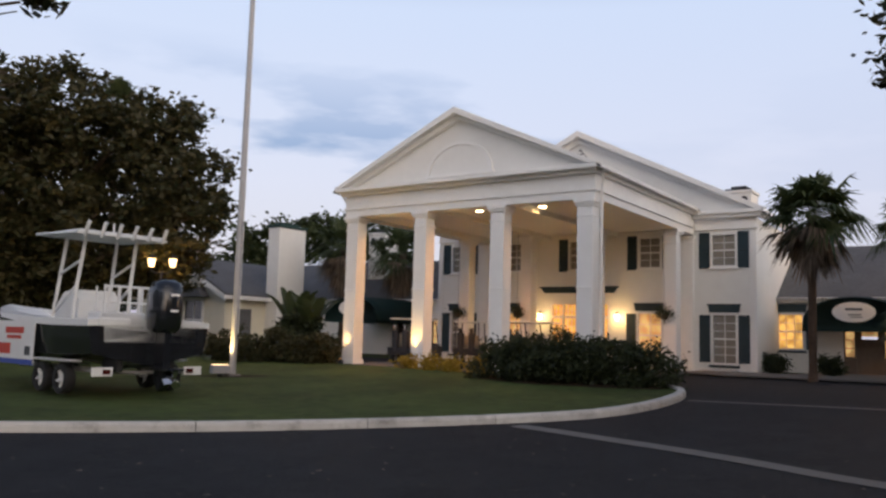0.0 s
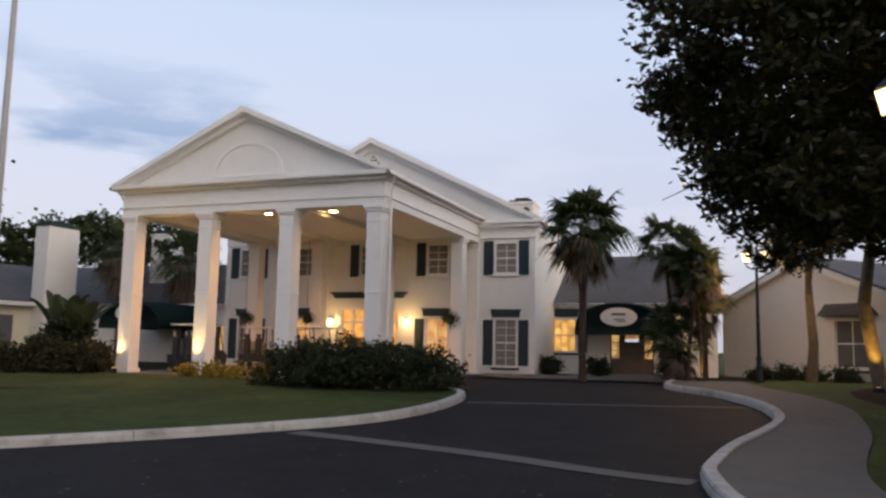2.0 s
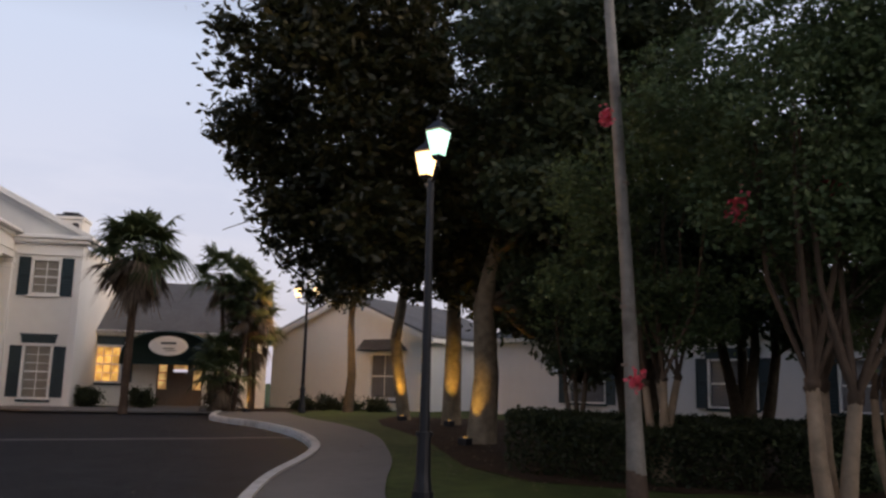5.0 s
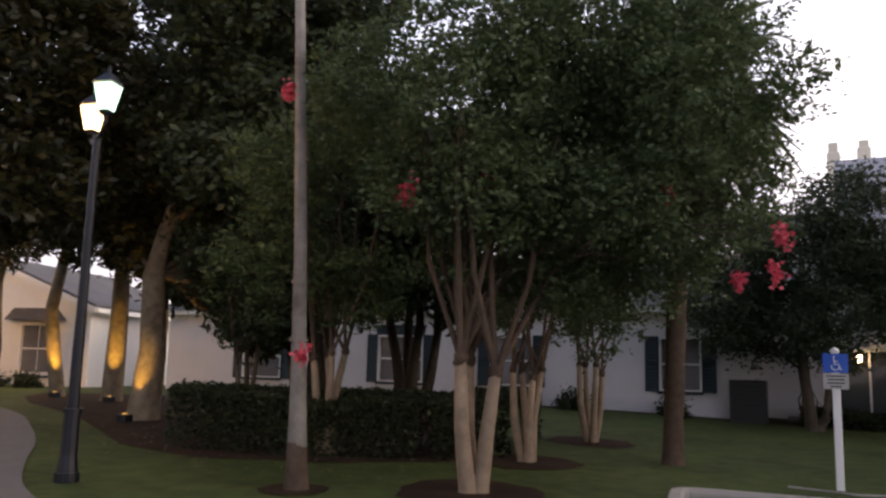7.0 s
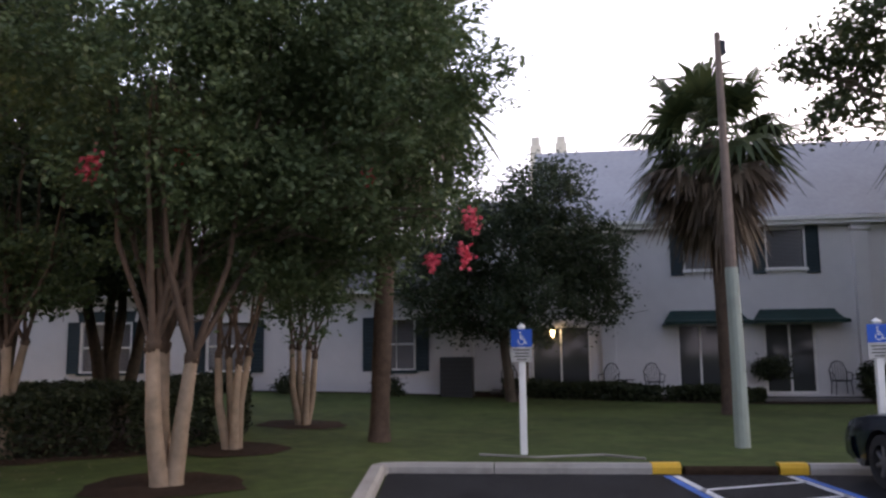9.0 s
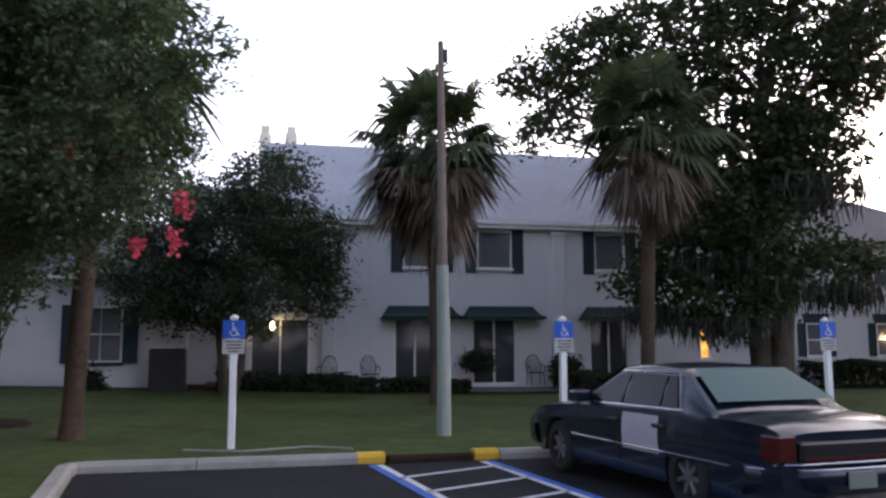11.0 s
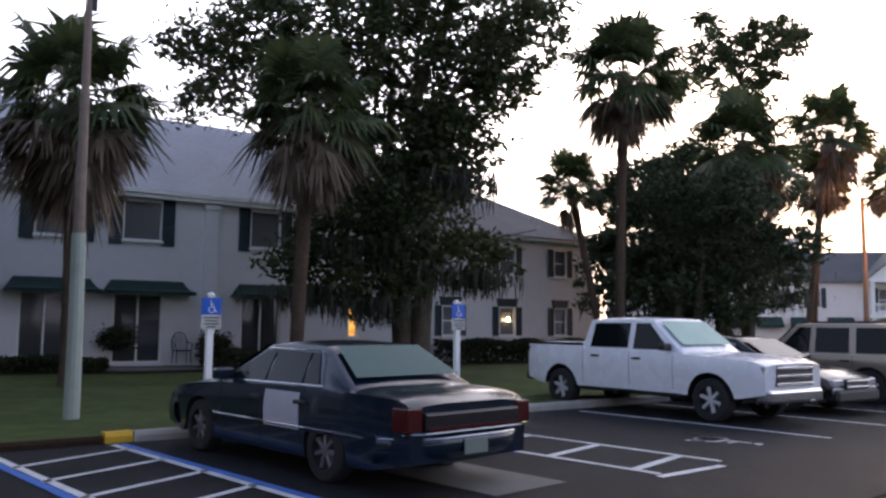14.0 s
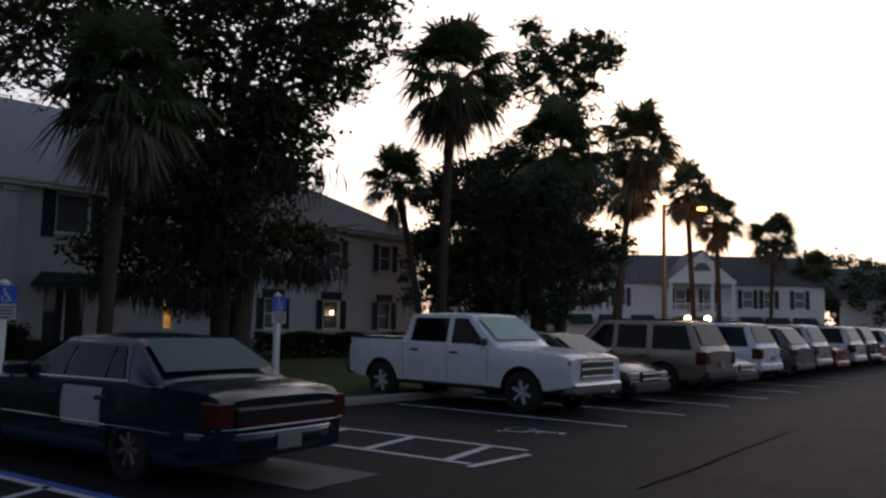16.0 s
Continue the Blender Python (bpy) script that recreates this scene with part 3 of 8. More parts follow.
def clubhouse():
    root = tagged(new("clubhouse"), "white two-storey clubhouse with columned portico at dusk", "clubhouse")
    root.matrix_world = pose(*H0, 0, 0, -32.75)
    W = 7.78
    # front wall with its windows and the door
    wins_up = [-6.49, -3.33, 0.0, 3.33, 6.49]
    holes = [(x - 0.46, 4.38, x + 0.46, 5.64) for x in wins_up]
    holes += [(x - 0.46, 0.38, x + 0.46, 2.32) for x in (-6.49, 6.49)] + [(x - 0.5, 0.5, x + 0.5, 2.36) for x in (-3.33, 3.33)] + [(-1.45, 0.02, 1.45, 2.85)]
    bm = B()
    wall(bm, -W, W, 0, 6.3, 0, 0.3, holes)
    part("wall", bm, "white", root, "white stucco front wall")
    for s in (-1, 1):
        bm = B()
        box(bm, s * W, 0.3, 0, s * (W - 0.3), 9, 6.3)
        part("wall", bm, "white", root)
    bm = B()
    box(bm, -W, 9, 0, W, 9.3, 6.3)
    part("wall", bm, "white", root)
    for i, x in enumerate(wins_up):
        window(root, x - 0.46, 4.38, x + 0.46, 5.64, shutters=0.44)
    for x in (-6.49, 6.49):
        window(root, x - 0.46, 0.38, x + 0.46, 2.32, shutters=0.44, header=True, sill="shutter", nz=6, sz=0.0)
    for x in (-3.33, 3.33):
        window(root, x - 0.5, 0.5, x + 0.5, 2.36, shutters=0.44, header=True, sill="shutter", pane="litdim", nz=4, sz=0.0)
    # entrance: double glazed doors, side lights and transom, lit from inside
    bm = B()
    for x in (-1.45, -0.86, 0.78, 1.37):
        box(bm, x, 0.02, 0.02, x + 0.08, 0.2, 2.85)
    box(bm, -0.04, 0.05, 0.02, 0.04, 0.17, 2.15)
    for z, h in ((0.02, 0.25), (2.12, 0.12), (2.76, 0.09), (0.95, 0.1)):
        box(bm, -1.45, 0.03, z, 1.45, 0.19, z + h)
    d = part("entrance_door", bm, "trim", root, "white glazed double door with side lights")
    for k in range(1, 14):
        x = -1.4 + k * 0.2
        bm = B()
        box(bm, x - 0.011, 0.1, 0.2, x + 0.011, 0.14, 2.8)
        part("glazing_bar", bm, "trim", d)
    for z in (0.6, 1.35, 1.75, 2.45):
        bm = B()
        box(bm, -1.4, 0.105, z, 1.4, 0.137, z + 0.022)
        part("glazing_bar", bm, "trim", d)
    bm = B()
    box(bm, -1.37, 0.2, 0.03, 1.37, 0.215, 2.8)
    part("pane", bm, "lit", d)
    bm = B()
    prism(bm, [(-1.7, 3.28), (1.7, 3.28), (1.85, 3.5), (-1.85, 3.5)], "y", -0.16, -0.003)
    box(bm, -1.92, -0.24, 3.5, 1.92, -0.003, 3.56)
    part("door_hood", bm, "shutter", root, "dark flat hood over the entrance")
    for x in (-1.9, 1.9):
        lantern_sconce(root, x, 2.2, 0)
    # pilasters
    for x in (-7.35, -4.92, -1.64, 1.64, 4.92, 7.35):
        if abs(x) < 2 or abs(x) > 7:
            continue
        bm = B()
        box(bm, x - 0.34, -0.14, 0, x + 0.34, -0.003, 5.5, 0.012)
        box(bm, x - 0.38, -0.18, 5.3, x + 0.38, -0.003, 5.36, 0.008)
        box(bm, x - 0.42, -0.22, 5.5, x + 0.42, -0.003, 5.66, 0.012)
        part("pilaster", bm, "trim", root)
    for s in (-1, 1):
        bm = B()
        x = s * (W - 0.12)
        box(bm, x - 0.13, -0.05, 0, x + 0.13, -0.003, 5.7, 0.01)
        part("corner_board", bm, "trim", root)
    # frieze, cornice and gable
    bm = B()
    box(bm, -W - 0.02, -0.05, 5.9, W + 0.02, 0.3, 6.3)
    box(bm, -W - 0.05, -0.1, 5.86, W + 0.05, 0.25, 5.92)
    part("frieze", bm, "trim", root)
    bm = B()
    box(bm, -W - 0.28, -0.32, 6.32, W + 0.28, 0.05, 6.46, 0.02)
    box(bm, -W - 0.4, -0.44, 6.46, W + 0.4, 0.05, 6.62, 0.03)
    for s in (-1, 1):
        box(bm, s * (W + 0.4), 0.05, 6.4, s * W, 9.3, 6.62, 0.02)
    part("cornice", bm, "trim", root)
    bm = B()
    gable_front(bm, -W, W, 0, 0.3, 6.62, 10.42)
    part("gable", bm, "white", root)
    rake(root, -W - 0.45, W + 0.45, 6.63, 10.76, -0.38, 0.0, 0.28)
    rake(root, -W - 0.15, W + 0.15, 6.63, 10.5, -0.12, 0.0, 0.3)
    bm = B()
    gable_roof(bm, -W, W, -0.36, 9.4, 6.62, 10.64, 0.42, 0.06)
    part("roof", bm, "roof", root, "grey shingle gable roof")
    bm = B()
    for k in range(4):
        w = 0.5 - k * 0.13
        box(bm, -w, -0.06, 9.3 + k * 0.15, w, -0.005, 9.38 + k * 0.15)
    part("gable_vent", bm, "trim", root, "triangular louvred gable vent")
    bm = B()
    prism(bm, [(-0.62, 9.21), (0.62, 9.21), (0, 9.97)], "y", -0.02, -0.004)
    part("vent_backing", bm, "dark", root)
    # portico
    bm = B()
    box(bm, -5.6, -10.45, -0.3, 5.6, -0.01, 0.0)
    part("portico_floor", bm, "concrete", root)
    for x in (-4.92, -1.64, 1.64, 4.92):
        column(root, x, -9.9, 5.69)
        column(root, x, -1.8, 5.69)
    bm = B()
    box(bm, -5.28, -10.19, 5.69, 5.28, -9.47, 6.5)
    box(bm, -5.34, -10.25, 5.95, 5.34, -10.19, 6.02)
    part("entablature", bm, "trim", root)
    for s in (-1, 1):
        bm = B()
        box(bm, s * 5.28, -9.47, 5.69, s * 4.56, -0.06, 6.5)
        box(bm, s * 5.34, -10.19, 5.95, s * 5.282, -0.06, 6.02)
        part("side_beam", bm, "trim", root)
    bm = B()
    box(bm, -4.56, -9.47, 5.95, 4.56, -0.06, 6.05)
    part("porch_ceiling", bm, "trim", root)
    for x in (-1.64, 1.64):
        bm = B()
        box(bm, x - 0.25, -9.45, 5.75, x + 0.25, -0.06, 5.948)
        part("ceiling_beam", bm, "trim", root)
    bm = B()
    box(bm, -5.4, -10.41, 6.5, 5.4, -9.55, 6.6, 0.015)
    box(bm, -5.5, -10.65, 6.6, 5.5, -9.55, 6.75, 0.03)
    for s in (-1, 1):
        box(bm, s * 5.4, -9.55, 6.5, s * 5.0, -0.46, 6.6)
        box(bm, s * 5.5, -9.55, 6.6, s * 5.0, -0.46, 6.75)
    part("cornice", bm, "trim", root)
    bm = B()
    gable_front(bm, -5.3, 5.3, -10.15, -9.85, 6.75, 9.05)
    part("pediment", bm, "white", root)
    rake(root, -5.58, 5.58, 6.76, 9.32, -10.63, -10.15, 0.22)
    rake(root, -5.4, 5.4, 6.76, 9.2, -10.35, -10.15, 0.28)
    bm = B()
    gable_roof(bm, -5.2, 5.2, -10.61, 3.0, 6.8, 9.2, 0.42, 0.06)
    part("roof", bm, "roof", root, "grey shingle portico roof")
    # blind fan panel in the pediment
    bm = B()
    n = 16
    for k in range(n):
        a0, a1 = math.pi * k / n, math.pi * (k + 1) / n
        q = [(r * math.cos(a), 6.98 + r * math.sin(a) * 0.82) for r, a in ((1.28, a0), (1.28, a1), (1.42, a1), (1.42, a0))]
        prism(bm, q, "y", -10.2, -10.15)
    box(bm, -1.5, -10.21, 6.9, 1.5, -10.15, 6.98)
    part("fan_panel", bm, "trim", root)
    # downpipe and gutter at the portico corner
    for s in (-1, 1):
        bm = B()
        box(bm, s * 5.52, -10.55, 6.62, s * 5.62, -0.5, 6.74)
        tube(bm, [(s * 5.56, -10.15, 6.62), (s * 5.45, -9.95, 6.3), (s * 5.36, -9.83, 6.1), (s * 5.36, -9.83, 0.1)], 0.045, 8)
        part("downpipe", bm, "trim", root)
    # recessed ceiling lights: two are known, the third is added
    for x, y in ((-0.45, -8.0), (2.2, -7.9), (-3.2, -7.95)):
        bm = B()
        cyl(bm, (x, y, 5.92), 0.14, 0.14, 0.028, 14)
        part("ceiling_light", bm, "bulb", root, "round recessed light, lit")
        lamp("porch_light", 'SPOT', hp(x, y, 5.88), 430, (1.0, 0.40, 0.07), 0.12, hp(x, y + 0.2, 0), 150)
    # belvedere chimneys on the main roof
    for x, y, dz in ((5.25, 7.6, -0.35), (-16.6, 6.4, -1.55)):
        bm = B()
        box(bm, x - 0.68, y - 0.68, 4.0, x + 0.68, y + 0.68, 9.0 + dz, 0.02)
        box(bm, x - 0.75, y - 0.75, 8.95 + dz, x + 0.75, y + 0.75, 9.1 + dz, 0.02)
        c = part("chimney", bm, "white", root, "white chimney with arched openings")
        # flat dark plates paint the shade inside the arches
        for dx in (-0.33, 0.33):
            bm = B()
            prism(bm, [(x + dx - 0.18, 8.3 + dz)] + [(x + dx + 0.18 * math.cos(a), 8.62 + dz + 0.18 * math.sin(a)) for a in [math.pi * (1 - k / 8) for k in range(9)]] + [(x + dx + 0.18, 8.3 + dz)], "y", y - 0.695, y - 0.685)
            part("arch_shade_plate", bm, "dark", c)
        bm = B()
        box(bm, x - 0.6, y - 0.6, 9.1 + dz, x + 0.6, y + 0.6, 9.2 + dz)
        box(bm, x - 0.36, y - 0.36, 9.2 + dz, x + 0.36, y + 0.36, 9.36 + dz)
        part("cap", bm, "dark", c)
    wing(root, 1)
    wing(root, -1)
    return root


def wing(root, s):
    """Low side wing with a lit window, a door under a round canopy and a shingle roof; s gives the side."""
    yw = 3.8

    def span(a, b):
        return (min(s * a, s * b), max(s * a, s * b))
    x0, x1 = span(7.66, 15.0 if s > 0 else 30.0)
    wx0, wx1 = span(7.72, 8.75)
    dx0, dx1 = span(10.35, 12.3)
    bm = B()
    wall(bm, x0, x1, 0, 3.1, yw, yw + 0.25, [(wx0, 1.04, wx1, 2.5), (dx0, 0.02, dx1, 2.12)])
    part("wall", bm, "white", root)
    window(root, wx0, 1.04, wx1, 2.5, yw, pane="lit" if s > 0 else "litdim", nx=3, nz=4, header=True, sill="shutter")
    b0, b1 = span(8.9, 9.32)
    shutter(root, b0, 1.0, b1, 2.5, yw)
    bm = B()
    c = (dx0 + dx1) / 2
    for x in (dx0, c - 0.56, c + 0.5, dx1 - 0.06):
        box(bm, x, yw + 0.01, 0.02, x + 0.06, yw + 0.15, 2.12)
    box(bm, dx0, yw + 0.02, 2.04, dx1, yw + 0.14, 2.12)
    box(bm, c - 0.5, yw + 0.06, 0.02, c + 0.5, yw + 0.11, 1.5)
    box(bm, c - 0.5, yw + 0.06, 1.5, c - 0.3, yw + 0.11, 2.04)
    box(bm, c + 0.3, yw + 0.06, 1.5, c + 0.5, yw + 0.11, 2.04)
    for x in (dx0 + 0.06, c + 0.56):
        box(bm, x, yw + 0.05, 0.02, x + 0.37, yw + 0.12, 0.75)
        for z in (1.1, 1.45, 1.8):
            box(bm, x, yw + 0.08, z, x + 0.37, yw + 0.1, z + 0.03)
    d = part("side_door", bm, "door_wood", root, "brown panelled door with lit side lights")
    bm = B()
    for a, b, z0 in ((dx0 + 0.06, dx0 + 0.4, 0.75), (c + 0.56, dx1 - 0.06, 0.75), (c - 0.3, c + 0.3, 1.62)):
        box(bm, a, yw + 0.1, z0, b, yw + 0.115, 2.04)
    part("pane", bm, "litdim", d)
    # eave, gutter and roof
    bm = B()
    box(bm, x0, yw - 0.3, 3.02, x1, yw + 0.1, 3.1)
    box(bm, x0, yw - 0.42, 3.08, x1, yw - 0.28, 3.22, 0.02)
    part("eave", bm, "trim", root)
    bm = B()
    prism(bm, [(yw - 0.42, 3.2), (yw + 4.0, 5.85), (yw + 8.0, 3.2), (yw + 8.0, 3.1), (yw - 0.42, 3.1)], "x", x0, x1)
    part("roof", bm, "roof", root, "dark grey shingle wing roof")
    # canopy: a half barrel of green canvas with an oval sign on its front
    cx, fr, hw, zb = (11.1, 1.35, 1.95, 1.98) if s > 0 else (-13.0, -0.8, 1.95, 1.98)
    bm = B()
    n = 14
    prev = None
    for j, y in enumerate((fr, fr + 0.12, fr + 0.5, yw - 0.01)):
        k = (0.93, 0.985, 1.0, 1.0)[j]
        ring = [bm.verts.new((cx - hw * k * math.cos(math.pi * i / n), y, zb + 1.2 * k * math.sin(math.pi * i / n) ** 0.8)) for i in range(n + 1)]
        low = [bm.verts.new((cx - hw * k, y, zb - 0.22))] + ring + [bm.verts.new((cx + hw * k, y, zb - 0.22))]
        if prev:
            for a in range(len(low) - 1):
                bm.faces.new((prev[a], prev[a + 1], low[a + 1], low[a]))
        else:
            bm.faces.new(low)
        prev = low
    bmesh.ops.solidify(bm, geom=bm.faces[:], thickness=0.02)
    cv = part("canopy", bm, "green", root, "dark green canvas entrance canopy", True)
    bm = B()
    oval = [(cx + 0.78 * math.cos(t * math.pi / 16), zb + 0.55 + 0.4 * math.sin(t * math.pi / 16)) for t in range(32)]
    prism(bm, oval, "y", fr - 0.03, fr - 0.004)
    sg = part("oval_sign", bm, "trim", cv, "white oval sign on the canopy")
    bm = B()
    box(bm, cx - 0.3, fr - 0.036, zb + 0.62, cx + 0.3, fr - 0.031, zb + 0.7)
    box(bm, cx - 0.2, fr - 0.036, zb + 0.42, cx + 0.25, fr - 0.031, zb + 0.46)
    box(bm, cx - 0.1, fr - 0.036, zb + 0.34, cx + 0.3, fr - 0.031, zb + 0.37)
    part("sign_bar", bm, "shutter", sg)


clubhouse()
for k, (x, e) in enumerate(((-1.9, 24), (1.9, 24))):
    lamp("sconce_light", 'POINT', hp(x, -0.4, 2.2), e, WARM, 0.1)
# added fill lamp under the canopy, no fitting is known there
lamp("canopy_fill", 'POINT', hp(11.2, 2.4, 2.0), 3, ORANGE, 0.1)


def pavilion(origin, rot, w, deep, ze, zr, material, bay_x, label, size=1.0):
    """One-storey gabled pavilion with a bay window in its gable wall."""
    root = tagged(new("pavilion"), label, "building")
    root.matrix_world = pose(*origin, 0, 0, rot) @ Matrix.Scale(size, 4)
    bm = B()
    wall(bm, 0, w, 0, ze, 0, 0.25, [(bay_x - 0.8, 0.6, bay_x + 0.8, 2.62)])
    gable_front(bm, 0, w, 0, 0.25, ze + 0.002, zr)
    part("wall", bm, material, root)
    for x in (0, w - 0.25):
        bm = B()
        box(bm, x, 0.25, 0, x + 0.25, deep, ze)
        part("wall", bm, material, root)
    bm = B()
    box(bm, 0, deep, 0, w, deep + 0.25, ze)
    part("wall", bm, material, root)
    bm = B()
    gable_roof(bm, 0, w, -0.3, deep + 0.4, ze + 0.06, zr + 0.06, 0.4, 0.12)
    part("roof", bm, "roof", root, "dark grey shingle roof")
    bm = B()
    sl = (zr - ze) / (w / 2)
    m = w / 2
    for s in (0, 1):
        a = -0.42 if not s else w + 0.42
        prism(bm, [(a, ze + 0.06 - 0.42 * sl), (m, zr + 0.06), (m, zr - 0.2), (a, ze - 0.2 - 0.42 * sl)], "y", -0.36, -0.302)
        box(bm, a - 0.08, -0.3, ze - 0.3, a + 0.08, deep, ze - 0.12)
    part("fascia", bm, "trim", root)
    win = window(root, bay_x - 0.76, 0.66, bay_x + 0.76, 2.56, -0.02, pane="bglass_grey", nx=2, nz=2, cas=0.14, sill="shutter")
    bm = B()
    prism(bm, [(bay_x - 1.3, 2.76), (bay_x + 1.3, 2.76), (bay_x + 0.85, 3.25), (bay_x - 0.85, 3.25)], "y", -0.5, -0.004)
    part("bay_roof", bm, "roof", win, "small dark roof over the bay window")
    return root


pavilion((22.65, 36.24, 0.5), -77.0, 9.6, 8, 3.4, 5.3, "white", 7.2, "white gabled pavilion beside the clubhouse")
lp = pavilion((-21.33, 52.49, 0.4), -34.4, 7.4, 9, 2.95, 4.75, "cream", 4.9, "cream gabled pavilion with a white chimney", size=1.18)
bm = B()
box(bm, 7.42, 2.6, 0, 8.3, 4.5, 6.55, 0.03)
ch = part("chimney", bm, "white", lp, "tall white painted chimney")
bm = B()
box(bm, 7.36, 2.54, 6.55, 8.36, 4.56, 6.71, 0.02)
box(bm, 7.6, 2.9, 6.71, 8.1, 4.2, 6.85)
part("cap", bm, "green", ch)
bm = B()
wall(bm, 0, 1.0, 0.9, 2.2, 0, 0.03)
bmesh.ops.transform(bm, matrix=Matrix.Translation((7.44, 1.9, 0)) @ Matrix.Rotation(radians(90), 4, 'Z') @ Matrix.Translation((-1.2, 0, 0)), verts=bm.verts)
part("side_window", bm, "bglass_grey", lp)


# ---- motel wing along the car park ----
def motel():
    root = tagged(new("motel_wing"), "white two-storey motel wing with dark shutters and awnings", "building")
    root.matrix_world = pose(28.79, 1.85, 0.05, 0, 0, -90.7)
    # local x runs along the wall: x = 2 - world y
    ups = [(7.5, 8.75), (10.14, 11.32), (14.55, 15.65), (3.6, 4.8)]
    downs = [(2.35, 4.3), (7.15, 8.6), (9.9, 11.5), (14.25, 15.75)]
    bm = B()
    wall(bm, 0, 21.5, 0, 5.7, 0, 0.3, [(a, 4.35, b, 5.6) for a, b in ups] + [(a, 0.25, b, 2.55) for a, b in downs] + [(18.6, 1.15, 18.95, 2.5)])
    part("wall", bm, "motel", root)
    for a, b in ups:
        window(root, a, 4.35, b, 5.6, pane="bglass_grey", nx=1, nz=1, shutters=0.42, sz=0.2, cas=0.035)
    window(root, 18.6, 1.15, 18.95, 2.5, pane="lit_orange", nx=1, nz=2, cas=0.05)
    for a, b in downs:
        bm = B()
        for x in (a, (a + b) / 2 - 0.03, b - 0.06):
            box(bm, x, 0.03, 0.25, x + 0.06, 0.13, 2.55)
        box(bm, a, 0.03, 0.25, b, 0.13, 0.32)
        box(bm, a, 0.03, 2.48, b, 0.13, 2.55)
        d = part("patio_door", bm, "trim", root, "sliding glass patio door")
        bm = B()
        box(bm, a, 0.1, 0.3, b, 0.115, 2.5)
        part("pane", bm, "curtain_glass", d)
    for a, b in ((6.66, 9.4), (9.5, 12.35), (13.83, 16.33)):
        bm = B()
        prof = [(0.0, 2.98), (-0.18, 2.96), (-0.3, 2.8), (-0.5, 2.66), (-0.85, 2.6)]
        n = len(prof)
        top = [[bm.verts.new((a + 0.35 * (1 - k / (n - 1)), y, z)), bm.verts.new((b - 0.35 * (1 - k / (n - 1)), y, z))] for k, (y, z) in enumerate(prof)]
        for r0, r1 in zip(top, top[1:]):
            bm.faces.new((r0[0], r0[1], r1[1], r1[0]))
        e0 = [bm.verts.new((a, -0.85, 2.5)), bm.verts.new((b, -0.85, 2.5))]
        bm.faces.new((top[-1][0], top[-1][1], e0[1], e0[0]))
        for s in (0, 1):
            w = [bm.verts.new((a if not s else b, -0.004, 2.5))]
            bm.faces.new([r[s] for r in top] + [e0[s]] + w)
        part("awning", bm, "green", root, "dark green flared awning")
    for x in (13.05, 4.9):
        bm = B()
        box(bm, x - 0.24, -0.2, 0, x + 0.24, -0.003, 5.5, 0.015)
        box(bm, x - 0.3, -0.26, 5.5, x + 0.3, -0.003, 5.68, 0.015)
        part("pilaster", bm, "motel", root)
    bm = B()
    box(bm, -0.3, -0.35, 5.72, 21.6, 0.3, 5.84)
    box(bm, -0.3, -0.45, 5.84, 21.6, 0.3, 5.98, 0.02)
    part("cornice", bm, "trim", root)
    bm = B()
    prism(bm, [(-0.45, 5.98), (3.6, 9.4), (7.6, 5.98)], "x", 2.6, 21.6)
    part("roof", bm, "roof_light", root, "pale grey sloping roof")
    bm = B()
    prism(bm, [(-0.4, 5.98), (4, 7.6), (8, 5.98)], "x", -0.3, 2.6)
    part("roof", bm, "roof", root)
    for x in (2.6, 3.7):
        bm = B()
        box(bm, x - 0.25, 7.0, 6, x + 0.25, 7.5, 10.6 if x < 3 else 10.7, 0.02)
        box(bm, x - 0.18, 7.07, 10.6, x + 0.18, 7.43, 11.0)
        part("chimney", bm, "cream", root, "brick chimney stack")
    bm = B()
    box(bm, 0, 0.3, 0, 0.3, 7.5, 5.7)
    box(bm, 21.2, 0.3, 0, 21.5, 7.5, 5.7)
    box(bm, 0, 7.5, 0, 21.5, 7.8, 5.7)
    part("wall", bm, "motel", root)
    bm = B()
    box(bm, 9.5, -1.3, 0.0, 11.9, -0.01, 0.16, 0.02)
    part("step", bm, "concrete", root)
    # end block with hipped roof
    r2 = tagged(new("motel_wing"), "white two-storey motel end block with hipped roof", "building")
    r2.matrix_world = pose(28.79, 1.85, 0.0, 0, 0, -91.2)
    up = [(26.05, 26.9), (29.3, 30.0)]
    bm = B()
    wall(bm, 21.6, 31.8, 0, 5.45, 0.1, 0.4, [(a, 3.95, b, 5.1) for a, b in up] + [(a, 1.25, b, 2.4) for a, b in up] + [(23.0, 1.25, 23.8, 2.4)])
    part("wall", bm, "motel", r2)
    for a, b in up:
        window(r2, a, 3.95, b, 5.1, 0.1, pane="bglass_grey", nx=1, nz=2, shutters=0.33, cas=0.05, sz=0.06)
        window(r2, a, 1.25, b, 2.4, 0.1, pane="bglass_grey", nx=1, nz=2, shutters=0.33, cas=0.05, sz=0.06, header=True)
    window(r2, 23.0, 1.25, 23.8, 2.4, 0.1, pane="bglass_grey", nx=1, nz=2, shutters=0.33, cas=0.05, sz=0.06, header=True)
    bm = B()
    box(bm, 26.42, 0.02, 1.85, 26.55, 0.06, 2.0)
    part("window_lamp", bm, "bulb", r2, "small lit lamp behind the window")
    bm = B()
    box(bm, 31.5, 0.4, 0, 31.8, 9.0, 5.45)
    box(bm, 21.6, 8.7, 0, 31.5, 9.0, 5.45)
    box(bm, 21.6, 0.4, 0, 21.9, 8.7, 5.45)
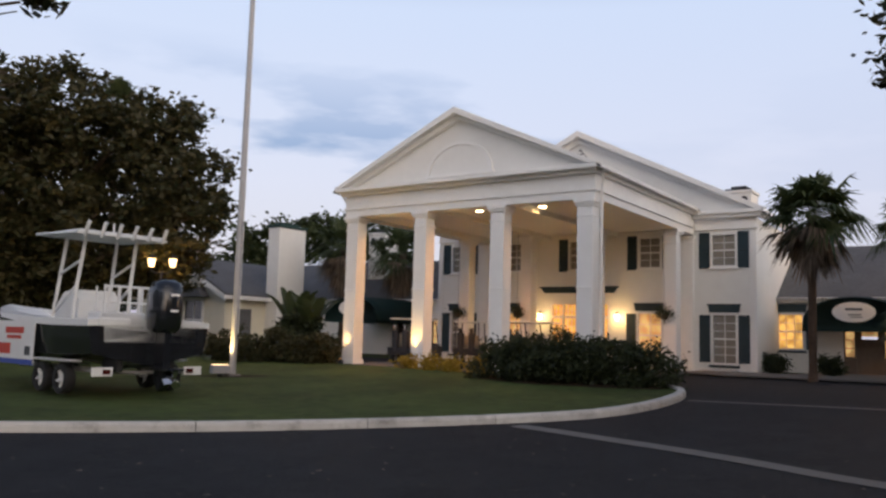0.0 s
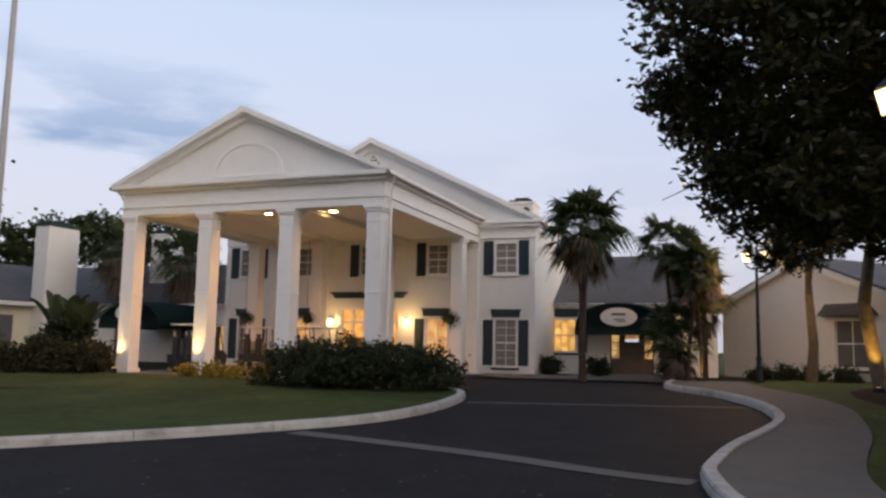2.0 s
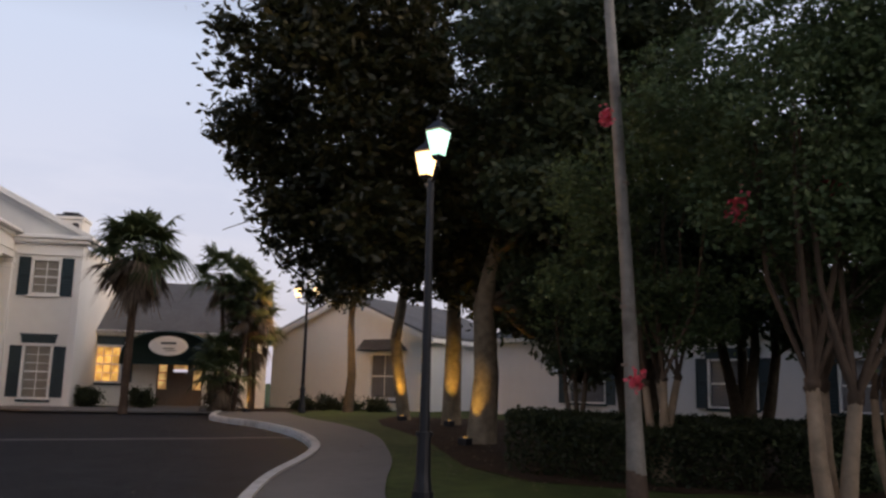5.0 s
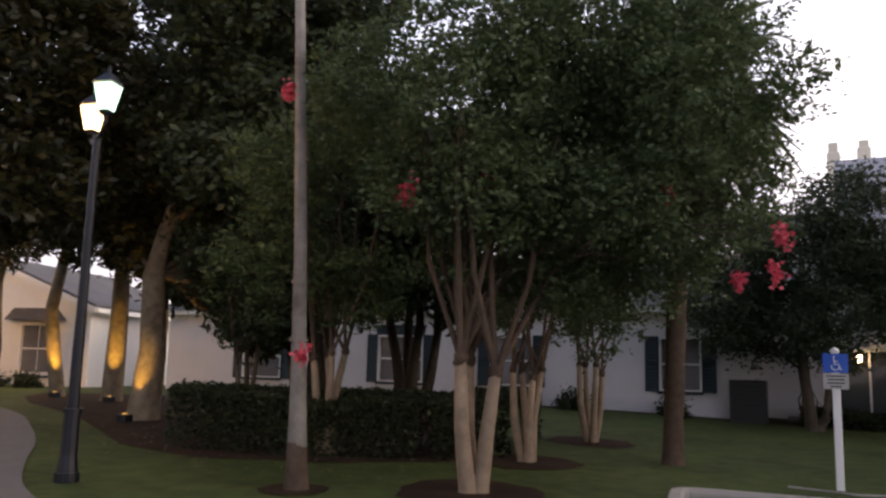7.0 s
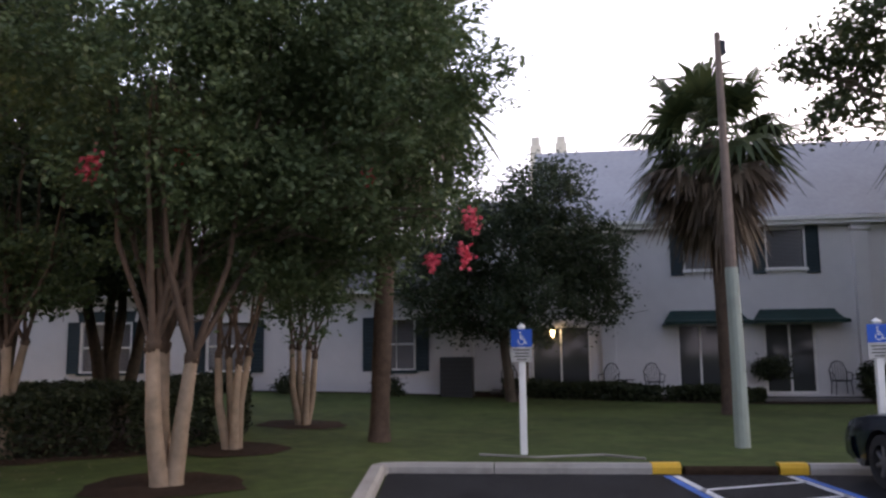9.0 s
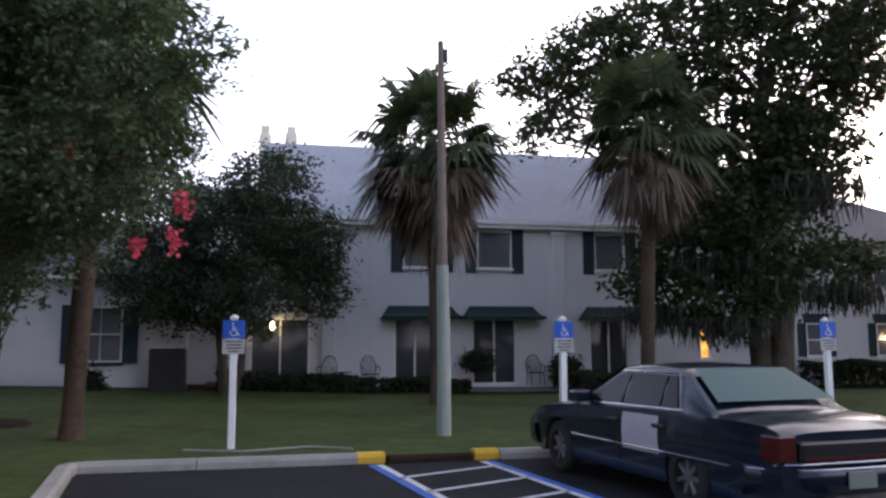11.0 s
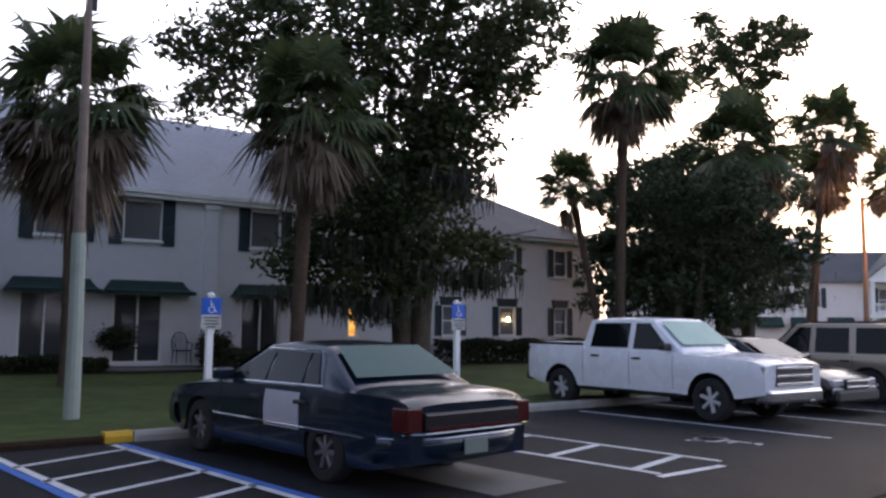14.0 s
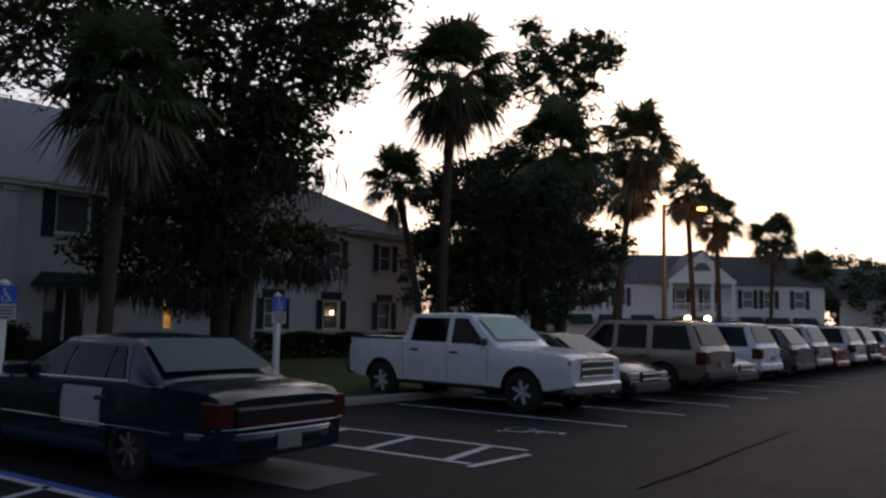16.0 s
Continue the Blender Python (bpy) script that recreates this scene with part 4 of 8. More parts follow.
    part("wall", bm, "motel", r2)
    bm = B()
    box(bm, 21.6, -0.3, 5.46, 32.1, 9.3, 5.62, 0.02)
    part("eave", bm, "trim", r2)
    bm = B()
    v = [bm.verts.new(p) for p in ((21.6, -0.4, 5.62), (32.2, -0.4, 5.62), (32.2, 9.4, 5.62), (21.6, 9.4, 5.62), (21.6, 4.5, 8.3), (27.6, 4.5, 8.3))]
    for f in ((0, 1, 5, 4), (1, 2, 5), (2, 3, 4, 5), (0, 4, 3), (3, 2, 1, 0)):
        bm.faces.new([v[i] for i in f])
    part("roof", bm, "roof", r2, "grey shingle hipped roof")


motel()


def low_wing():
    root = tagged(new("low_wing"), "white one-storey wing with dark shutters", "building")
    root.matrix_world = pose(26.58, 24.32, 0.3, 0, 0, -89.6)
    wins = [(3.9, 5.6), (9.95, 11.65), (14.3, 15.7), (19.95, 21.1)]
    bm = B()
    wall(bm, 0, 23.0, -0.4, 3.3, 0, 0.3, [(a, 0.95, b, 2.5) for a, b in wins])
    part("wall", bm, "motel", root)
    for a, b in wins:
        window(root, a, 0.95, b, 2.5, pane="bglass_grey", nx=1 if b - a > 1.3 else 2, nz=2, shutters=0.42, cas=0.05, sz=0.08, sill="shutter", header=a < 10)
    bm = B()
    box(bm, -0.2, -0.35, 3.32, 23.0, 0.3, 3.5, 0.02)
    part("eave", bm, "trim", root)
    bm = B()
    prism(bm, [(-0.4, 3.5), (3.8, 5.6), (8, 3.5)], "x", -0.2, 23.0)
    part("roof", bm, "roof", root)
    bm = B()
    box(bm, 0, 7.3, -0.4, 23, 7.6, 3.3)
    box(bm, 0, 0.3, -0.4, 0.3, 7.3, 3.3)
    part("wall", bm, "motel", root)


low_wing()

kerb_run("lawn_edge", [(12.62, -2.65), (12.63, -3.2), (12.64, -3.89)], 0.12, 0.105, "soil", "bare soil edge of the lawn between kerb ends", 5)

# ---- vegetation ----
M["bark"] = mat("bark", (0.10, 0.08, 0.06), 0.95, var=0.4, scale=9, bump=0.9, bscale=22, spec=0.1)
M["bark_pale"] = mat("crape_bark", (0.27, 0.20, 0.14), 0.8, var=0.35, scale=7, bump=0.4, bscale=18, spec=0.2, stain=0.6, stain_col=(0.12, 0.09, 0.06))
M["bark_brown"] = mat("crape_branch_bark", (0.09, 0.062, 0.044), 0.85, var=0.35, scale=8, bump=0.4, bscale=20, spec=0.2)
M["bark_mag"] = mat("magnolia_bark", (0.19, 0.155, 0.11), 0.95, var=0.5, scale=6, bump=1.0, bscale=14, spec=0.1)
M["bark_palm"] = mat("palm_bark", (0.085, 0.06, 0.045), 0.95, var=0.35, scale=10, bump=0.9, bscale=26, spec=0.1)
M["oak_leaf"] = leaf_mat("oak_leaf", (0.022, 0.036, 0.012), (0.055, 0.070, 0.022))
M["left_leaf"] = leaf_mat("autumn_leaf", (0.026, 0.034, 0.012), (0.075, 0.062, 0.024))
M["magnolia_leaf"] = leaf_mat("magnolia_leaf", (0.016, 0.024, 0.010), (0.055, 0.050, 0.018), 0.4)
M["crape_leaf"] = leaf_mat("crape_leaf", (0.048, 0.082, 0.034), (0.11, 0.15, 0.062))
M["dark_leaf"] = leaf_mat("dark_leaf", (0.028, 0.046, 0.024), (0.06, 0.08, 0.038))
M["hedge_leaf"] = leaf_mat("hedge_leaf", (0.016, 0.026, 0.012), (0.05, 0.062, 0.025))
M["croton_leaf"] = leaf_mat("croton_leaf", (0.25, 0.17, 0.02), (0.42, 0.30, 0.05))
M["palm_leaf"] = leaf_mat("palm_leaf", (0.035, 0.055, 0.022), (0.085, 0.105, 0.04))
M["dead_leaf"] = leaf_mat("dead_frond", (0.07, 0.05, 0.032), (0.24, 0.18, 0.13))
M["moss"] = leaf_mat("hanging_moss", (0.028, 0.032, 0.022), (0.07, 0.07, 0.055))
M["petal"] = leaf_mat("pink_petal", (0.55, 0.05, 0.09), (0.75, 0.14, 0.18))


def mesh_quads(name, V, material, parent):
    """One mesh of separate quads from an array (n, 4, 3)."""
    n = len(V)
    me = bpy.data.meshes.new(name)
    me.vertices.add(n * 4)
    me.vertices.foreach_set("co", V.reshape(-1).astype(np.float32))
    me.loops.add(n * 4)
    me.loops.foreach_set("vertex_index", np.arange(n * 4, dtype=np.int32))
    me.polygons.add(n)
    me.polygons.foreach_set("loop_start", np.arange(0, n * 4, 4, dtype=np.int32))
    me.polygons.foreach_set("loop_total", np.full(n, 4, dtype=np.int32))
    me.update(calc_edges=True)
    me.materials.append(M[material])
    ob = new(name, me)
    if parent:
        ob.parent = parent
    return ob


def leaf_quads(rng, pos, size, slim=0.5, droop=0.0):
    n = len(pos)
    a = rng.normal(size=(n, 3))
    a[:, 2] = a[:, 2] * 0.6 - droop
    a /= np.linalg.norm(a, axis=1)[:, None]
    b = np.cross(a, rng.normal(size=(n, 3)))
    b /= np.linalg.norm(b, axis=1)[:, None] + 1e-9
    s = (size * rng.uniform(0.6, 1.3, n))[:, None]
    a, b = a * s * 0.5, b * s * 0.5 * slim
    return np.stack([pos - a, pos + b, pos + a, pos - b], axis=1)


def cloud(rng, blobs, n, clump=0.3, flat=0.85):
    """Leaf places in ragged clumps over the shells of some blobs (x, y, z, r)."""
    bl = np.array(blobs, float)
    w = bl[:, 3] ** 2
    w /= w.sum()
    per = 45
    m = max(8, n // per)
    k = rng.choice(len(bl), m, p=w)
    d = rng.normal(size=(m, 3))
    d /= np.linalg.norm(d, axis=1)[:, None]
    rr = bl[k, 3] * (0.35 + 0.75 * rng.random(m) ** 0.6)
    c = bl[k, :3] + d * rr[:, None] * np.array([1, 1, flat])
    cr = (clump * (0.5 + rng.random(m)))
    pos = np.repeat(c, per, axis=0) + rng.normal(size=(m * per, 3)) * np.repeat(cr, per)[:, None] * np.array([0.6, 0.6, 0.42])
    return pos


def limb(bm, a, b, r0, r1, rng, seg=7, sag=0.12):
    a, b = Vector(a), Vector(b)
    L = (b - a).length
    pts, rad = [], []
    for i in range(5):
        t = i / 4
        p = a.lerp(b, t)
        p += Vector(rng.normal(size=3)) * L * 0.04 * math.sin(math.pi * t)
        p.z += sag * L * math.sin(math.pi * t) * 0.5
        pts.append(p)
        rad.append(r0 + (r1 - r0) * t)
    tube(bm, pts, rad, seg)


def tree(name, base, fork, r, blobs, n, size, leaf, label, seed, bark="bark", clump=0.35, slim=0.5, trunks=1, spread=0.0, category="tree", fan=0):
    rng = np.random.default_rng(seed)
    root = tagged(new(name), label, category)
    z0 = gz(base[0], base[1]) + 0.05
    root.location = (base[0], base[1], z0)
    off = np.array([base[0], base[1], z0])
    bl = [(x - off[0], y - off[1], z - off[2], q) for x, y, z, q in blobs]
    tops = []
    for k in range(trunks):
        a = 2 * math.pi * k / trunks + 0.7
        foot = Vector((math.cos(a), math.sin(a), 0)) * spread * 0.35
        top = Vector((math.cos(a), math.sin(a), 0)) * spread + Vector((0, 0, fork * (0.9 + 0.2 * rng.random())))
        bm = B()
        m = (foot + top) / 2 + Vector(rng.normal(size=3)) * 0.025 * fork
        tube(bm, [foot - Vector((0, 0, 0.15)), foot + Vector((0, 0, 0.12)), foot.lerp(m, 0.6), m, top], [r * 1.5, r * 1.12, r, r * 0.92, r * 0.75], 10)
        part("trunk", bm, bark, root, smooth=True)
        tops.append(top)
    # leaders carry the limbs up into the crown
    mean = Vector((sum(b[0] for b in bl) / len(bl), sum(b[1] for b in bl) / len(bl), max(b[2] for b in bl)))
    stems = []
    for k, top in enumerate(tops):
        if fan:
            # pollard knob with a spray of thinner branches
            bm = B()
            bmesh.ops.create_icosphere(bm, subdivisions=2, radius=r * 0.92, matrix=Matrix.Translation(top) @ Matrix.Diagonal((1, 1, 1.3, 1)))
            for v in bm.verts:
                v.co += Vector(rng.normal(size=3)) * r * 0.13
            part("pollard_knob", bm, "bark_brown", root, smooth=True)
            for j in range(fan):
                a = 2.4 * j + k * 1.1
                lean = (0.25 + 0.4 * rng.random()) * (1.0 if j else 0.2)
                rise = max(1.6, (mean.z - top.z) * (0.55 + 0.4 * rng.random()))
                end = top + Vector((math.cos(a) * lean * rise * 0.62, math.sin(a) * lean * rise * 0.62, rise))
                bm = B()
                m1 = top.lerp(end, 0.35) + Vector((math.cos(a), math.sin(a), 0)) * 0.12 * lean * rise + Vector(rng.normal(size=3)) * 0.04
                m2 = top.lerp(end, 0.7) + Vector(rng.normal(size=3)) * 0.07
                tube(bm, [top, m1, m2, end], [r * 0.42, r * 0.34, r * 0.24, r * 0.1], 7)
                part("branch", bm, "bark_brown", root, smooth=True)
                stems.append((m1, end))
            continue
        a = top.lerp(Vector((mean.x, mean.y, mean.z)), 0.75)
        a = Vector((top.x * 0.65 + a.x * 0.35, top.y * 0.65 + a.y * 0.35, a.z))
        bm = B()
        mid = top.lerp(a, 0.5) + Vector(rng.normal(size=3)) * 0.1
        tube(bm, [top - Vector((0, 0, 0.05)), mid, a], [r * 0.75, r * 0.5, r * 0.18], 8)
        part("leader", bm, bark, root, smooth=True)
        stems.append((top, a))
    for i, (x, y, z, q) in enumerate(bl):
        bm = B()
        p = Vector((x, y, z))
        lo, hi = min(stems, key=lambda s: (s[0] - p).length)
        t = lo.lerp(hi, max(0.0, min(0.8, (z - 0.7 * math.hypot(x - lo.x, y - lo.y) - lo.z) / max(0.3, hi.z - lo.z))))
        limb(bm, t, p, r * (0.2 if fan else 0.34), r * 0.08, rng, 6)
        for _ in range(3):
            e = p + Vector(rng.normal(size=3)) * q * 0.6
            limb(bm, p.lerp(t, 0.3), e, r * 0.13, r * 0.04, rng, 5)
        part("limb", bm, "bark", root, smooth=True)
    pos = cloud(rng, bl, n, clump)
    mesh_quads("crown", leaf_quads(rng, pos, size, slim), leaf, root)
    return root


def mulch(x, y, r, label="dark mulch ring round a tree"):
    rng = random.Random(int(x * 100 + y * 10))
    drape("mulch", [(x + r * (0.85 + 0.3 * rng.random()) * math.cos(a), y + r * (0.85 + 0.3 * rng.random()) * math.sin(a)) for a in [k * math.pi / 9 for k in range(18)]], 0.115, "soil", label=label, category="mulch")


def palm(base, top, R, label, seed, skirt=1.0, lean=0.0, r=0.17, fronds=52, leaf="palm_leaf", name="palm_tree"):
    rng = np.random.default_rng(seed)
    root = tagged(new(name), label, "palm tree")
    z0 = gz(base[0], base[1]) + 0.05
    root.location = (base[0], base[1], z0)
    c = Vector((top[0] - base[0], top[1] - base[1], top[2] - z0))
    bm = B()
    n = 14
    pts = [Vector((c.x * (k / n) ** 1.3, c.y * (k / n) ** 1.3, c.z * k / n - 0.1)) for k in range(n + 1)]
    tube(bm, pts, [r * (1.35 if k == 0 else 1.0 + 0.07 * (k % 2)) * (1.0 + 0.25 * (k > n - 3)) for k in range(n + 1)], 10)
    part("trunk", bm, "bark_palm", root, smooth=True)
    for dead in (0, 1):
        quads = []
        cnt = fronds if not dead else int(fronds * 0.8 * skirt)
        for i in range(cnt):
            az = 2.39996 * i + rng.normal() * 0.25
            if dead:
                el = radians(rng.uniform(-85, 2))
                R2 = R * rng.uniform(0.42, 0.86)
            else:
                q = (i + 0.5) / cnt
                el = radians(88 - 122 * q ** 0.85 + rng.normal() * 11)
                R2 = R * rng.uniform(0.55, 1.08)
            d = Vector((math.cos(az) * math.cos(el), math.sin(az) * math.cos(el), math.sin(el)))
            side = Vector((-math.sin(az), math.cos(az), 0))
            side = (side + Vector((0, 0, rng.normal() * 0.3))).normalized()
            upv = side.cross(d)
            st = c + Vector((math.cos(az), math.sin(az), 0)) * r * 0.8 - Vector((0, 0, 0.25 * R * dead))
            hub = st + d * R2 * (0.46 if dead else 0.49) - Vector((0, 0, 0.05 * R))
            w = side * 0.018
            quads.append([st - w, st + w, hub + w, hub - w])
            nb = 19
            for k in range(nb):
                a = radians(-112 + 224 * k / (nb - 1)) * (0.5 if dead else 1.0)
                L = R2 * (0.58 if dead else 0.56) * (0.7 + 0.3 * math.cos(a)) * rng.uniform(0.82, 1.12)
                dd = d * math.cos(a) + side * math.sin(a)
                mid = hub + dd * L * 0.55 + upv * 0.06 * L
                tip = hub + dd * L - Vector((0, 0, (0.25 + (0.45 if dead else 0.3) * rng.random()) * L))
                ww = (dd.cross(upv)).normalized() * (0.02 + 0.006 * (k % 3)) * R2
                quads.append([hub - ww * 0.5, hub + ww * 0.5, mid + ww, mid - ww])
                quads.append([mid - ww, mid + ww, tip + ww * 0.12, tip - ww * 0.12])
        if quads:
            mesh_quads("dead_fronds" if dead else "crown", np.array([[tuple(v) for v in q] for q in quads]), "dead_leaf" if dead else leaf, root)
    return root


def bush(name, blobs, n, size, leaf, label, seed, clump=0.2, slim=0.5, category="shrub"):
    rng = np.random.default_rng(seed)
    x, y = blobs[0][0], blobs[0][1]
    z = gz(x, y)
    bl = [(a - x, b - y, c - z, q) for a, b, c, q in blobs]
    pos = cloud(rng, bl, n, clump)
    pos = pos[pos[:, 2] > 0.03]
    root = tagged(mesh_quads(name, leaf_quads(rng, pos, size, slim), leaf, None), label, category)
    root.location = (x, y, z)
    return root


def hedge(name, line, w, h, n, label, seed, leaf="hedge_leaf", size=0.1):
    """A clipped hedge: leaves over and in a long box that follows a line."""
    rng = np.random.default_rng(seed)
    x0, y0 = line[0]
    P = []
    lens = [math.dist(a, b) for a, b in zip(line, line[1:])]
    for (a, b), L in zip(zip(line, line[1:]), lens):
        k = int(n * L / sum(lens))
        t, s, v = rng.random(k), rng.random(k) * 2 - 1, rng.random(k) ** 0.6
        face = rng.random(k)
        s = np.where(face < 0.55, np.sign(s) * (1 - 0.15 * rng.random(k)), s)
        v = np.where(face >= 0.55, 1 - 0.12 * rng.random(k), v)
        d = np.array([b[0] - a[0], b[1] - a[1]]) / L
        px = a[0] + (b[0] - a[0]) * t - d[1] * s * w / 2
        py = a[1] + (b[1] - a[1]) * t + d[0] * s * w / 2
        wob = 0.06 * np.sin(px * 3.1 + py * 2.3) + rng.normal(size=k) * 0.03
        g = np.array([gz(x, y) for x, y in zip(px, py)])
        P.append(np.stack([px - x0 + wob, py - y0 + wob, v * h + wob + g - gz(x0, y0)], 1))
    root = tagged(mesh_quads(name, leaf_quads(rng, np.concatenate(P), size), leaf, None), label, "hedge")
    root.location = (x0, y0, gz(x0, y0))
    return root


# large trees
tree("oak_tree", (-17.53, 36.16), 4.0, 0.38, [(-17.67, 34.26, 11.1, 2.2), (-14.41, 35.66, 10.6, 2.3), (-12.4, 35.32, 8.2, 1.8), (-20.12, 35.98, 8.1, 3.6), (-16.23, 36.3, 7.2, 3.4), (-11.07, 34.26, 6.7, 1.0), (-20.14, 33.38, 10.6, 2.7), (-18.47, 37.33, 5.2, 2.9), (-13.09, 35.1, 5.8, 2.0), (-22.88, 34.39, 8.2, 3.7)], 57800, 0.34, "left_leaf", "large rusty-green broadleaf tree behind the lawn", 11, clump=0.5)
mag = [(10.89, 17.81, 8.2, 1.3), (9.84, 15.09, 9.3, 1.6), (11.61, 16.73, 6.4, 1.4), (11.75, 14.24, 7.8, 1.8), (11.75, 14.74, 10.5, 2.0), (11.27, 13.24, 5.0, 1.0), (13.15, 14.67, 6.0, 1.5)]
tree("magnolia_tree", (17.2, 17.3), 4.6, 0.26, mag, 38000, 0.25, "magnolia_leaf", "dark glossy-leaved magnolia beside the sidewalk", 12, bark="bark_mag", clump=0.32, slim=0.42)
tree("magnolia_tree", (18.0, 20.35), 4.8, 0.2, [(13.95, 14.09, 6.5, 1.9), (15.15, 14.22, 9.6, 2.5), (14.83, 15.21, 4.9, 1.5), (12.9, 17.26, 5.6, 1.6), (14.49, 17.59, 7.6, 1.9), (16.88, 18.34, 6.4, 2.0), (14.17, 19.08, 5.0, 1.2)], 36000, 0.25, "magnolia_leaf", "dark magnolia with an uplit trunk", 13, bark="bark_mag", clump=0.32, slim=0.42)
tree("magnolia_tree", (18.6, 17.3), 4.6, 0.3, [(16.67, 13.06, 7.3, 2.2), (16.18, 12.35, 10.3, 2.2), (15.6, 11.44, 4.9, 1.4), (18.1, 11.2, 7.8, 2.0), (18.73, 15.19, 7.0, 2.3), (19.19, 17.69, 5.5, 1.8), (17.75, 14.18, 4.7, 1.5)], 36000, 0.25, "magnolia_leaf", "dark magnolia with a forked uplit trunk", 14, bark="bark_mag", clump=0.32, slim=0.42, trunks=2, spread=0.45)
tree("oak_tree", (16.41, 10.37), 3.0, 0.17, [(14.39, 12.11, 7.1, 1.8), (16.78, 12.66, 5.3, 1.6), (15.62, 9.76, 8.0, 1.8), (16.51, 10.17, 5.2, 1.4), (16.15, 8.45, 3.6, 1.0), (15.47, 13.23, 3.9, 1.1), (15.7, 11.05, 3.5, 0.9), (16.38, 7.53, 5.5, 1.5), (17.61, 6.9, 3.2, 0.8)], 40000, 0.19, "dark_leaf", "dark leafy tree with several thin trunks over the hedge", 15, trunks=4, spread=0.5)
# crape myrtles
tree("crape_myrtle", (10.68, 3.9), 1.72, 0.108, [(10.21, 4.56, 4.3, 0.7), (9.63, 3.64, 5.0, 0.9), (11.95, 3.33, 4.4, 1.0), (10.86, 2.92, 5.8, 1.1), (11.87, 2, 5.1, 0.9), (12.47, 1.69, 4.0, 0.8), (11.54, 3.84, 3.5, 0.7), (12.36, 2.71, 3.3, 0.8), (11.47, 1.09, 3.3, 0.5), (12.48, 0.77, 4.5, 0.7), (10.72, 4.36, 3.2, 0.5), (12.37, 1.49, 6.5, 0.9), (12.04, 3.84, 2.7, 0.45), (10.98, 0.38, 3.5, 0.35), (10.09, 5.27, 5.6, 0.9)], 52000, 0.092, "crape_leaf", "crape myrtle with pale smooth trunks and pink blossom", 16, bark="bark_pale", clump=0.2, trunks=3, spread=0.28, fan=6)
for (x, y), sd, h in (((12.36, 7.26), 21, 3.2), ((14.05, 4.34), 22, 3.0), ((17.76, 4.22), 23, 2.9)):
    rr = random.Random(sd)
    bl = [(x + rr.uniform(-1.2, 1.2), y + rr.uniform(-1.2, 1.2), h + rr.uniform(-0.2, 2.4), rr.uniform(0.6, 1.0)) for _ in range(8)]
    tree("crape_myrtle", (x, y), 1.6, 0.075, bl, 20000, 0.1, "crape_leaf", "crape myrtle with clustered bare trunks in mulch", sd, bark="bark_pale", clump=0.22, trunks=4, spread=0.26, fan=3)
    mulch(x, y, 0.9)
mulch(10.68, 3.9, 1.0)
tree("round_tree", (25.18, 0.06), 1.4, 0.13, [(24.78, -0.04, 5.0, 1.6), (25.76, -1.89, 4.6, 1.5), (24.97, -1.06, 6.2, 1.3), (25.58, 0.97, 3.2, 1.4), (25.86, -2.39, 3.3, 1.1), (25.39, 1.98, 5.5, 1.6), (24.89, 2.4, 3.4, 1.2), (24.27, -0.45, 3.1, 1.3)], 48000, 0.14, "dark_leaf", "dense dark rounded tree against the motel wall", 17, trunks=3, spread=0.4)
OAK = [(23.2, -12.6, 3.4, 1.2), (21.6, -13.6, 3.0, 1.1), (26.67, -10.38, 8.9, 0.9), (26.16, -11.67, 11.1, 1.8), (24.41, -13.87, 11.7, 2.3), (21.96, -15.45, 10.1, 2.4), (21.62, -16.57, 12.4, 2.6), (19.03, -17.28, 10.3, 1.4), (23.46, -15.68, 7.3, 2.3), (21.73, -16.36, 7.1, 1.4), (22.41, -13.54, 5.0, 1.6), (21.56, -15.15, 4.2, 1.4), (22.37, -18, 3.9, 1.0), (21.93, -18.62, 9.8, 1.0), (22.26, -11.61, 8.6, 1.3), (26.99, -9.29, 10.6, 0.6)]
oak = tree("oak_tree", (22.75, -15.77), 3.4, 0.36, [(x, y, z, q * 1.15) for x, y, z, q in OAK], 52000, 0.25, "oak_leaf", "large live oak hung with grey moss", 18, trunks=2, spread=0.5, clump=0.42)


def hanging_moss(root, blobs, n, seed):
    rng = np.random.default_rng(seed)
    q = []
    for _ in range(n):
        x, y, z, r = blobs[rng.integers(len(blobs))]
        p = Vector((x, y, z)) - root.location + Vector((rng.normal() * r * 0.6, rng.normal() * r * 0.6, -r * 0.5))
        L, w = rng.uniform(0.25, 1.0), rng.uniform(0.012, 0.035)
        a = rng.uniform(0, math.pi)
        s = Vector((math.cos(a), math.sin(a), 0)) * w
        e = p - Vector((rng.normal() * 0.1, rng.normal() * 0.1, min(L, max(0.3, p.z - 1.0))))
        m = (p + e) / 2 + Vector((rng.normal() * 0.06, rng.normal() * 0.06, 0))
        q += [[p - s * 0.5, p + s * 0.5, m + s, m - s], [m - s, m + s, e + s * 0.2, e - s * 0.2]]
    mesh_quads("hanging_moss", np.array([[tuple(v) for v in k] for k in q]), "moss", root)


